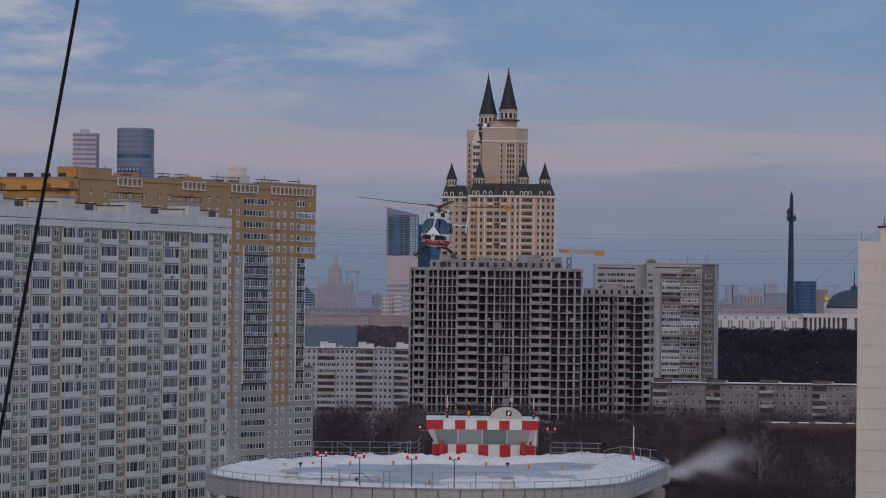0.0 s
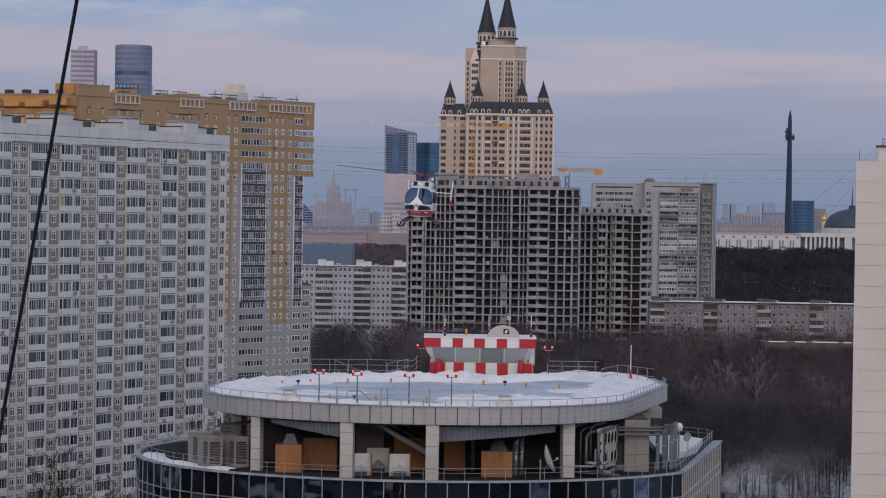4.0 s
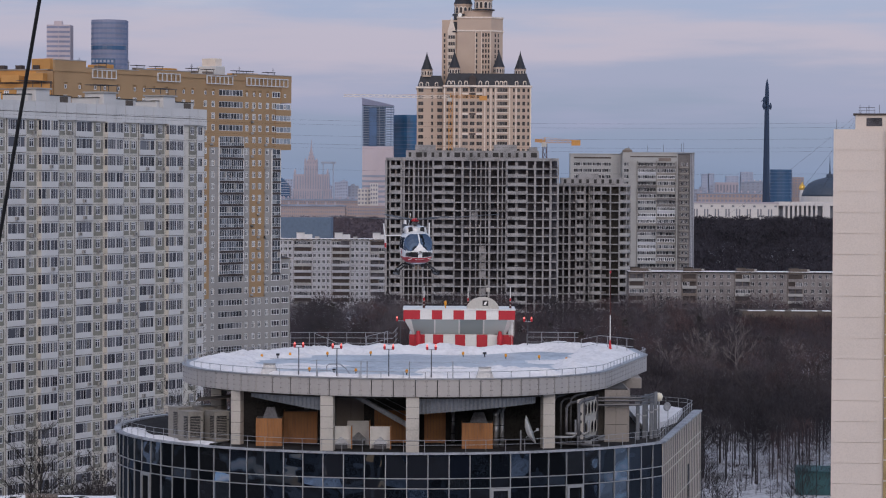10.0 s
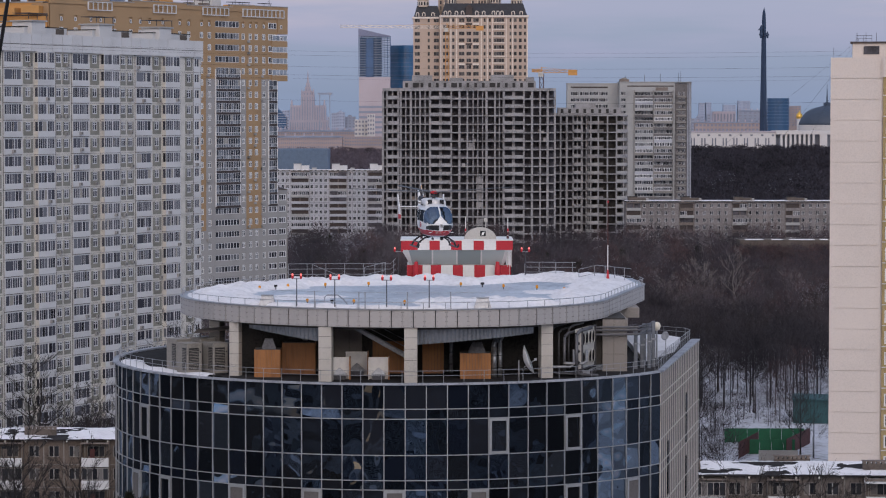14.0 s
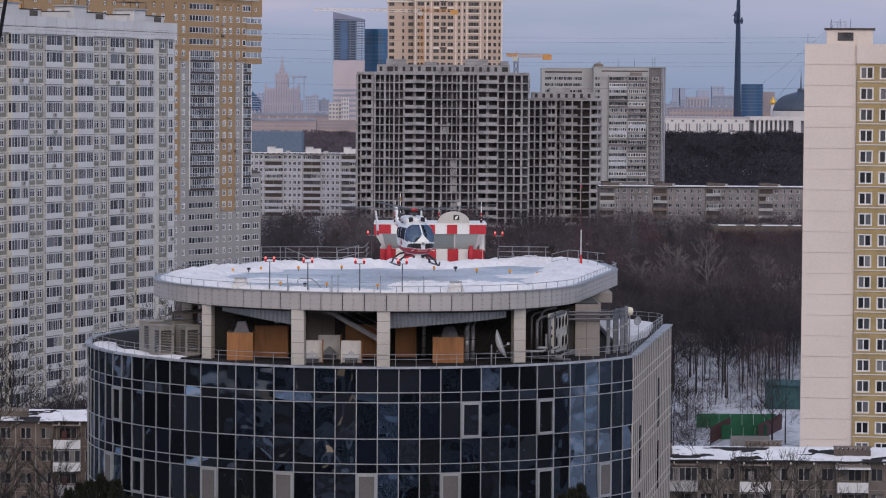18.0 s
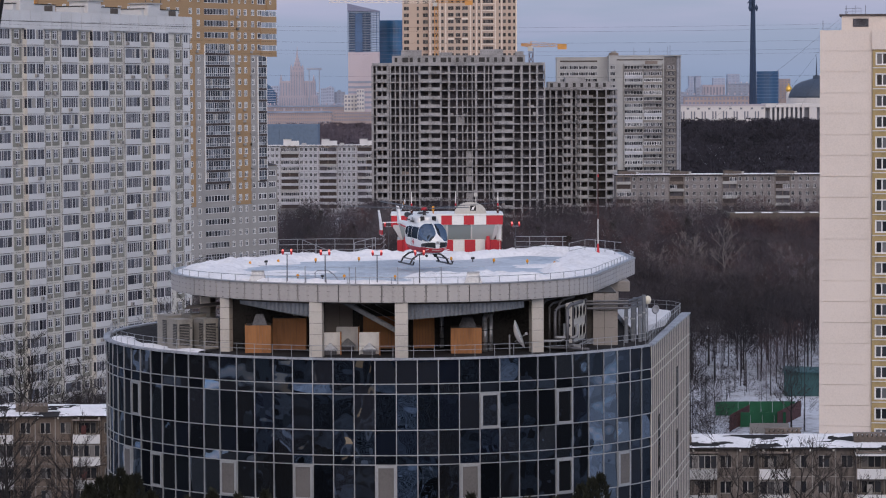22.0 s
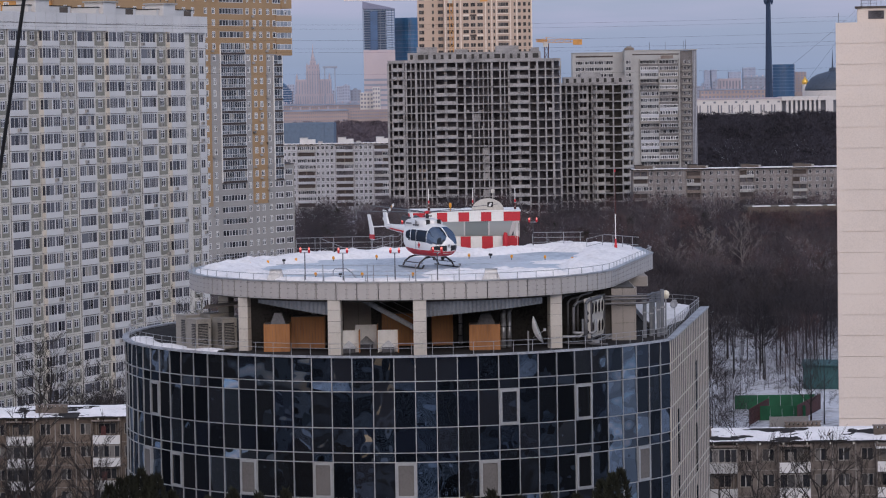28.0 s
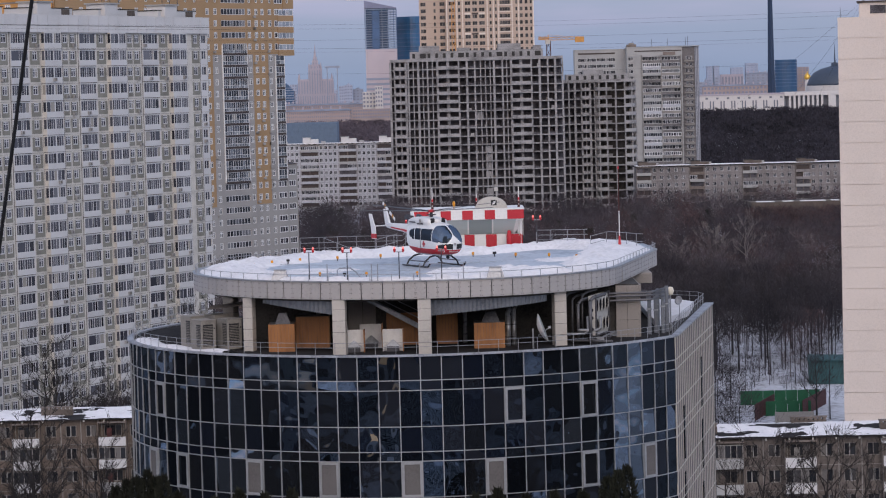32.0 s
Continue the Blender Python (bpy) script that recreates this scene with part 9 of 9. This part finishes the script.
def bare_tree(x, y, h, m, seed, label, category="tree", thick=1.0):
    """A single bare tree: tapered trunk, forking limbs and fine twigs."""
    r = random.Random(seed)
    t = thing("bare_tree", pose(x, y, 0, 0, 0, r.uniform(0, 360)), label, category, "bare trees")
    trunk, limbs = MB(), MB()
    pts = [Vector((0, 0, -0.1))]
    for k in range(1, 9):
        pts.append(Vector((r.uniform(-1, 1) * 0.02 * h * (k / 8), r.uniform(-1, 1) * 0.02 * h * (k / 8), h * 0.92 * k / 8)))
    r0 = 0.014 * h * thick
    for k in range(8):
        trunk.tube(pts[k], pts[k + 1], r0 * (1 - k / 8.5), r0 * (1 - (k + 1) / 8.5), 7)

    def grow(p, d, L, rad, depth, mb):
        q = p + d * L
        mb.tube(p, q, rad, rad * 0.55, 5 if depth < 2 else 3, caps=False)
        if depth >= 3:
            return
        for _ in range(4 if depth < 2 else 3):
            v = Vector((r.uniform(-1, 1), r.uniform(-1, 1), r.uniform(-0.2, 1)))
            grow(p + d * L * r.uniform(0.45, 1), (d + v * 0.75).normalized(), L * r.uniform(0.45, 0.7), max(rad * 0.5, 0.014 * thick), depth + 1, limbs)
    for k in range(18):
        f = 0.22 + 0.73 * k / 18
        i = min(7, int(f * 8.69))
        a = k * 2.4 + r.uniform(-0.4, 0.4)
        p = pts[i].lerp(pts[i + 1], f * 8.69 - i if f * 8.69 - i < 1 else 1)
        grow(p, Vector((math.cos(a), math.sin(a), r.uniform(0.5, 1.1))).normalized(), h * 0.24 * (1.15 - f * 0.6), r0 * 0.5 * (1.1 - f), 0, limbs)
    part("trunk", trunk, m, t)
    part("crown", limbs, m, t)


for i, (x, y, h, m) in enumerate(((64.0, 716, 19, "palebark"), (74.5, 730, 21, "palebark"), (67.5, 735, 17, "palebark"), (91, 745, 15, "palebark"), (54, 690, 18, "palebark"), (-68, 330, 15, "bark"), (-58.5, 435, 19, "bark"), (-54, 437, 15, "bark"), (-49.7, 433, 16, "bark"), (-46.5, 436, 13, "bark"), (-37.2, 435, 25, "bark"), (-35, 438, 24, "bark"), (-56.5, 338, 16, "bark"), (-46, 336, 15, "bark"), (-62.5, 452, 19, "bark"), (-36, 440, 18, "bark"),
                                  (23, 296, 14, "bark"), (44.5, 293, 15, "bark"), (-64, 343, 15, "bark"), (-52, 345, 14.5, "bark"), (-42, 344, 14, "bark"), (-49, 338, 15.5, "bark"), (38, 480, 13, "bark"), (44, 500, 14, "bark"), (47, 560, 15, "bark"), (52, 575, 16, "bark"), (57, 590, 15, "bark"), (63, 580, 16, "bark"), (70, 600, 17, "bark"), (76, 615, 15, "bark"), (60, 480, 12, "bark"), (42, 540, 14, "bark"), (83, 640, 17, "bark"))):
    bare_tree(x, y, h, m, 100 + i, "tall pale bare birch standing out of the wood" if m == "palebark" else "dark bare deciduous tree in the snow", thick=1.25 if m == "palebark" else 1.0)

for i, (x, y, h, k) in enumerate(((-46.2, 322, 20.5, 1.5), (-39, 324, 18.5, 1.2), (-50.5, 318, 19, 1.3), (30.4, 285, 21.5, 1.0), (36.7, 285, 20.5, 1.5), (27, 287, 19.5, 0.9), (40.5, 288, 19, 1.1), (33.5, 290, 18.5, 0.9))):
    bare_tree(x, y, h, "bark", 300 + i, "dark bare tree with spreading limbs before the brown block", thick=k)


def conifer(x, y, h, seed, wide=1.0):
    r = random.Random(seed)
    t = thing("conifer", (x, y, 0), "dense dark green conifer before the glass front", "tree", "conifers")
    part("trunk", MB().tube((0, 0, 0), (0, 0, h * 0.97), h * 0.012, 0.03, 7), "bark", t)
    mb = MB()
    for k in range(3600):
        d_ = 7.0 * r.random() ** 1.1 if k < 3000 else r.uniform(7, h * 0.8)
        R = min(1.5, 0.42 * wide * d_ ** 0.62) * r.uniform(0.25, 1.05) ** 0.6 + 0.03
        a = r.uniform(0, 6.283)
        R *= 1 + 0.22 * math.sin(3 * a + seed) + 0.12 * math.sin(7 * a + d_)
        p = Vector((R * math.cos(a), R * math.sin(a), h - d_))
        d = Vector((math.cos(a) * 0.5, math.sin(a) * 0.5, r.uniform(0.2, 1.2))) * r.uniform(0.14, 0.36)
        s = d.cross(Vector((r.uniform(-1, 1), r.uniform(-1, 1), r.uniform(-1, 1)))).normalized() * 0.05
        mb.face([p - s, p + s, p + d])
    part("foliage", mb, "conifer", t)


for i, (x, h) in enumerate(((-18.2, 34.7), (-17.55, 35.1), (-17.0, 35.3), (-16.45, 35.5), (-15.95, 35.2), (-15.5, 35.35), (-14.8, 34.3), (-11.5, 34.4), (-10.1, 34.25), (-8.7, 34.3), (-12.8, 34.0), (1.2, 33.95), (2.4, 34.05), (3.9, 33.8), (5.4, 34.0), (7.0, 33.8), (8.3, 34.6), (8.87, 35.0), (9.4, 35.1))):
    conifer(x, 157.5 - (i % 3) * 0.5, h, i)

# ---- unseen blocks added behind and beside the camera, to close the view and fill the glass's reflections ----
for x0, x1, y0, y1, z1, m in ((-40, 45, -22, -6, 62, "panelgrey"), (-150, -64, -70, -50, 70, "panelold"), (62, 170, -90, -60, 76, "panelold"), (-260, -170, 20, 60, 34, "panelgrey"), (-300, -240, 120, 200, 40, "brown"), (190, 230, 20, 120, 72, "brown"), (200, 240, 150, 230, 33, "panelwhite"), (-330, -170, -160, -120, 26, "brown"), (190, 330, -120, -80, 84, "panelgrey"), (-150, -112, 96, 230, 34, "brown"), (-150, -120, 240, 300, 26, "panelold")):
    t = thing("apartment_block", (0, 0, 0), "unseen plain panel block added for the reflections in the glass", "building")
    part("body", MB().box(x0, y0, 0, x1, y1, z1), m, t)
    for k in range(int(z1 / 2.9)):
        part("window_band", MB().box(x0 + 1, y1 - 0.05, 1 + k * 2.9, x1 - 1, y1 + 0.05, 2.4 + k * 2.9), "glass", t)
    # white balcony stripes added to break up the reflections
    if y1 < 0:
        mb = MB()
        for i in range(int((x1 - x0) / 11)):
            for k in range(int(z1 / 2.9)):
                bx, bz = x0 + 3 + i * 11, 0.4 + k * 2.9
                mb.box(bx, y1 + 0.05, bz, bx + 5.4, y1 + 1.2, bz + 0.18).box(bx, y1 + 1.1, bz + 0.18, bx + 5.4, y1 + 1.2, bz + 1.15)
        part("balcony_stacks", mb, "panelwhite", t)["kind"] = "stuff"


# ---- what moves ----
def dust(n, reach, width, seed, label, size=0.0092):
    """A drift of fine snow: a jet that starts narrow at its origin and widens along +x, breaking into wisps."""
    r = np.random.default_rng(seed)
    k = r.uniform(0, 1, n) ** 0.75
    w = width * (0.25 + 1.3 * k)
    p = r.normal(0, 1, (n, 3)) * np.stack([w * 0.9, w * 1.3, w * 0.62], 1)
    p[:, 0] += reach * k
    p[:, 2] += reach * 0.30 * k ** 1.4
    wisp = np.sin(p[:, 0] * 1.9 + 2.2 * np.sin(p[:, 2] * 1.3)) + np.sin(p[:, 2] * 2.6 - p[:, 0] * 0.8 + 1.0)
    p = p[wisp + r.normal(0, 0.9, n) > -0.5]
    n = len(p)
    a, b = r.normal(0, 1, (n, 3)) * size, r.normal(0, 1, (n, 3)) * size
    v = np.stack([p, p + a, p + b], 1).reshape(-1, 3)
    me = bpy.data.meshes.new("snow_dust")
    me.from_pydata(v.tolist(), [], np.arange(3 * n).reshape(-1, 3).tolist())
    me.materials.append(M["snow"])
    return tagged(new("snow_dust", me), label, "snow dust", kind="stuff")


dust_a = dust(170000, 4.8, 0.66, 1, "fine snow blown off the pad edge by the rotor")
dust_b = dust(22000, 3.0, 0.8, 2, "fine snow blown off the far pad edge")
dust_c = dust(120000, 6.2, 1.6, 3, "thin haze of snow drifting away from the pad")


def motions():
    walk(dust_a, [(0, pose(13.0, 188, 44.5)), (0.5, pose(12.6, 188.5, 44.8)), (1, pose(11.6, 190, 44.2)), (1.5, pose(15.0, 195, 42.5)), (2, pose(19.0, 202, 37.0)), (3, pose(25.0, 215, 18.0)), (4, pose(30.0, 226, 2.0)), (6, pose(38.0, 250, -8.0)), (32, pose(38.0, 250, -8.0))])
    walk(dust_b, [(0, pose(-13.6, 188, 45.0, 0, 0, 180)), (1, pose(-14.4, 189, 45.2, 0, 0, 180)), (2, pose(-16.0, 194, 45.2, 0, 0, 180)), (3, pose(-20.0, 203, 42.0, 0, 0, 180)), (5, pose(-26.0, 225, 20.0, 0, 0, 180)), (8, pose(-26.0, 240, -4.0, 0, 0, 180)), (32, pose(-26.0, 240, -4.0, 0, 0, 180))])
    walk(dust_c, [(0, pose(6.0, 192, 40.0)), (0.5, pose(9.0, 191, 43.0)), (1, pose(11.0, 191, 44.6)), (2, pose(12.5, 193, 43.8)), (3, pose(14.5, 198, 42.0)), (4, pose(18.0, 206, 37.0)), (6, pose(28.0, 226, 20.0)), (9, pose(40.0, 262, -9.0)), (32, pose(40.0, 262, -9.0))])
    walk(heli, [(t, pose(x, y, z, 0, bank, yaw)) for t, x, y, z, bank, yaw in HELI])
    # the cable sways a little in the wind
    walk(cable, [(t, pose(dx, 0, 0)) for t, dx in ((0, 0.003), (0.5, 0.002), (1, 0.006), (1.5, 0.026), (2, 0.055), (2.5, 0.073), (3, 0.078), (3.5, 0.067), (5.5, 0.005), (6, 0.033), (6.5, 0.053), (7, 0.077), (7.5, 0.068), (8, 0.049), (8.5, 0.024), (9, 0.008), (10, 0.024), (11, 0.109), (11.5, 0.126), (12, 0.116), (12.5, 0.062), (13, 0.009), (14, -0.019), (15, 0.031), (18, 0.054), (19.5, 0.038), (20.5, 0.035), (22, 0.007), (25, 0.001), (28, 0.024), (30, 0.005), (32, 0.04))])
    n = 32 * FPS
    walk(rotor, [(k / FPS, pose(0, 0, 3.30, 0, 0, 14 + 75 * k)) for k in range(n + 1)])
    walk(trotor, [(k / FPS, pose(0.14, 6.4, 3.12, 80 * k, 0, 0)) for k in range(n + 1)])


motions()
